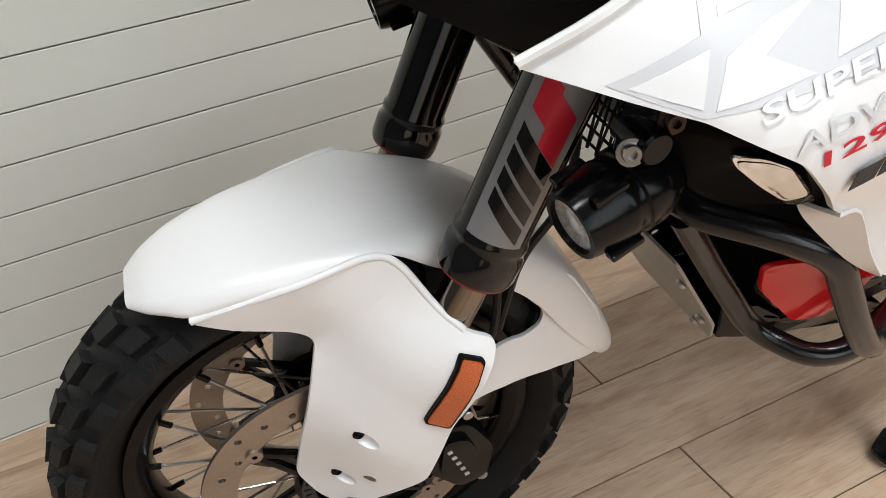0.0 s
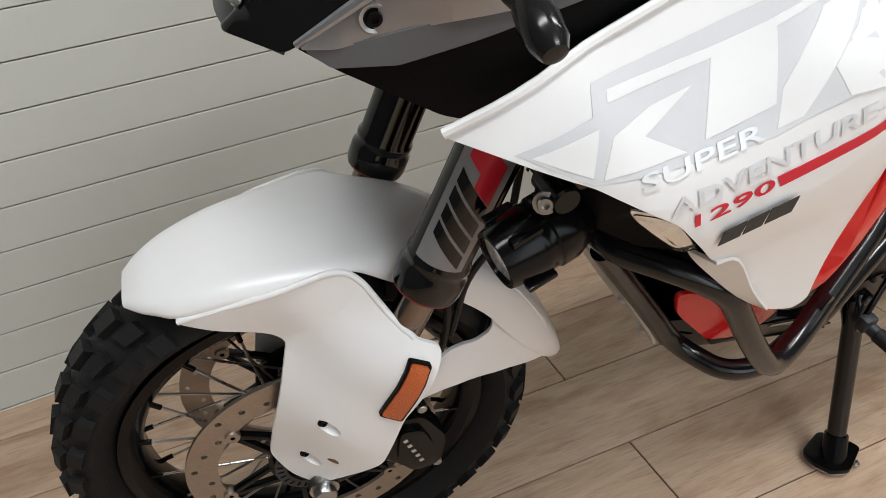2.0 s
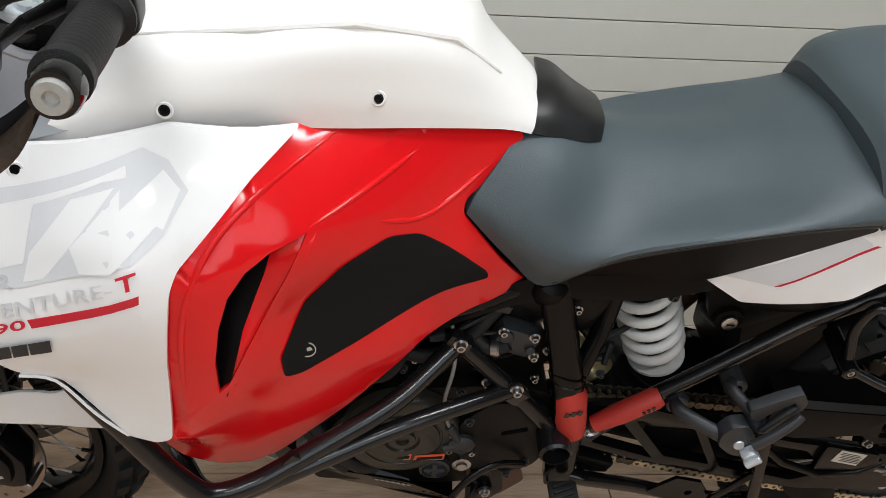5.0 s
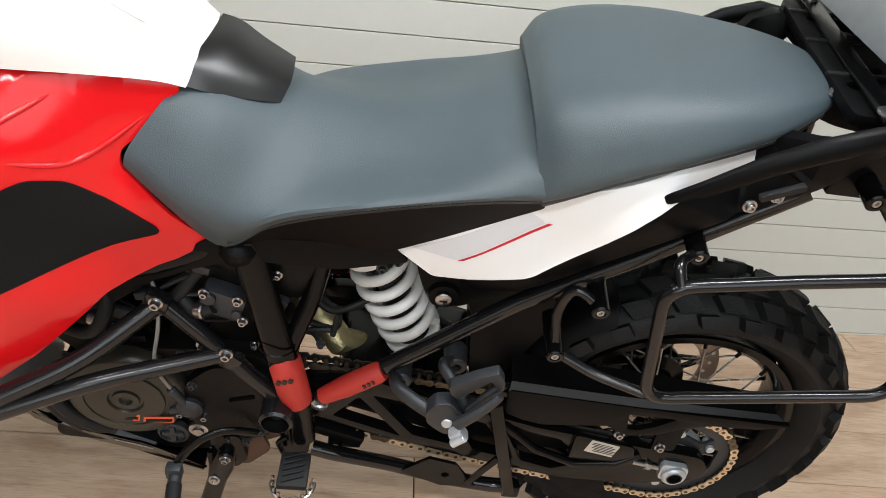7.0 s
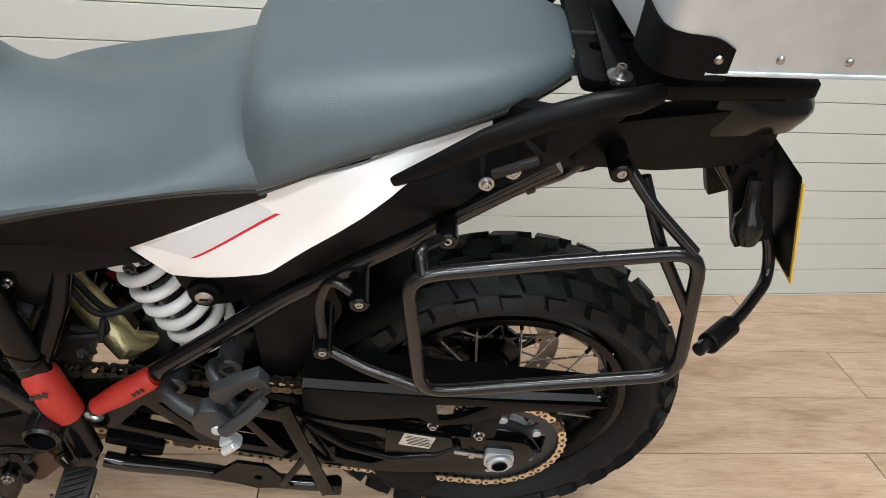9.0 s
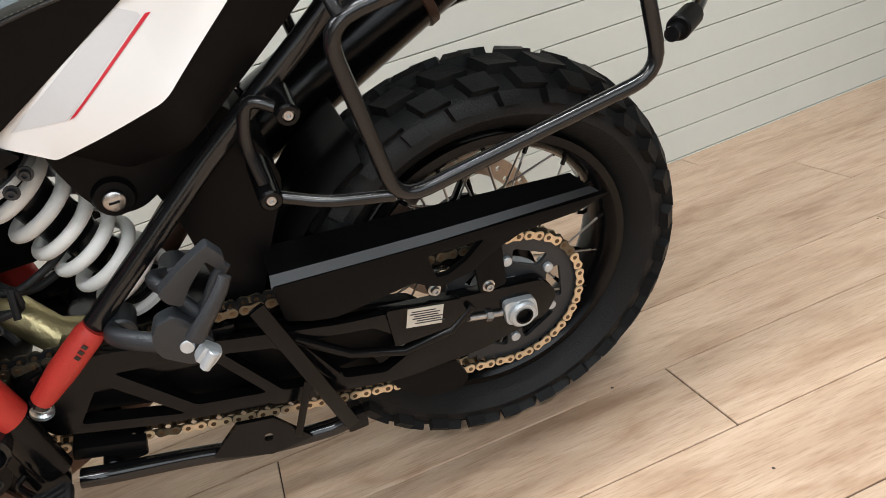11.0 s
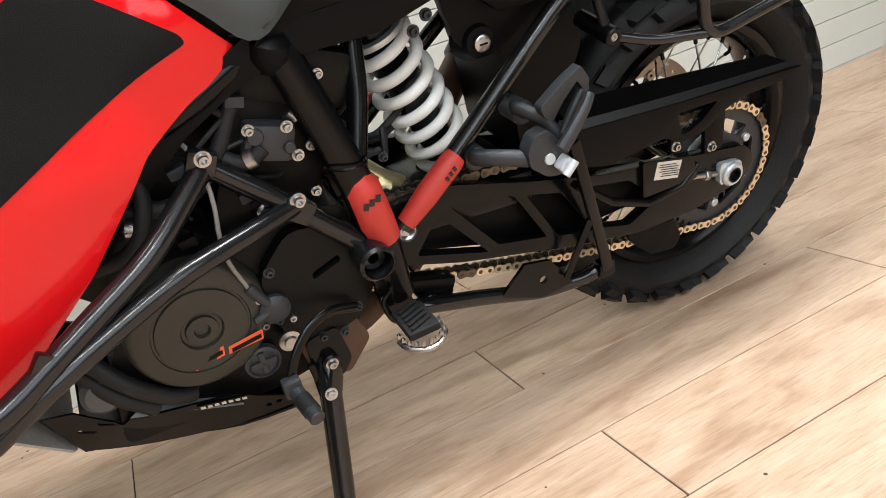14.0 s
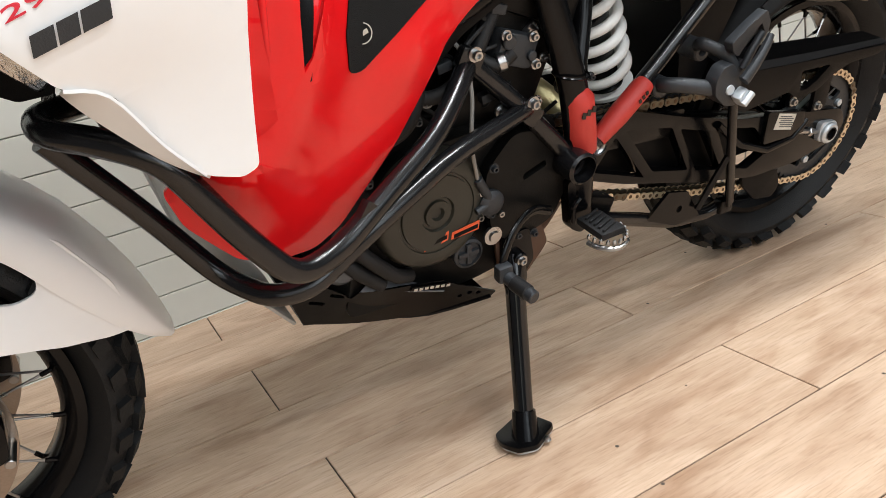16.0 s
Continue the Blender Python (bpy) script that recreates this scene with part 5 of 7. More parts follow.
def handlebar():
    bar = P("handlebar", tube([(-0.290, -0.405, 1.146), (-0.312, -0.235, 1.125), (-0.385, -0.10, 1.075), (-0.385, 0.10, 1.075), (-0.312, 0.235, 1.125), (-0.290, 0.405, 1.146)], 0.0125, 0.06, 14), PAINTB, None, "black tapered handlebar with heated grips")
    for s in (-1, 1):
        g0, g1 = Vector((-0.309, s * 0.262, 1.128)), Vector((-0.293, s * 0.392, 1.1445))
        d = (g1 - g0).normalized()
        prof = [(0.013, 0), (0.024, 0.001), (0.024, 0.006), (0.0175, 0.010)]
        n = 15
        for k in range(n):
            h = 0.014 + 0.100 * k / n
            prof += [(0.0162 + 0.0010 * math.sin(math.pi * k / n), h), (0.0168 + 0.0010 * math.sin(math.pi * k / n), h + 0.002), (0.0162 + 0.0010 * math.sin(math.pi * k / n), h + 0.005)]
        prof += [(0.0165, 0.117), (0.0185, 0.121), (0.0185, 0.131), (0.013, 0.132)]
        P("grip", lathe(prof, g0, d, 24), SOFT, bar)
        e = Vector((-0.290, s * 0.405, 1.146))
        P("bar_weight", lathe([(0, 0.013), (0.004, 0.013), (0.005, 0.0165), (0.0102, 0.0165), (0.0112, 0.014), (0.0112, 0.008)], e, d, 24), GREYALU, bar)
        P("guard_eye", lathe([(0.0115, 0.012), (0.0145, 0.012), (0.0158, 0.008), (0.0158, -0.006), (0.0115, -0.008)], e, d, 28, closed=True), GLOSSB, bar)
        P("switch_box", merge(box((0.045, 0.055, 0.055), Matrix.Translation((-0.316, s * 0.222, 1.128)) @ Matrix.Rotation(radians(s * -8), 4, "Z"), 0.012, 3), box((0.02, 0.02, 0.014), Matrix.Translation((-0.300, s * 0.225, 1.160)), 0.004)), BLACKP, bar)
        P("lever", sweep([Vector(p) for p in ((-0.350, s * 0.215, 1.118), (-0.375, s * 0.250, 1.112), (-0.372, s * 0.30, 1.118), (-0.352, s * 0.345, 1.128), (-0.345, s * 0.375, 1.130))], [0.008, 0.0065, 0.005, 0.0045, 0.0055], 10, flat=0.6), BLACKP, bar)
        P("lever_clamp", box((0.04, 0.03, 0.03), Matrix.Translation((-0.338, s * 0.205, 1.12)), 0.006), PAINTB, bar)
        rows = [[(x, s * y, z) for x, y, z in r] for r in (
            ((-0.287, 0.410, 1.158), (-0.294, 0.416, 1.147), (-0.300, 0.411, 1.134)),
            ((-0.318, 0.416, 1.134), (-0.323, 0.422, 1.120), (-0.320, 0.415, 1.104)),
            ((-0.350, 0.408, 1.116), (-0.357, 0.416, 1.096), (-0.350, 0.403, 1.076)),
            ((-0.378, 0.392, 1.112), (-0.390, 0.398, 1.084), (-0.374, 0.383, 1.056)),
            ((-0.402, 0.358, 1.128), (-0.418, 0.362, 1.094), (-0.402, 0.360, 1.062)),
            ((-0.414, 0.318, 1.154), (-0.434, 0.320, 1.116), (-0.420, 0.322, 1.080)),
            ((-0.420, 0.280, 1.178), (-0.442, 0.282, 1.146), (-0.432, 0.286, 1.106)))]
        P("hand_guard", patch(rows, 5, 4, 0.004), GLOSSB, bar, "gloss black hand guard shell")
        P("guard_bracket", sweep([Vector(p) for p in ((-0.372, s * 0.15, 1.105), (-0.41, s * 0.21, 1.135), (-0.432, s * 0.285, 1.140))], 0.009, 10), PAINTB, bar)
        P("control_cable", tube([(-0.33, s * 0.20, 1.12), (-0.42, s * 0.17, 1.10), (-0.47, s * 0.10, 1.05), (-0.45, s * 0.05, 0.98)], 0.004, 0.05, 8), SOFT, bar)
    for s in (-1, 1):
        P("bar_riser", box((0.05, 0.035, 0.06), Matrix.Translation((-0.392, s * 0.05, 1.055)), 0.008), PAINTB, bar)


handlebar()

# -- auxiliary lamps, cornering lamp, radiator --
for s in (-1, 1):
    p = Vector((-0.602, s * 0.203, 0.737))
    d = Vector((1, -s * 0.12, 0.22)).normalized()
    al = P("auxiliary_lamp", lathe([(0.0225, 0.004), (0.0235, -0.004), (0.028, -0.004), (0.0295, 0.002), (0.0335, 0.030), (0.0335, 0.036), (0.0325, 0.038), (0.0325, 0.044), (0.0345, 0.046), (0.0345, 0.062), (0.031, 0.072), (0.025, 0.085), (0.012, 0.092), (0, 0.092)], p, d, 36), PAINTB, None, "black round auxiliary lamp on a bracket")
    P("lamp_glass", lathe([(0, -0.003), (0.016, -0.002), (0.0232, 0.0)], p, d, 30), GLASS, al).visible_shadow = False
    for k in range(18):
        q = radians(20 * k)
        u, v = d.cross(Vector((0, 1, 0))).normalized(), d.cross(d.cross(Vector((0, 1, 0)))).normalized()
        c = u * math.cos(q) + v * math.sin(q)
        P("reflector_flute", sweep([p + d * 0.012 + c * 0.012, p + d * 0.004 + c * 0.0215], [0.0018, 0.003], 6), CHROME, al)
    P("lamp_bulb", box((0.012, 0.010, 0.010), Matrix.Translation(p + d * 0.010) @ Matrix.Rotation(0.5, 4, "X"), 0.002), CHROME, al)
    P("lamp_bowl", lathe([(0, 0.016), (0.006, 0.014), (0.012, 0.013), (0.016, 0.008), (0.0225, 0.003)], p, d, 30), CHROME, al)
    for k in range(4):
        q = radians(90 * k + 30)
        u, v = d.cross(Vector((0, 1, 0))).normalized(), d.cross(d.cross(Vector((0, 1, 0)))).normalized()
        c = p + d * 0.022 + (u * math.cos(q) + v * math.sin(q)) * 0.0345
        P("lamp_rib", beam(c - d * 0.016, c + d * 0.014, 0.010, 0.006, 0.002), PAINTB, al)
    P("lamp_bracket", merge(beam(p + d * 0.05 + Vector((0, 0, 0.03)), p + d * 0.075 + Vector((0, -s * 0.02, 0.075)), 0.028, 0.020), rod(p + d * 0.055 + Vector((0, -0.02, 0.045)), p + d * 0.055 + Vector((0, 0.02, 0.045)), 0.014, 18), beam(p + d * 0.08, (-0.47, s * 0.17, 0.76), 0.03, 0.035)), PAINTB, al)
    P("bracket_bolt", bolt(p + d * 0.05 + Vector((-0.012, -0.012, 0.045)), (-0.5, -1, 0.4), 0.007, 0.006), STEEL, al)
    P("bracket_bolt", bolt(p + d * 0.075 + Vector((-0.004, -0.014, 0.055)), (-0.3, -1, 0.3), 0.007, 0.008), RUST, al)
led_y = surface((-0.508, -0.236, 0.805), (-0.492, -0.245, 0.772), (-0.468, -0.270, 0.765), (-0.484, -0.265, 0.794), (-0.46, -0.285, 0.755), (-0.50, -0.20, 0.84))
both("lamp_surround", [(-0.53, 0.835), (-0.47, 0.80), (-0.455, 0.765), (-0.462, 0.752), (-0.488, 0.742), (-0.515, 0.75), (-0.545, 0.79)], led_y, 0.004, BLACKP, lift=-0.012, rad=0.004, label="black inner cowl round the cornering lamp")
both("cornering_lamp", [(-0.504, 0.788), (-0.489, 0.792), (-0.475, 0.787), (-0.461, 0.766), (-0.471, 0.756), (-0.484, 0.765), (-0.498, 0.778)], led_y, 0.003, LEDCHROME, lift=-0.002, rad=0.004, label="clear cornering lamp set in the fairing")
both("cornering_glass", [(-0.504, 0.788), (-0.489, 0.792), (-0.475, 0.787), (-0.461, 0.766), (-0.471, 0.756), (-0.484, 0.765), (-0.498, 0.778)], led_y, 0.002, GLASS, lift=0.004, rad=0.004)
for ob in bike.children[-2:]:
    ob.visible_shadow = False
rad_ = P("radiator", box((0.03, 0.24, 0.17), Matrix.Translation((-0.43, 0, 0.735)) @ Matrix.Rotation(radians(-12), 4, "Y"), 0.004), ENGINE, None, "dark radiator behind a honeycomb grille")
bm = bmesh.new()
for k in range(16):
    bm = merge(bm, beam((-0.470, -0.125 + k * 0.016, 0.65), (-0.432, -0.110 + k * 0.016, 0.82), 0.0025, 0.002, 0, up=(1, 0, 0)), beam((-0.470, -0.110 + k * 0.016, 0.65), (-0.432, -0.125 + k * 0.016, 0.82), 0.0025, 0.002, 0, up=(1, 0, 0)))
for k in range(12):
    bm = merge(bm, beam((-0.468 + 0.0032 * k, -0.125, 0.655 + 0.0145 * k), (-0.468 + 0.0032 * k, 0.125, 0.655 + 0.0145 * k), 0.0025, 0.002, 0))
P("radiator_grille", bm, BLACKP, rad_, smooth=False)

# -- crash bars --
for s in (-1, 1):
    def M(pts):
        return [(x, -s * y, z) for x, y, z in pts]
    cb = P("crash_bar", tube(M(((0.012, -0.118, 0.632), (-0.079, -0.192, 0.582), (-0.252, -0.268, 0.520), (-0.305, -0.288, 0.522), (-0.345, -0.286, 0.580), (-0.398, -0.276, 0.678), (-0.435, -0.250, 0.694), (-0.480, -0.200, 0.696), (-0.482, -0.160, 0.696), (-0.44, -0.10, 0.68))), 0.0135, 0.045, 16), BARB, None, "scuffed black tubular crash bar")
    P("crash_tube", tube(M(((0.090, -0.133, 0.548), (-0.067, -0.202, 0.553), (-0.207, -0.252, 0.522), (-0.285, -0.264, 0.485), (-0.326, -0.252, 0.482), (-0.362, -0.200, 0.492), (-0.420, -0.182, 0.588), (-0.482, -0.188, 0.686))), 0.0125, 0.04, 16), BARB, cb)
    P("crash_strap", tube(M(((0.010, -0.120, 0.625), (0.06, -0.128, 0.575), (0.165, -0.138, 0.455))), 0.0135, 0.01, 14), BARB, cb)
    P("crash_gusset", beam(*M(((-0.19, -0.245, 0.548), (-0.215, -0.252, 0.520))), 0.012, 0.04), BARB, cb)
    for x, y, z in ((0.007, -0.140, 0.643), (0.092, -0.146, 0.559), (0.055, -0.125, 0.55)):
        P("crash_bolt", bolt(M(((x, y, z),))[0], M(((0, -1, 0),))[0], 0.0065, 0.008), STEEL, cb)
    P("bar_lug", beam(*M(((-0.01, -0.125, 0.642), (0.02, -0.13, 0.628))), 0.02, 0.03, 0.006), BARB, cb)
    P("bar_lug", beam(*M(((0.075, -0.135, 0.556), (0.105, -0.135, 0.530))), 0.02, 0.03, 0.006), BARB, cb)

# -- skid plate and engine --
skid_y = surface((-0.28, -0.09, 0.37), (-0.25, -0.08, 0.29), (-0.06, -0.10, 0.24), (0.035, -0.134, 0.262), (-0.055, -0.132, 0.313), (-0.18, -0.125, 0.345), (-0.24, -0.11, 0.385))
slots = [smooth_outline([(-0.245, 0.335), (-0.225, 0.328), (-0.222, 0.334), (-0.242, 0.341)], 0.003), smooth_outline([(-0.218, 0.345), (-0.198, 0.338), (-0.195, 0.344), (-0.215, 0.351)], 0.003)] + [ring2d(-0.02 + 0.014 * k, 0.27 + 0.004 * (k % 2), 0.004, 8) for k in range(3)]
both("skid_plate_side", [(-0.275, 0.372), (-0.252, 0.292), (-0.062, 0.237), (0.030, 0.252), (0.036, 0.264), (-0.03, 0.302), (-0.055, 0.322), (-0.18, 0.345), (-0.19, 0.335), (-0.235, 0.375)], skid_y, 0.004, PAINTB, holes=slots, label="black aluminium engine guard")
skid = bike.children[-2]
P("skid_floor", patch([[(-0.252, -0.08, 0.290), (-0.252, 0.08, 0.290)], [(-0.15, -0.09, 0.262), (-0.15, 0.09, 0.262)], [(-0.062, -0.10, 0.236), (-0.062, 0.10, 0.236)], [(0.03, -0.132, 0.252), (0.03, 0.132, 0.252)]], 3, 4, 0.004), PAINTB, skid)
front = plate(smooth_outline([(-0.076, 0), (0.076, 0), (0.118, 0.11), (0.10, 0.25), (-0.10, 0.25), (-0.118, 0.11)], 0.01), 0.0, 0.004, holes=[[(cx + 0.009 * math.cos(radians(60 * k)), cz + 0.009 * math.sin(radians(60 * k))) for k in range(6)] for cx, cz in ((-0.075, 0.20), (-0.055, 0.188), (-0.075, 0.176), (-0.055, 0.212), (-0.035, 0.20))], bevel=0.001)
front.transform(Matrix((Vector((0, -1, 0)), Vector((0.87, 0, 0.49)), Vector((-0.49, 0, 0.87)))).transposed().to_4x4())
front.transform(Matrix.Translation((-0.262, 0, 0.290)))
P("skid_front", front, GREYALU, skid, "bare grey front plate with hexagon holes")
for y, h in ((-0.09, 0.19), (-0.09, 0.09), (-0.055, 0.03), (0.09, 0.19), (0.09, 0.09)):
    P("skid_bolt", lathe([(0, 0.005), (0.005, 0.005), (0.0075, 0.002), (0.008, 0)], (-0.263 - 0.49 * h, y, 0.289 + 0.87 * h), (-0.87, 0, -0.49), 14), STEEL, skid)
# upturned flange; its grey stands in for reflected ceiling light
P("skid_flange", patch([[(-0.179, -0.128, 0.349), (-0.149, -0.112, 0.355)], [(-0.049, -0.128, 0.296), (-0.043, -0.112, 0.296)]], 3, 3, 0.003), STRIP, skid, "top flange of the engine guard, greyed for the light it reflects")
P("skid_label", sheet([(-0.105, 0.319), (-0.045, 0.307), (-0.045, 0.314), (-0.103, 0.327)], skid_y, 0.001, 0.0025), PAINTB, skid)
for k in range(7):
    x = -0.1 + 0.0085 * k
    P("label_mark", sheet([(x, 0.3175 - 0.2 * (x + 0.1)), (x + 0.0055, 0.3165 - 0.2 * (x + 0.1)), (x + 0.0055, 0.3225 - 0.2 * (x + 0.1)), (x, 0.3235 - 0.2 * (x + 0.1))], skid_y, 0.0005, 0.0035), PLATEW, skid)

eng = P("engine", plate(smooth_outline([(-0.20, 0.30), (-0.17, 0.43), (-0.10, 0.52), (0.05, 0.53), (0.15, 0.52), (0.17, 0.40), (0.11, 0.30), (0.00, 0.285)], 0.02), -0.115, 0.115, bevel=0.008), ENGINE, None, "dark painted twin-cylinder engine")
for a0, a1, w in (((-0.06, 0.48), (-0.23, 0.66), 0.17), ((0.05, 0.50), (0.13, 0.68), 0.17)):
    P("cylinder", beam((a0[0], 0, a0[1]), (a1[0], 0, a1[1]), w + 0.01, 0.13, 0.012), ENGINE, eng)
    d = (Vector((a1[0], 0, a1[1])) - Vector((a0[0], 0, a0[1]))).normalized()
    P("cylinder_head", beam(Vector((a1[0], 0, a1[1])) - d * 0.03, Vector((a1[0], 0, a1[1])) + d * 0.045, 0.205, 0.155, 0.02), ENGINE, eng)
EC = (-0.063, -0.115, 0.440)
P("generator_cover", lathe([(0.088, 0), (0.088, 0.012), (0.083, 0.024), (0.078, 0.027), (0.060, 0.029), (0.059, 0.027), (0.056, 0.027), (0.055, 0.030), (0.026, 0.031), (0.024, 0.027), (0.020, 0.027), (0.019, 0.031), (0.010, 0.031), (0.008, 0.026), (0, 0.026)], EC, (0.05, -1, 0), 56), COVER, eng, "round dark generator cover")
for k, (a, b) in enumerate(((-0.078, -0.040), (-0.035, 0.010))):
    P("cover_mark", sheet([(EC[0] + a + 0.055, EC[2] - 0.052 + 0.14 * k * 0.03), (EC[0] + b + 0.055, EC[2] - 0.046), (EC[0] + b + 0.057, EC[2] - 0.032), (EC[0] + a + 0.057, EC[2] - 0.037)], lambda x, z: -0.1445, 0.001, 0.0006), ORANGE, eng)
    P("cover_inlay", sheet([(EC[0] + a + 0.059, EC[2] - 0.047), (EC[0] + b + 0.053, EC[2] - 0.043), (EC[0] + b + 0.054, EC[2] - 0.037), (EC[0] + a + 0.060, EC[2] - 0.041)], lambda x, z: -0.1445, 0.001, 0.0012), ENGINE, eng)
P("sprocket_cover", merge(plate(smooth_outline([(0.03, 0.37), (0.02, 0.47), (0.07, 0.52), (0.15, 0.50), (0.175, 0.43), (0.14, 0.36), (0.07, 0.34)], 0.02), -0.135, -0.11, bevel=0.006, holes=[smooth_outline([(0.085, 0.440), (0.125, 0.452), (0.123, 0.462), (0.085, 0.450)], 0.004)])), ENGINE, eng)
for bx, bz in ((0.028, 0.405), (0.035, 0.475), (0.13, 0.375), (0.075, 0.352), (-0.02, 0.355), (-0.15, 0.37), (-0.145, 0.50), (0.02, 0.52), (-0.10, 0.345), (0.105, 0.345)):
    P("engine_bolt", bolt((bx, -0.136 if bx > 0.02 else -0.118, bz), (0, -1, 0), 0.005, 0.006), GUNMETAL, eng)
P("clutch_actuator", merge(lathe([(0.020, 0), (0.020, 0.012), (0.015, 0.016), (0.008, 0.018), (0, 0.018)], (0.027, -0.130, 0.425), (0, -1, 0), 24), rod((0.027, -0.140, 0.425), (0.005, -0.140, 0.470), 0.007, 14), rod((0.0, -0.142, 0.42), (0.03, -0.142, 0.43), 0.006, 12)), GUNMETAL, eng)
for bx, bz in ((0.012, 0.445), (0.045, 0.40), (0.010, 0.405)):
    P("engine_bolt", bolt((bx, -0.134, bz), (0, -1, 0), 0.005, 0.007), STEEL, eng)
P("clutch_hose", tube([(0.005, -0.14, 0.47), (-0.01, -0.15, 0.53), (0.005, -0.135, 0.60), (0.00, -0.11, 0.655), (-0.05, -0.08, 0.69)], 0.0028, 0.05, 8), CABLE, eng)
P("oil_cap", merge(lathe([(0.024, 0), (0.024, 0.010), (0.020, 0.012), (0.019, 0.008), (0.0, 0.008)], (-0.008, -0.122, 0.348), (0, -1, 0), 24), box((0.034, 0.006, 0.008), Matrix.Translation((-0.008, -0.132, 0.348)), 0.002), box((0.008, 0.006, 0.034), Matrix.Translation((-0.008, -0.132, 0.348)), 0.002)), GUNMETAL, eng)
P("engine_bolt", lathe([(0, 0.010), (0.008, 0.010), (0.009, 0.006), (0.015, 0.005), (0.015, 0)], (0.033, -0.13, 0.365), (0, -1, 0), 20), STEEL, eng)
P("oil_hose", tube([(-0.195, -0.11, 0.44), (-0.165, -0.135, 0.40), (-0.125, -0.132, 0.355), (-0.10, -0.12, 0.34)], 0.011, 0.03, 12), SOFT, eng)
P("oil_hose", tube([(-0.21, -0.10, 0.42), (-0.18, -0.125, 0.38), (-0.145, -0.125, 0.345)], 0.011, 0.03, 12), SOFT, eng)
P("oil_filter", lathe([(0.026, 0), (0.026, 0.03), (0.020, 0.036), (0, 0.036)], (-0.195, -0.085, 0.385), (0, -1, 0.1), 28), DARKGREY, eng)
for k, pts in enumerate((((-0.10, -0.10, 0.60), (-0.03, -0.115, 0.585), (0.02, -0.11, 0.62), (0.06, -0.10, 0.68)), ((0.02, -0.10, 0.63), (0.05, -0.12, 0.61), (0.075, -0.12, 0.625)), ((-0.14, -0.10, 0.54), (-0.09, -0.13, 0.56), (-0.06, -0.12, 0.62), (-0.08, -0.09, 0.68)), ((0.10, -0.07, 0.66), (0.15, -0.09, 0.60), (0.20, -0.06, 0.62)), ((0.17, -0.02, 0.62), (0.22, -0.05, 0.55), (0.29, -0.02, 0.57), (0.34, 0.02, 0.62)), ((0.17, 0.0, 0.60), (0.23, -0.03, 0.535), (0.30, 0.0, 0.55)))):
    P("engine_hose", tube(pts, 0.010 if k < 3 else 0.005, 0.03, 10), SOFT, eng)
for p, q in (((0.052, -0.118, 0.615), (0.064, -0.122, 0.618)), ((-0.095, -0.115, 0.585), (-0.083, -0.118, 0.582)), ((0.12, -0.085, 0.645), (0.13, -0.088, 0.632))):
    P("hose_clip", rod(p, q, 0.0125, 16), STEEL, eng)
P("thermostat", merge(box((0.06, 0.03, 0.045), Matrix.Translation((0.085, -0.105, 0.625)) @ Matrix.Rotation(radians(20), 4, "Y"), 0.008), rod((0.07, -0.125, 0.64), (0.07, -0.10, 0.64), 0.010, 14), rod((0.105, -0.125, 0.615), (0.105, -0.10, 0.615), 0.007, 14)), GUNMETAL, eng)
for bx, bz in ((0.065, 0.650), (0.108, 0.640), (0.112, 0.602)):
    P("engine_bolt", bolt((bx, -0.122, bz), (0, -1, 0), 0.005, 0.006), STEEL, eng)
P("rear_header", sweep([Vector(p) for p in ((0.150, 0.010, 0.680), (0.165, 0.027, 0.534), (0.201, 0.003, 0.501), (0.236, -0.022, 0.467), (0.286, 0.008, 0.427))], [0.020, 0.023, 0.024, 0.024, 0.021], 18), BRASS, eng, "exhaust header wrapped in crinkled gold foil")
P("collector", tube([(0.02, -0.06, 0.30), (0.08, -0.09, 0.31), (0.16, -0.05, 0.30), (0.30, 0.05, 0.30), (0.40, 0.10, 0.40)], 0.028, 0.05, 16), RUST, eng)
P("heat_shield", plate(smooth_outline([(0.04, 0.36), (0.12, 0.37), (0.14, 0.31), (0.10, 0.265), (0.05, 0.29)], 0.01), -0.125, -0.118, bevel=0.002), RUST, eng)
P("air_box", box((0.36, 0.20, 0.16), Matrix.Translation((-0.02, 0, 0.80)), 0.03, 3), BLACKP)
P("throttle_body", box((0.30, 0.11, 0.20), Matrix.Translation((-0.04, 0.02, 0.64)), 0.03, 3), ENGINE)
P("inner_tank", merge(box((0.22, 0.30, 0.26), Matrix.Translation((-0.20, 0, 0.76)), 0.05, 3)), BLACKP)
P("silencer", merge(lathe([(0.0, 0.0), (0.03, 0.0), (0.050, 0.05), (0.056, 0.10), (0.056, 0.44), (0.050, 0.475), (0.030, 0.48), (0.028, 0.47), (0, 0.47)], (0.46, 0.145, 0.535), (0.85, 0.09, 0.36), 32)), PAINTB, None, "black exhaust silencer")
P("silencer_band", lathe([(0.0565, 0), (0.060, 0.002), (0.060, 0.014), (0.0565, 0.016)], Vector((0.46, 0.145, 0.535)) + Vector((0.85, 0.09, 0.36)).normalized() * 0.38, (0.85, 0.09, 0.36), 32), RUST)
P("link_pipe", tube([(0.33, 0.08, 0.44), (0.40, 0.10, 0.50), (0.47, 0.147, 0.54)], 0.026, 0.04, 16), RUST)

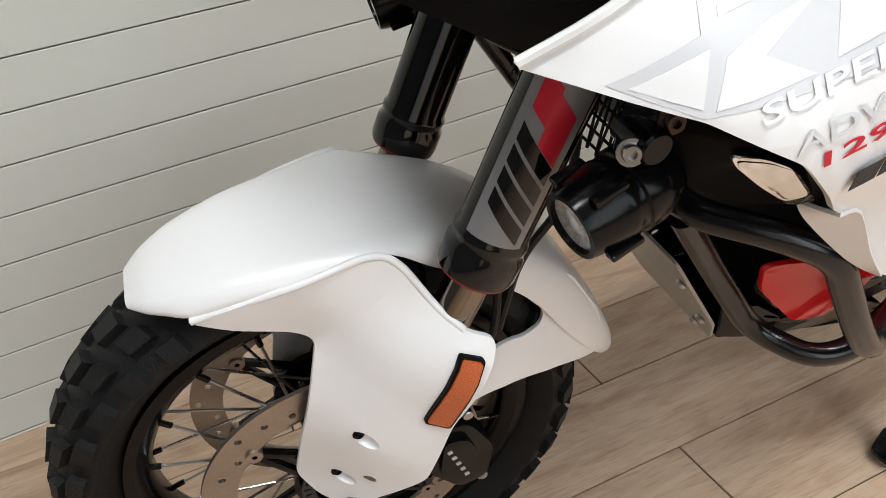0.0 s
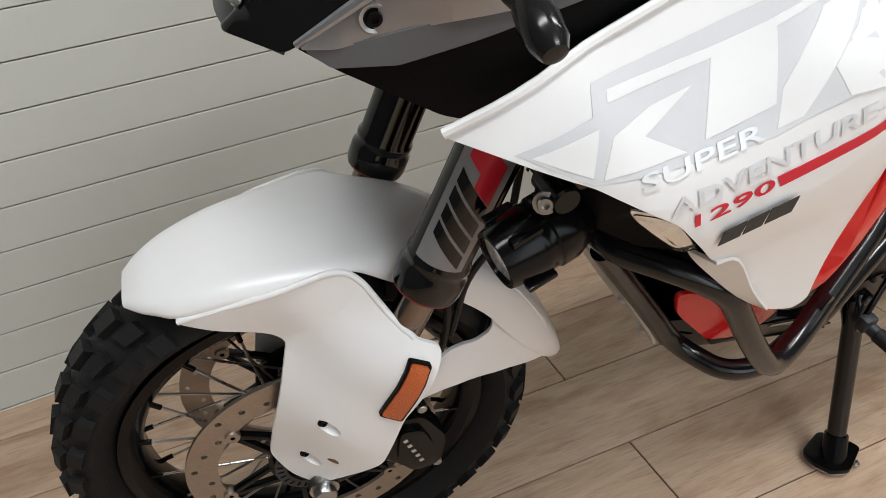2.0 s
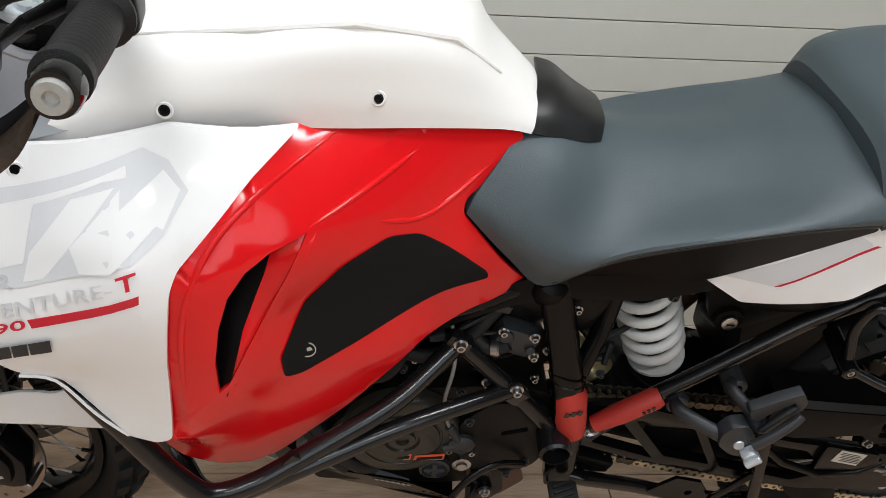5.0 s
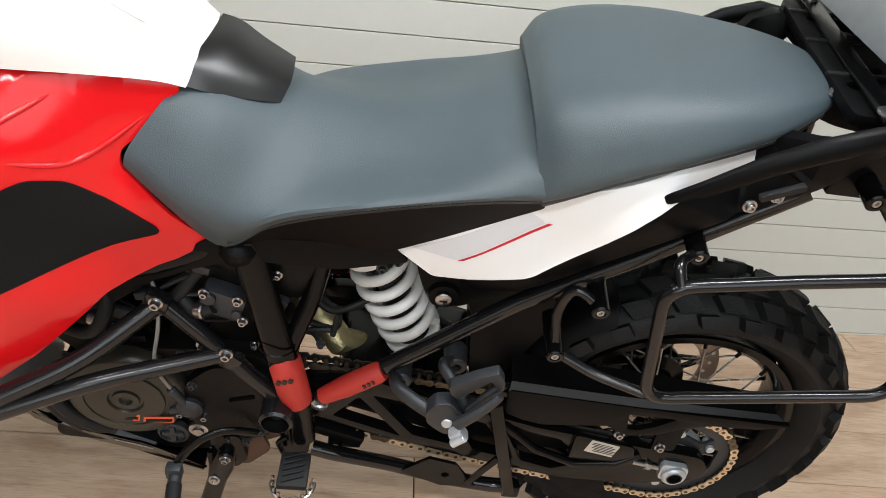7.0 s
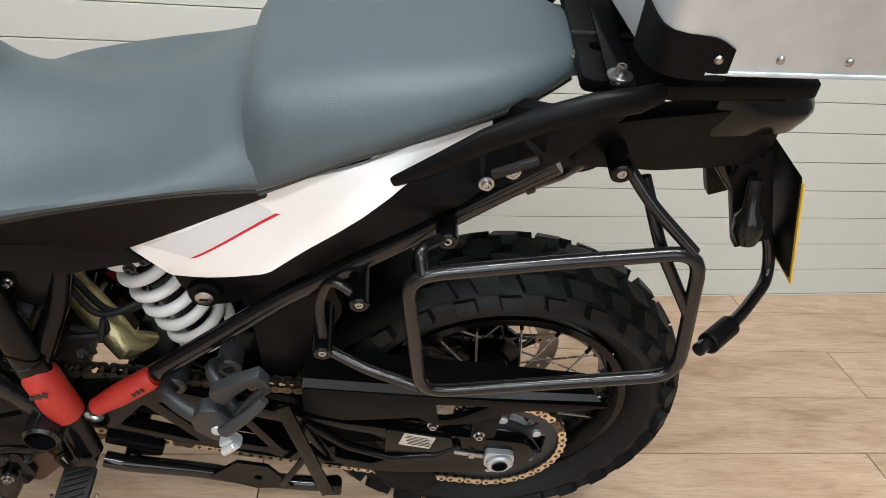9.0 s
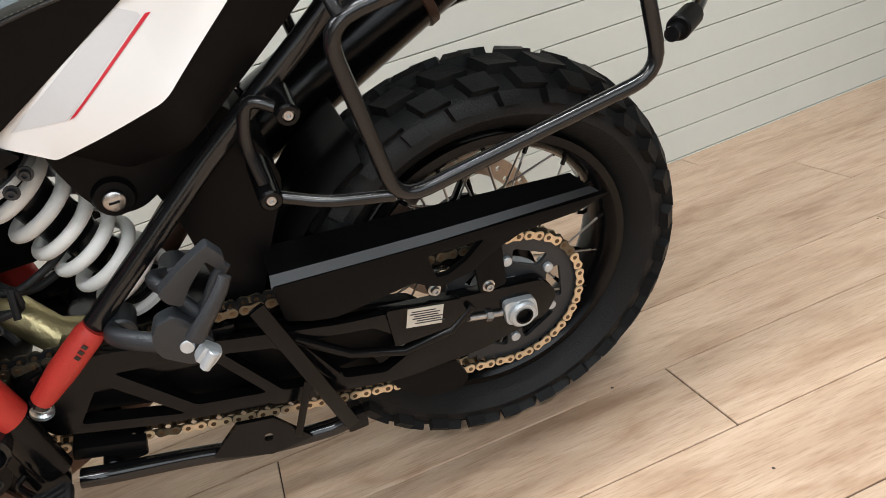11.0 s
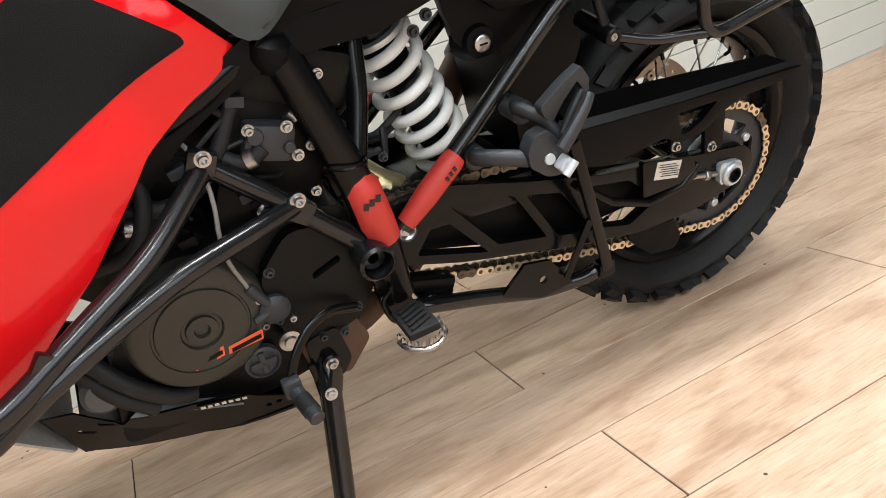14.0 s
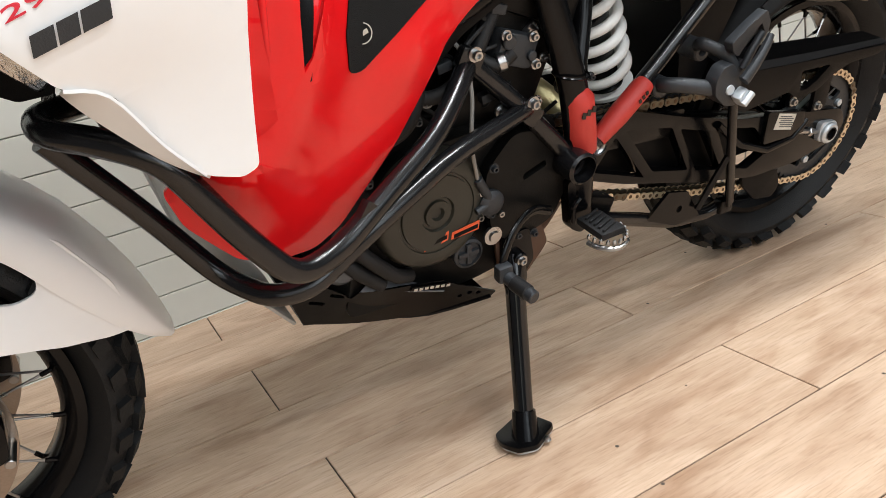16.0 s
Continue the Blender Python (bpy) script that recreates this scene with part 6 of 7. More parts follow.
# -- frame, swing arm, shock, chain --
for s in (-1, 1):
    def M(pts):
        return [(x, -s * y, z) for x, y, z in pts]
    fr = P("frame", merge(tube(M(((0.118, -0.108, 0.745), (0.130, -0.115, 0.700), (0.164, -0.138, 0.565), (0.184, -0.138, 0.455), (0.190, -0.135, 0.365))), 0.0225, 0.02, 18, flat=0.75)), PAINTB, None, "black tubular steel frame")
    P("frame_cap", lathe([(0.0, 0.014), (0.016, 0.012), (0.025, 0.004), (0.027, -0.012), (0.02, -0.03)], M(((0.116, -0.112, 0.735),))[0], (0.25, s * 0.3, 1), 20), BLACKP, fr)
    P("frame_tube", tube(M(((0.222, -0.075, 0.72), (0.205, -0.10, 0.64), (0.170, -0.135, 0.555))), 0.0135, 0.02, 14), PAINTB, fr)
    P("frame_tube", tube(M(((0.118, -0.100, 0.74), (0.0, -0.12, 0.69), (-0.16, -0.13, 0.66), (-0.33, -0.08, 0.86))), 0.015, 0.05, 14), PAINTB, fr)
    P("frame_cover", plate(smooth_outline([(0.095, 0.752), (0.02, 0.715), (-0.05, 0.675), (-0.085, 0.62), (-0.065, 0.612), (0.0, 0.665), (0.06, 0.695), (0.12, 0.715), (0.24, 0.712), (0.33, 0.735), (0.30, 0.76)], 0.008), -0.122 if s == 1 else 0.106, -0.106 if s == 1 else 0.122, bevel=0.003), BLACKP, fr)
    P("sub_frame", tube(M(((0.216, -0.128, 0.458), (0.33, -0.122, 0.549), (0.483, -0.108, 0.668), (0.62, -0.115, 0.77), (0.78, -0.125, 0.90))), 0.0125, 0.02, 14), BARB, fr)
    P("heel_sleeve", sweep([Vector(p) for p in M(((0.166, -0.139, 0.558), (0.171, -0.140, 0.545), (0.180, -0.139, 0.492), (0.186, -0.137, 0.462)))], [0.0165, 0.0235, 0.0240, 0.0225], 18), GUARDR, fr, "red rubber heel guard sleeve")
    P("frame_sleeve", sweep([Vector(p) for p in M(((0.222, -0.130, 0.464), (0.256, -0.131, 0.492), (0.300, -0.130, 0.526), (0.308, -0.129, 0.531)))], [0.013, 0.0165, 0.0165, 0.014], 16), GUARDR, fr, "red rubber frame sleeve")
    P("pivot_boss", merge(rod(M(((0.160, -0.178, 0.452),))[0], M(((0.160, -0.06, 0.452),))[0], 0.0245, 28, hole=0.020), rod(M(((0.160, -0.158, 0.452),))[0], M(((0.160, -0.06, 0.452),))[0], 0.0185, 24, hole=0.008)), BARB, fr)
    P("frame_bolt", lathe([(0, 0.003), (0.005, 0.003), (0.005, 0.006), (0.009, 0.006), (0.010, 0.004), (0.013, 0.002), (0.013, -0.002)], M(((0.219, -0.139, 0.456),))[0], (0, -s, 0), 20), STEEL, fr)
    P("foot_bracket", plate(smooth_outline([(0.155, 0.42), (0.195, 0.42), (0.205, 0.35), (0.19, 0.32), (0.165, 0.335)], 0.01), -0.148 if s == 1 else 0.128, -0.128 if s == 1 else 0.148, bevel=0.003), PAINTB, fr)
    P("frame_weld", lathe([(0.0255, -0.002), (0.027, 0), (0.0255, 0.002)], M(((0.160, -0.137, 0.582),))[0], (0.1, 0, 1), 18), PAINTB, fr)

# side plate with the seat lock
P("lock_plate", plate(smooth_outline([(0.335, 0.735), (0.46, 0.735), (0.50, 0.69), (0.455, 0.655), (0.402, 0.628), (0.370, 0.630), (0.352, 0.66), (0.340, 0.70)], 0.012), -0.088, -0.076, bevel=0.003), BLACKP, None, "black side plate with a seat lock")
P("seat_lock", lathe([(0, 0.005), (0.0095, 0.005), (0.0115, 0.0035), (0.0115, 0.0)], (0.381, -0.098, 0.652), (0, -1, 0), 24), STEEL)
P("lock_slot", box((0.011, 0.002, 0.002), Matrix.Translation((0.381, -0.1035, 0.652)), 0), BLACKP)
P("lock_boss", lathe([(0.0115, 0.0), (0.020, -0.001), (0.025, -0.012), (0.030, -0.03)], (0.381, -0.096, 0.652), (0, -1, 0), 24), BLACKP)
for bx, bz in ((0.315, 0.705), (0.295, 0.69), (0.465, 0.705)):
    P("frame_bolt", bolt((bx, -0.09, bz), (0, -1, 0), 0.0055, 0.005), GUNMETAL)
P("inner_guard", plate(smooth_outline([(0.40, 0.71), (0.52, 0.71), (0.555, 0.60), (0.515, 0.52), (0.475, 0.43), (0.44, 0.46), (0.43, 0.58)], 0.02), -0.07, 0.09, bevel=0.01), BLACKP, None, "black inner mudguard ahead of the rear tyre")

hug = [[(RX + 0.337 * math.cos(radians(q)), RY + y, RZ + 0.337 * math.sin(radians(q)) - 1.2 * max(0.0, abs(y) - 0.06)) for y in (-0.085, -0.06, 0.0, 0.06, 0.085)] for q in (118, 130, 142, 154, 166, 176)]
P("rear_hugger", patch(hug, 3, 3, 0.004), BLACKP, None, "black inner mudguard over the rear tyre")
# black filler block, added to darken the gap where bright wall showed through
P("electronics_box", box((0.15, 0.03, 0.22), Matrix.Translation((0.165, 0.085, 0.63)), 0.01), BLACKP)

# rear shock
S0, S1 = Vector((0.262, -0.010, 0.706)), Vector((0.350, 0.004, 0.474))
sd = (S1 - S0).normalized()
shock = P("rear_shock", merge(lathe([(0.012, -0.02), (0.030, 0.0), (0.034, 0.004), (0.034, 0.03), (0.028, 0.034), (0.028, 0.13), (0.025, 0.135), (0.025, 0.235), (0.03, 0.24), (0.03, 0.252), (0.012, 0.27)], S0, sd, 28)), PAINTB, None, "rear shock absorber with a white coil spring")
u = sd.cross(Vector((0, 1, 0))).normalized()
v = sd.cross(u)
coil = []
for k in range(0, 6 * 28 + 1):
    q = 2 * math.pi * k / 28
    r = 0.043 - 0.004 * abs(k / 168 - 0.5)
    coil.append(S0 + sd * (0.040 + 0.195 * k / 168) + (u * math.cos(q) + v * math.sin(q)) * r)
P("coil_spring", sweep(coil, 0.0085, 10), SPRINGW, shock, "white coil spring")
P("spring_collar", lathe([(0.03, 0), (0.044, 0), (0.045, 0.004), (0.044, 0.008), (0.03, 0.008)], S0 + sd * 0.026, sd, 32, closed=True), ALU, shock)
P("spring_seat", lathe([(0.02, 0), (0.046, 0), (0.046, 0.006), (0.02, 0.010)], S0 + sd * 0.243, sd, 32, closed=True), SPRINGW, shock)
P("preload_knob", rod((0.20, 0.06, 0.66), (0.20, 0.02, 0.66), 0.016, 16), ORANGE)

# swing arm: a cast lattice
arm_out = smooth_outline([(0.185, 0.475), (0.225, 0.485), (0.30, 0.482), (0.42, 0.440), (0.56, 0.398), (0.72, 0.368), (0.845, 0.345), (0.865, 0.312), (0.845, 0.280), (0.74, 0.262), (0.62, 0.266), (0.48, 0.300), (0.30, 0.354), (0.20, 0.394)], 0.015)
arm_holes = [smooth_outline(h, 0.006) for h in ([(0.235, 0.395), (0.275, 0.445), (0.345, 0.352)], [(0.295, 0.450), (0.395, 0.428), (0.445, 0.335), (0.362, 0.358)], [(0.415, 0.420), (0.475, 0.400), (0.53, 0.310), (0.465, 0.328)], [(0.505, 0.395), (0.60, 0.372), (0.655, 0.315), (0.60, 0.290), (0.545, 0.308)])]
for y0, y1 in ((-0.112, -0.092), (0.085, 0.105)):
    arm = P("swing_arm", plate(arm_out, y0, y1, holes=arm_holes, bevel=0.0025), PAINTB, None, "black cast swing arm with a rib lattice")
    P("arm_web", plate(smooth_outline([(0.20, 0.46), (0.40, 0.44), (0.66, 0.37), (0.72, 0.30), (0.48, 0.30), (0.22, 0.39)], 0.01), y0 + 0.034 if y0 < 0 else y0, y1 + 0.030 if y0 < 0 else y1 - 0.012, bevel=0.0), BLACKP, arm)
P("arm_rib", sweep([Vector(p) for p in ((0.50, -0.114, 0.405), (0.56, -0.118, 0.352), (0.63, -0.120, 0.322), (0.70, -0.118, 0.325), (0.735, -0.116, 0.352))], 0.007, 10), PAINTB)
P("arm_cross", beam((0.24, 0.0, 0.44), (0.44, 0.0, 0.42), 0.19, 0.05, 0.01), PAINTB)
P("warning_sticker", box((0.050, 0.0008, 0.030), Matrix.Translation((0.668, -0.1215, 0.368)) @ Matrix.Rotation(radians(15), 4, "Y"), 0), PLATEW, None, "pale printed sticker")
for k in range(6):
    P("sticker_mark", box((0.042 if k % 2 else 0.034, 0.0006, 0.0016), Matrix.Translation((0.668 + 0.001 * k, -0.1220, 0.378 - 0.0042 * k)) @ Matrix.Rotation(radians(15), 4, "Y"), 0), GUNMETAL)
P("sticker_back", plate(smooth_outline([(0.62, 0.398), (0.72, 0.374), (0.73, 0.33), (0.62, 0.335)], 0.006), -0.121, -0.110, bevel=0.001), PAINTB)
# axle, adjuster and sprocket
P("axle_block", merge(plate(smooth_outline([(0.779, 0.336), (0.826, 0.328), (0.828, 0.290), (0.779, 0.295)], 0.010), -0.122, -0.108, bevel=0.002), rod((0.803, -0.130, 0.310), (0.803, -0.10, 0.310), 0.021, 24, hole=0.011)), ALU, None, "bare aluminium axle block")
P("axle_bore", lathe([(0, -0.006), (0.0095, -0.006), (0.0105, 0.0005), (0.013, 0.001)], (0.803, -0.1305, 0.310), (0, -1, 0), 20), BLACKP)
P("adjuster_bolt", rod((0.725, -0.114, 0.330), (0.777, -0.114, 0.316), 0.005, 12), STEEL)
P("adjuster_nut", rod((0.752, -0.114, 0.3225), (0.762, -0.114, 0.3198), 0.009, 6), STEEL)
P("axle_tube", rod((0.803, -0.108, 0.310), (0.803, 0.12, 0.310), 0.014, 16), PAINTB)
teeth = []
for i in range(42):
    for r, f in ((0.1035, 0.0), (0.111, 0.3), (0.111, 0.6), (0.1035, 0.9)):
        q = 2 * math.pi * (i + f) / 42
        teeth.append((SX + r * math.cos(q), SZ + r * math.sin(q)))
sp_holes = [smooth_outline([(SX + r * math.cos(q + f), SZ + r * math.sin(q + f)) for r, f in ((0.062, -0.36), (0.086, -0.36), (0.086, 0.36), (0.062, 0.36))], 0.008) for q in [2 * math.pi * i / 6 for i in range(6)]]
P("rear_sprocket", plate(teeth, -0.0885, -0.0825, holes=sp_holes + [ring2d(SX, SZ, 0.04, 24)]), GUNMETAL, rw_, "grey steel rear sprocket", smooth=False)
P("sprocket_carrier", lathe([(0.03, -0.06), (0.055, -0.06), (0.060, -0.07), (0.058, -0.080), (0.040, -0.081), (0.036, -0.092), (0.018, -0.092)], (SX, 0, SZ), (0, 1, 0), 36), ALU, rw_)
for i in range(6):
    q = 2 * math.pi * i / 6 + 0.5
    P("sprocket_bolt", rod((SX + 0.070 * math.cos(q), -0.095, SZ + 0.070 * math.sin(q)), (SX + 0.070 * math.cos(q), -0.07, SZ + 0.070 * math.sin(q)), 0.0075, 12), ALU, rw_)

# chain: one link mesh, laid round both sprockets
C0, R0, C1, R1 = Vector((0.135, 0, 0.437)), 0.058, Vector((SX, 0, SZ)), 0.1083
dv = C1 - C0
ln = dv.length
base, off = math.atan2(dv.z, dv.x), math.asin((R1 - R0) / ln)
path = []
ta, tb = base + math.pi / 2 + off, base - math.pi / 2 - off
for i in range(41):
    q = ta + (tb + 2 * math.pi - ta) * i / 40
    path.append(C0 + Vector((math.cos(q), 0, math.sin(q))) * R0)
low0, low1 = path[-1], C1 + Vector((math.cos(tb), 0, math.sin(tb))) * R1
for i in range(1, 24):
    f = i / 24
    path.append(low0.lerp(low1, f) - Vector((0, 0, 0.055 * f * (1 - f))))
for i in range(61):
    q = tb + (ta - tb) * i / 60
    path.append(C1 + Vector((math.cos(q), 0, math.sin(q))) * R1)
path.append(path[0])
total = sum((b - a).length for a, b in zip(path, path[1:]))
NL = 2 * round(total / 0.0159 / 2)


def along(s):
    s = s % total
    for a, b in zip(path, path[1:]):
        d = (b - a).length
        if s <= d:
            return a.lerp(b, s / d)
        s -= d
    return path[0]


def link_mesh(wide, mat, high=0.0074):
    h = []
    for cx, s in ((-0.008, -1), (0.008, 1)):
        for k in range(7):
            q = radians(-75 + 25 * k)
            h.append((cx + s * high * math.cos(q), s * high * math.sin(q)))
        h.append((0.0, s * high * 0.64))
    bms = [plate(h, y - 0.001, y + 0.001) for y in (-wide, wide)] + [rod((cx, -wide - 0.002, 0), (cx, wide + 0.002, 0), 0.0034, 8) for cx in (-0.008, 0.008)]
    me = bpy.data.meshes.new("link")
    b = merge(*bms)
    bmesh.ops.recalc_face_normals(b, faces=b.faces)
    for f in b.faces:
        c = f.calc_center_median()
        if abs(c.y) > wide + 0.0011 or abs(c.y) < wide - 0.0011:
            f.material_index = 1
    b.to_mesh(me)
    b.free()
    me.materials.append(mat)
    me.materials.append(PIN)
    return me


outer, inner = link_mesh(0.0095, GOLD), link_mesh(0.0066, CHAINB, 0.0066)
dull_outer, dark = link_mesh(0.0095, CHAINB), link_mesh(0.0066, SOFT, 0.0066)
chain = P("drive_chain", rod((C0.x, -0.094, C0.z), (C0.x, -0.080, C0.z), 0.05, 24), GUNMETAL, None, "gold drive chain over its front sprocket")
for i in range(NL):
    a, b = along(total * i / NL), along(total * (i + 1) / NL)
    c = (a + b) / 2
    # links of the upper run take the darker meshes
    upper_run = c.x < 0.80 and c.z > 0.437 - 0.18 * (c.x - 0.135)
    o = new("link", ((dull_outer if upper_run else outer) if i % 2 else (dark if upper_run else inner)) if i % 23 else dull_outer)
    o.parent = chain
    o.matrix_basis = Matrix.Translation((c.x, -0.0855, c.z)) @ Matrix.Rotation(-math.atan2((b - a).z, (b - a).x), 4, "Y")

# chain guard with its bevelled upper edge
cg = P("chain_guard", plate(smooth_outline([(0.497, 0.492), (0.70, 0.472), (0.952, 0.452), (0.900, 0.440), (0.825, 0.441), (0.785, 0.430), (0.745, 0.408), (0.700, 0.403), (0.682, 0.411), (0.665, 0.424), (0.62, 0.420), (0.56, 0.416), (0.53, 0.424), (0.500, 0.438)], 0.006), -0.118, -0.108, holes=[smooth_outline([(0.690, 0.456), (0.768, 0.451), (0.738, 0.428), (0.712, 0.417), (0.695, 0.419)], 0.004)], bevel=0.002), BLACKP, None, "black plastic chain guard with a bevelled edge")
for tab in ([(0.680, 0.412), (0.712, 0.410), (0.704, 0.388), (0.682, 0.386)], [(0.750, 0.412), (0.792, 0.432), (0.790, 0.362), (0.752, 0.358)]):
    P("guard_tab", plate(smooth_outline(tab, 0.006), -0.112, -0.104, bevel=0.0015), BLACKP, cg)
P("guard_bevel", patch([[(0.497, -0.1175, 0.489), (0.500, -0.108, 0.503)], [(0.70, -0.1175, 0.469), (0.70, -0.108, 0.483)], [(0.945, -0.1125, 0.449), (0.93, -0.102, 0.461)]], 4, 2, 0.003), SATINB, cg)
P("guard_top", patch([[(0.500, -0.1075, 0.503), (0.500, -0.060, 0.514)], [(0.70, -0.1075, 0.483), (0.70, -0.062, 0.492)], [(0.93, -0.1015, 0.461), (0.92, -0.066, 0.467)]], 4, 2, 0.004), BLACKP, cg)
for bx, bz in ((0.764, 0.371), (0.690, 0.398)):
    P("guard_bolt", bolt((bx, -0.114, bz), (0, -1, 0), 0.006, 0.006), STEEL, cg)
P("lower_guard", plate(smooth_outline([(0.60, 0.268), (0.70, 0.255), (0.715, 0.215), (0.70, 0.195), (0.65, 0.205), (0.61, 0.245)], 0.008), -0.105, -0.097, bevel=0.002), BLACKP)
P("chain_guide", merge(beam((0.205, -0.095, 0.352), (0.285, -0.095, 0.322), 0.03, 0.020, 0.005), box((0.04, 0.028, 0.024), Matrix.Translation((0.262, -0.095, 0.318)), 0.005)), BLACKP)

# small dark marks on the red sleeves
for k in range(3):
    P("sleeve_mark", box((0.0065, 0.0012, 0.009), Matrix.Translation((0.165 + 0.0085 * k, -0.1640, 0.528 + 0.003 * k)) @ Matrix.Rotation(radians(14), 4, "Y"), 0), GLOSSB)
    P("sleeve_mark", box((0.0045, 0.0012, 0.006), Matrix.Translation((0.283 + 0.006 * k, -0.1478, 0.514 + 0.005 * k)) @ Matrix.Rotation(radians(-25), 4, "Y"), 0), GLOSSB)
# passenger foot rest on its cast bracket
pb = P("passenger_bracket", plate(smooth_outline([(0.37, 0.541), (0.381, 0.559), (0.401, 0.562), (0.419, 0.539), (0.427, 0.516), (0.418, 0.493), (0.395, 0.498), (0.372, 0.519)], 0.006), -0.206, -0.184, bevel=0.005), GUNMETAL, None, "grey cast passenger footrest bracket")
P("bracket_fin", plate(smooth_outline([(0.395, 0.591), (0.429, 0.613), (0.457, 0.627), (0.468, 0.608), (0.466, 0.59), (0.459, 0.595), (0.45, 0.61), (0.427, 0.588), (0.412, 0.568), (0.4, 0.577)], 0.004), -0.202, -0.186, bevel=0.004), GUNMETAL, pb)
for pts, r in (([(0.408, -0.125, 0.56), (0.389, -0.152, 0.579), (0.409, -0.18, 0.566), (0.425, -0.192, 0.542), (0.435, -0.195, 0.556)], 0.0095), ([(0.333, -0.126, 0.52), (0.327, -0.152, 0.53), (0.348, -0.175, 0.531), (0.378, -0.192, 0.525)], 0.0115), ([(0.466, -0.196, 0.597), (0.448, -0.198, 0.578), (0.427, -0.2, 0.546)], 0.007)):
    P("bracket_arm", sweep(dense([Vector(p) for p in pts], 5), r, 12, flat=0.8), GUNMETAL, pb)
for x, z in ((0.408, 0.560), (0.333, 0.520)):
    P("bracket_boss", rod((x, -0.140, z), (x, -0.10, z), 0.0165, 22, hole=0.008), GUNMETAL, pb)
P("passenger_peg", sweep(dense([Vector(p) for p in [(0.463, -0.21, 0.592), (0.452, -0.214, 0.578), (0.43, -0.218, 0.556), (0.412, -0.218, 0.537)]], 4), [0.007 + 0.004 * k / 12 for k in range(13)], 12, flat=0.75), GUNMETAL, pb, "grey folded passenger footrest")
P("peg_hinge", merge(box((0.022, 0.018, 0.022), Matrix.Translation((0.417, -0.215, 0.511)) @ Matrix.Rotation(radians(-40), 4, "Y"), 0.005), rod((0.409, -0.226, 0.503), (0.425, -0.226, 0.519), 0.006, 12)), ALU, pb)
P("peg_pin", lathe([(0, 0.003), (0.007, 0.003), (0.008, 0)], (0.4, -0.206, 0.522), (-0.1, -1, 0.1), 16), ALU, pb)
# rider's footrest with its toothed rim
fp = P("rider_peg", plate(smooth_outline([(0.160, -0.235), (0.215, -0.235), (0.222, -0.16), (0.153, -0.16)], 0.018), -0.008, 0.008, bevel=0.003), PAINTB, None, "black rider footrest with a toothed steel rim")
fp.matrix_basis = Matrix.Translation((0, 0, 0.345)) @ Matrix.Rotation(radians(90), 4, "X") @ Matrix.Diagonal((1, 1, 1, 1))
P("peg_rubber", merge(box((0.045, 0.060, 0.012), Matrix.Translation((0.187, -0.190, 0.357)), 0.004), *[box((0.034, 0.004, 0.006), Matrix.Translation((0.187, -0.168 - 0.010 * k, 0.364)) @ Matrix.Rotation(radians(20), 4, "Z"), 0.001) for k in range(5)]), SOFT, fp).matrix_basis = fp.matrix_basis.inverted()
for k in range(11):
    q = math.pi * k / 10
    o = P("peg_tooth", lathe([(0.0034, 0), (0.0028, 0.005), (0, 0.008)], (0.187 + 0.030 * math.cos(q), -0.200 - 0.034 * math.sin(q), 0.350), (0, 0, 1), 6), STEEL, fp)
    o.matrix_basis = fp.matrix_basis.inverted()
P("peg_rim", sweep([Vector((0.187 + 0.031 * math.cos(math.pi * k / 16), -0.200 - 0.036 * math.sin(math.pi * k / 16), 0.343)) for k in range(17)], 0.004, 8), STEEL)
P("peg_spring", tube([(0.165, -0.155, 0.35), (0.158, -0.160, 0.385), (0.172, -0.156, 0.392)], 0.004, 0.01, 8), PAINTB)
# gear lever
gl = P("gear_lever", sweep(rounded([(0.125, -0.145, 0.382), (0.085, -0.158, 0.405), (0.045, -0.172, 0.395), (0.018, -0.185, 0.365), (0.008, -0.19, 0.335)], 0.03), 0.0075, 12, flat=0.6), PAINTB, None, "grey gear lever with a rubber-tipped toe piece")
P("toe_piece", merge(box((0.024, 0.018, 0.026), Matrix.Translation((0.010, -0.195, 0.345)), 0.005), rod((0.012, -0.20, 0.340), (0.020, -0.255, 0.334), 0.010, 18)), GUNMETAL, gl)
P("toe_rubber", rod((0.014, -0.213, 0.338), (0.0185, -0.243, 0.3355), 0.0115, 18), SOFT, gl)
# side stand
st0, st1 = Vector((0.072, -0.128, 0.315)), Vector((0.004, -0.262, 0.082))
sdv = (st1 - st0).normalized()
stand = P("side_stand", sweep([st0, st0.lerp(st1, 0.12), st0.lerp(st1, 0.2), st0.lerp(st1, 0.9), st1], [0.018, 0.020, 0.0155, 0.0145, 0.0145], 18), GLOSSB, None, "black side stand with a widened foot")
P("stand_pivot", merge(plate(smooth_outline([(0.05, 0.355), (0.095, 0.36), (0.105, 0.30), (0.085, 0.275), (0.05, 0.29)], 0.01), -0.138, -0.105, bevel=0.003), rod((0.073, -0.150, 0.315), (0.073, -0.10, 0.315), 0.012, 16)), PAINTB, stand)
P("stand_bolt", bolt((0.073, -0.152, 0.315), (0, -1, 0), 0.006, 0.005), STEEL, stand)
P("stand_spring", tube([(0.048, -0.140, 0.32), (0.052, -0.150, 0.27), (0.040, -0.185, 0.20)], 0.0055, 0.02, 10), PAINTB, stand)
P("stand_pin", bolt(st0.lerp(st1, 0.16) + Vector((-0.004, -0.019, 0.004)), (0, -1, 0.3), 0.006, 0.004), STEEL, stand)
inv = LEAN.inverted()
foot_w = LEAN @ st1
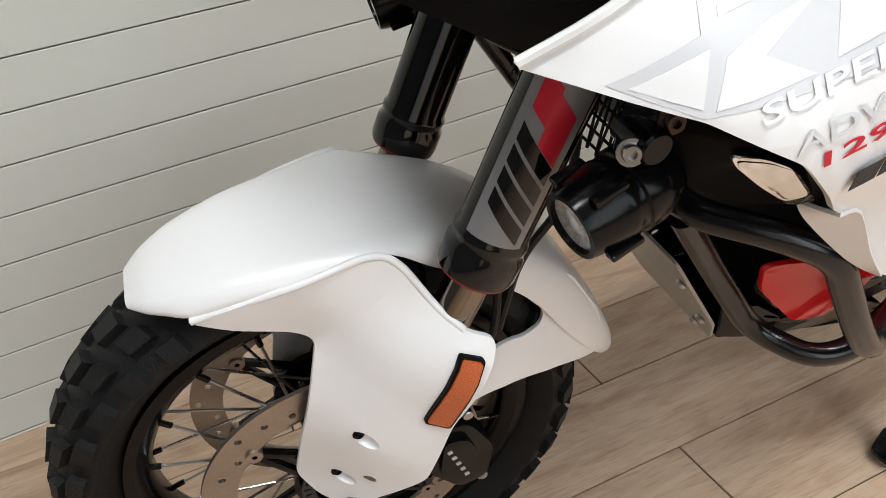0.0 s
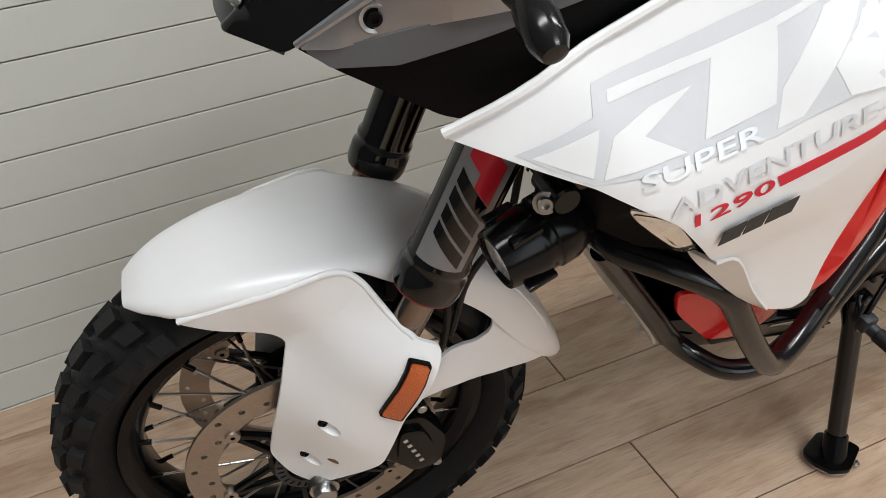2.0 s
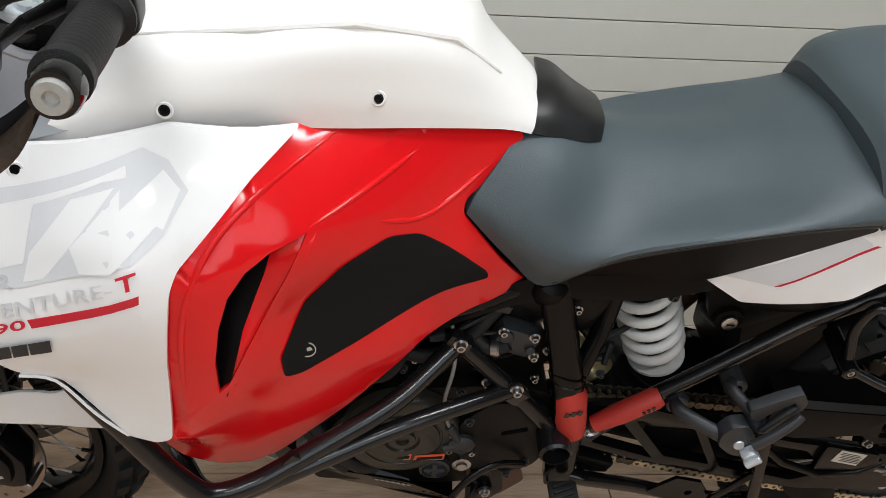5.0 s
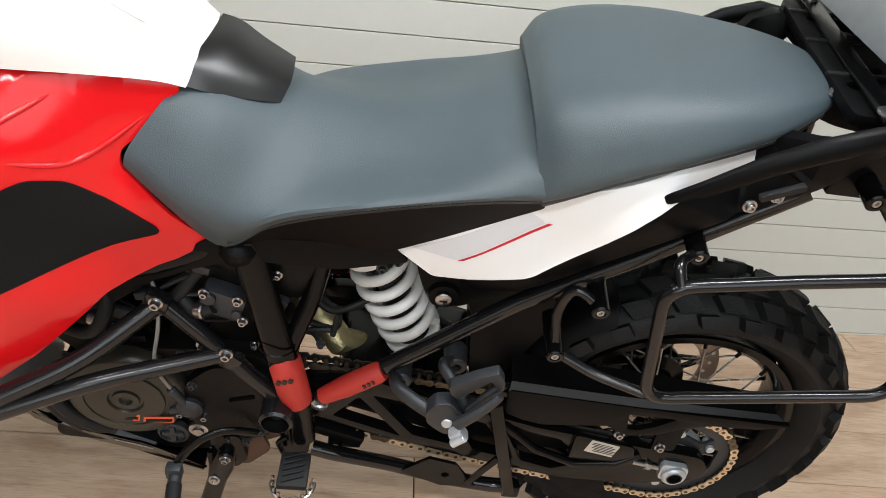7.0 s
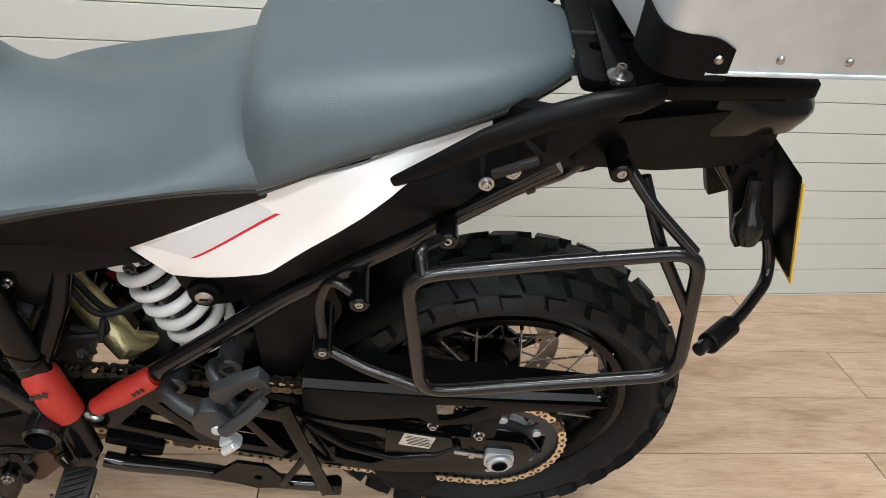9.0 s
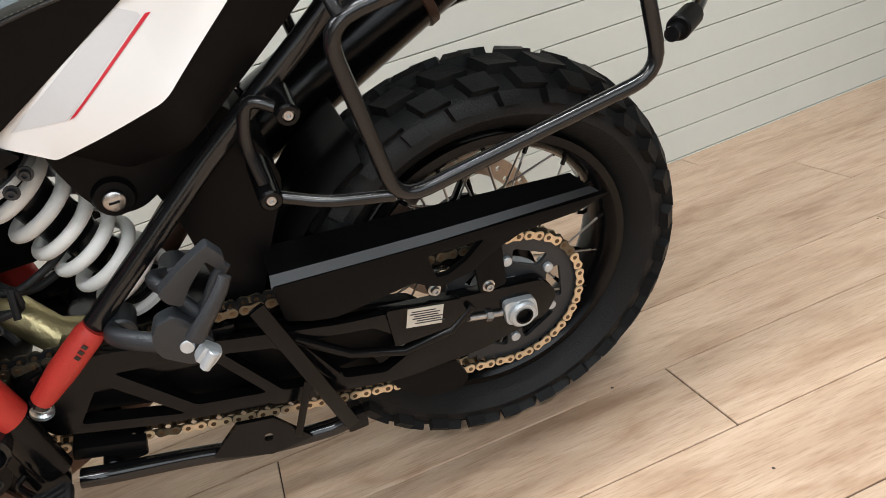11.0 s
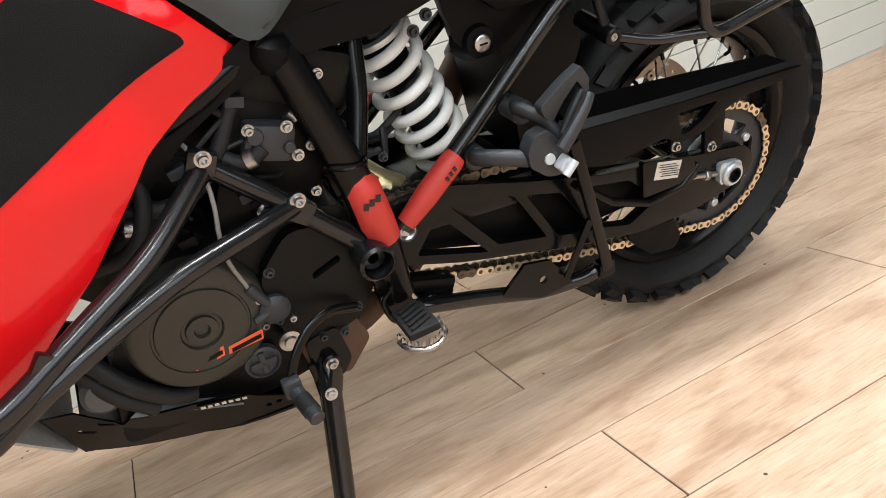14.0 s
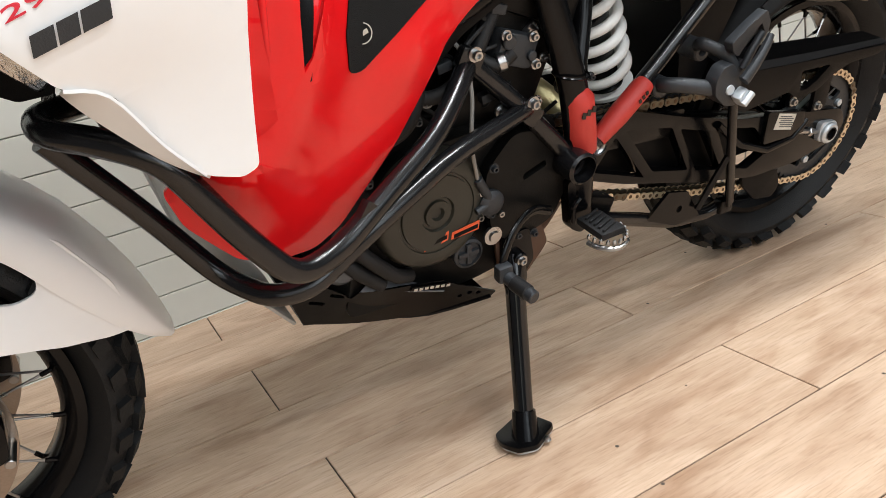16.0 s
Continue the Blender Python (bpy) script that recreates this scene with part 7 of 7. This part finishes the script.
foot = plate(smooth_outline([(-0.040, -0.020), (-0.025, -0.040), (0.03, -0.036), (0.042, -0.008), (0.036, 0.030), (-0.022, 0.034), (-0.042, 0.012)], 0.008), 0.0, 0.008, bevel=0.0015)
foot.transform(Matrix.Rotation(radians(90), 4, "X"))
foot.transform(inv @ Matrix.Translation((foot_w.x + 0.003, foot_w.y + 0.004, FLOOR + 0.009)) @ Matrix.Rotation(radians(25), 4, "Z"))
P("stand_foot", foot, PAINTB, stand)
sole = plate(smooth_outline([(-0.038, -0.018), (-0.024, -0.038), (0.028, -0.034), (0.040, -0.008), (0.034, 0.028), (-0.020, 0.032), (-0.040, 0.012)], 0.008), 0.0, 0.004)
sole.transform(Matrix.Rotation(radians(90), 4, "X"))
sole.transform(inv @ Matrix.Translation((foot_w.x + 0.003, foot_w.y + 0.004, FLOOR + 0.0045)) @ Matrix.Rotation(radians(25), 4, "Z"))
P("foot_sole", sole, ALU, stand)
for dx, dy in ((-0.024, -0.020), (0.022, -0.024), (0.024, 0.018), (-0.02, 0.02)):
    p = inv @ Vector((foot_w.x + dx, foot_w.y + dy, FLOOR + 0.009))
    P("foot_bolt", bolt(p, inv.to_3x3() @ Vector((0, 0, 1)), 0.0045, 0.004), STEEL, stand)
P("foot_block", sweep([st0.lerp(st1, 0.86), st1 + sdv * 0.006], [0.018, 0.022], 14), PAINTB, stand)
# centre stand, folded up
for s in (-1, 1):
    def M(pts):
        return [(x, -s * y, z) for x, y, z in pts]
    cs = P("centre_stand", tube(M(((0.205, -0.125, 0.326), (0.235, -0.128, 0.319), (0.328, -0.114, 0.279), (0.430, -0.106, 0.234), (0.515, -0.110, 0.226), (0.548, -0.116, 0.240))), 0.0125, 0.03, 14), GLOSSB, None, "black folded centre stand")
    P("stand_arm", merge(beam(*M(((0.534, -0.140, 0.250), (0.474, -0.152, 0.498))), 0.008, 0.020, 0.003), beam(*M(((0.462, -0.130, 0.260), (0.500, -0.146, 0.360))), 0.008, 0.010, 0.002)), PAINTB, cs)
    P("stand_gusset", plate([(0.350, 0.272), (0.395, 0.312), (0.440, 0.300), (0.478, 0.240), (0.42, 0.238)], -0.124 if s == 1 else 0.118, -0.118 if s == 1 else 0.124, holes=[ring2d(0.425, 0.27, 0.007, 10)]), PAINTB, cs)
    P("stand_lug", box((0.03, 0.02, 0.03), Matrix.Translation(M(((0.540, -0.122, 0.24),))[0]), 0.005), PAINTB, cs)
P("stand_cross", rod((0.24, -0.12, 0.316), (0.24, 0.12, 0.316), 0.012, 14), PAINTB)

# loose wires, connectors and clips among the engine and frame
rc = random.Random(21)
for k in range(16):
    x, z = rc.uniform(-0.14, 0.26), rc.uniform(0.52, 0.70)
    y = -0.095 + rc.uniform(-0.012, 0.03)
    pts = [(x, y, z)]
    for j in range(3):
        pts.append((pts[-1][0] + rc.uniform(-0.05, 0.06), y + rc.uniform(-0.015, 0.02), pts[-1][2] + rc.uniform(-0.05, 0.045)))
    P("wire", tube(pts, rc.choice((0.0022, 0.003, 0.0045)), 0.02, 7), SOFT)
for k in range(9):
    x, z = rc.uniform(-0.12, 0.24), rc.uniform(0.53, 0.69)
    P("connector", box((0.022, 0.014, 0.013), Matrix.Translation((x, -0.105, z)) @ Matrix.Rotation(rc.uniform(-0.8, 0.8), 4, "Y"), 0.002), rc.choice((BLACKP, GUNMETAL)))
for k in range(8):
    x, z = rc.uniform(-0.12, 0.22), rc.uniform(0.53, 0.69)
    P("clip_bolt", bolt((x, -0.112, z), (0, -1, 0), 0.0045, 0.006), rc.choice((STEEL, GUNMETAL)))

# ---- the aluminium top box on the carrier ----
case = new("top_case")
case.matrix_world = LEAN @ Matrix.Translation((0.838, -0.168, 0)) @ Matrix.Rotation(radians(3), 4, "Z") @ Matrix.Translation((-0.815, 0.185, 0))
tagged(case, "scuffed aluminium top box with black corner guards on the carrier", "luggage box")
body = plate(smooth_outline([(0.815, -0.185), (1.20, -0.185), (1.20, 0.185), (0.815, 0.185)], 0.035), 0.0, 0.30, bevel=0.003)
body.transform(Matrix.Translation((0, 0, 1.034)) @ Matrix.Rotation(radians(90), 4, "X") @ Matrix.Diagonal((1, 1, 1, 1)))
for v_ in body.verts:
    v_.co.z = 2 * 1.034 - v_.co.z if v_.co.z < 1.034 else v_.co.z
shell = P("box_shell", body, ALU, case, "dull scratched aluminium shell")
for s in (-1, 1):
    rows = [[(x, s * y, 1.030 + (top - 1.030) * k / 3) for x, y, top in ((0.882, 0.1875, 1.062), (0.862, 0.1875, 1.072), (0.838, 0.184, 1.074), (0.821, 0.175, 1.074), (0.8135, 0.158, 1.076), (0.8125, 0.130, 1.080), (0.8125, 0.122, 1.080))] for k in range(4)]
    P("corner_guard", patch(rows, 2, 4, 0.003), BLACKP, case, "black plastic corner guard")
    for bx in (0.868, 0.93, 1.0, 1.07, 1.14):
        P("rivet", lathe([(0, 0.003), (0.003, 0.0025), (0.0045, 0)], (bx, s * (0.1885 if bx < 0.9 else 0.1855), 1.052), (0, s, 0), 12), STEEL, case)
    P("box_foot", lathe([(0.014, 0), (0.016, 0.003), (0.016, 0.040), (0.010, 0.062)], (0.90, s * 0.115, 0.984), (0, 0, 1), 20), ALU, case)
    P("box_seam", sweep([Vector((0.86, s * 0.1855, 1.037)), Vector((1.19, s * 0.1855, 1.037))], 0.0025, 8), ALU, case)

# ---- floor boards and wall boards ----
BW, BL = 0.193, 1.324
starts = {-2: 0.416, -1: -0.258, 0: 0.391, 1: -0.275, 2: 0.515, 3: -0.29}
boards = {}
for k in range(-16, 6):
    x = starts.get(k, (0.4 if k % 2 == 0 else -0.28) + 0.21 * math.sin(3.1 * k)) - 3 * BL
    y = -0.043 + k * BW
    while x < 3.7:
        a, b = max(x, -3.1), min(x + BL, 3.6)
        if b - a > 0.1:
            key = round(b - a, 3)
            if key not in boards:
                bmb = box((b - a - 0.0026, BW - 0.0026, 0.008), Matrix(), 0.0009, 1)
                me = bpy.data.meshes.new("floor_board")
                bmb.to_mesh(me)
                bmb.free()
                me.materials.append(OAK)
                boards[key] = me
            o = new("floor_board", boards[key])
            o.parent = floor
            o.matrix_basis = Matrix.Translation(((a + b) / 2, y + BW / 2, FLOOR - 0.004))
        x += BL
WB, wz = 0.0855, -0.0815
bmw = box((7.6, 0.014, WB - 0.0022), Matrix(), 0.0012, 1)
mew = bpy.data.meshes.new("wall_board")
bmw.to_mesh(mew)
bmw.free()
mew.materials.append(WALLP)
for k in range(32):
    o = new("wall_board", mew)
    o.parent = wall_n
    o.matrix_basis = ROOM @ Matrix.Translation((0, 0.0065 + 0.0006 * math.sin(7.3 * k), wz + WB * (k + 0.5)))

rs = random.Random(11)
for k in range(26):
    x, y = rs.uniform(-0.6, 2.2), rs.uniform(-0.55, 0.6)
    fl = finish("floor_mark", lathe([(0, 0.0006), (0.0012 + 0.0016 * rs.random(), 0.0005), (0.0035 * rs.uniform(0.6, 1), 0.0)], (x, y, FLOOR), (0.2 * rs.random(), 0, 1), 7), SPECK, floor)
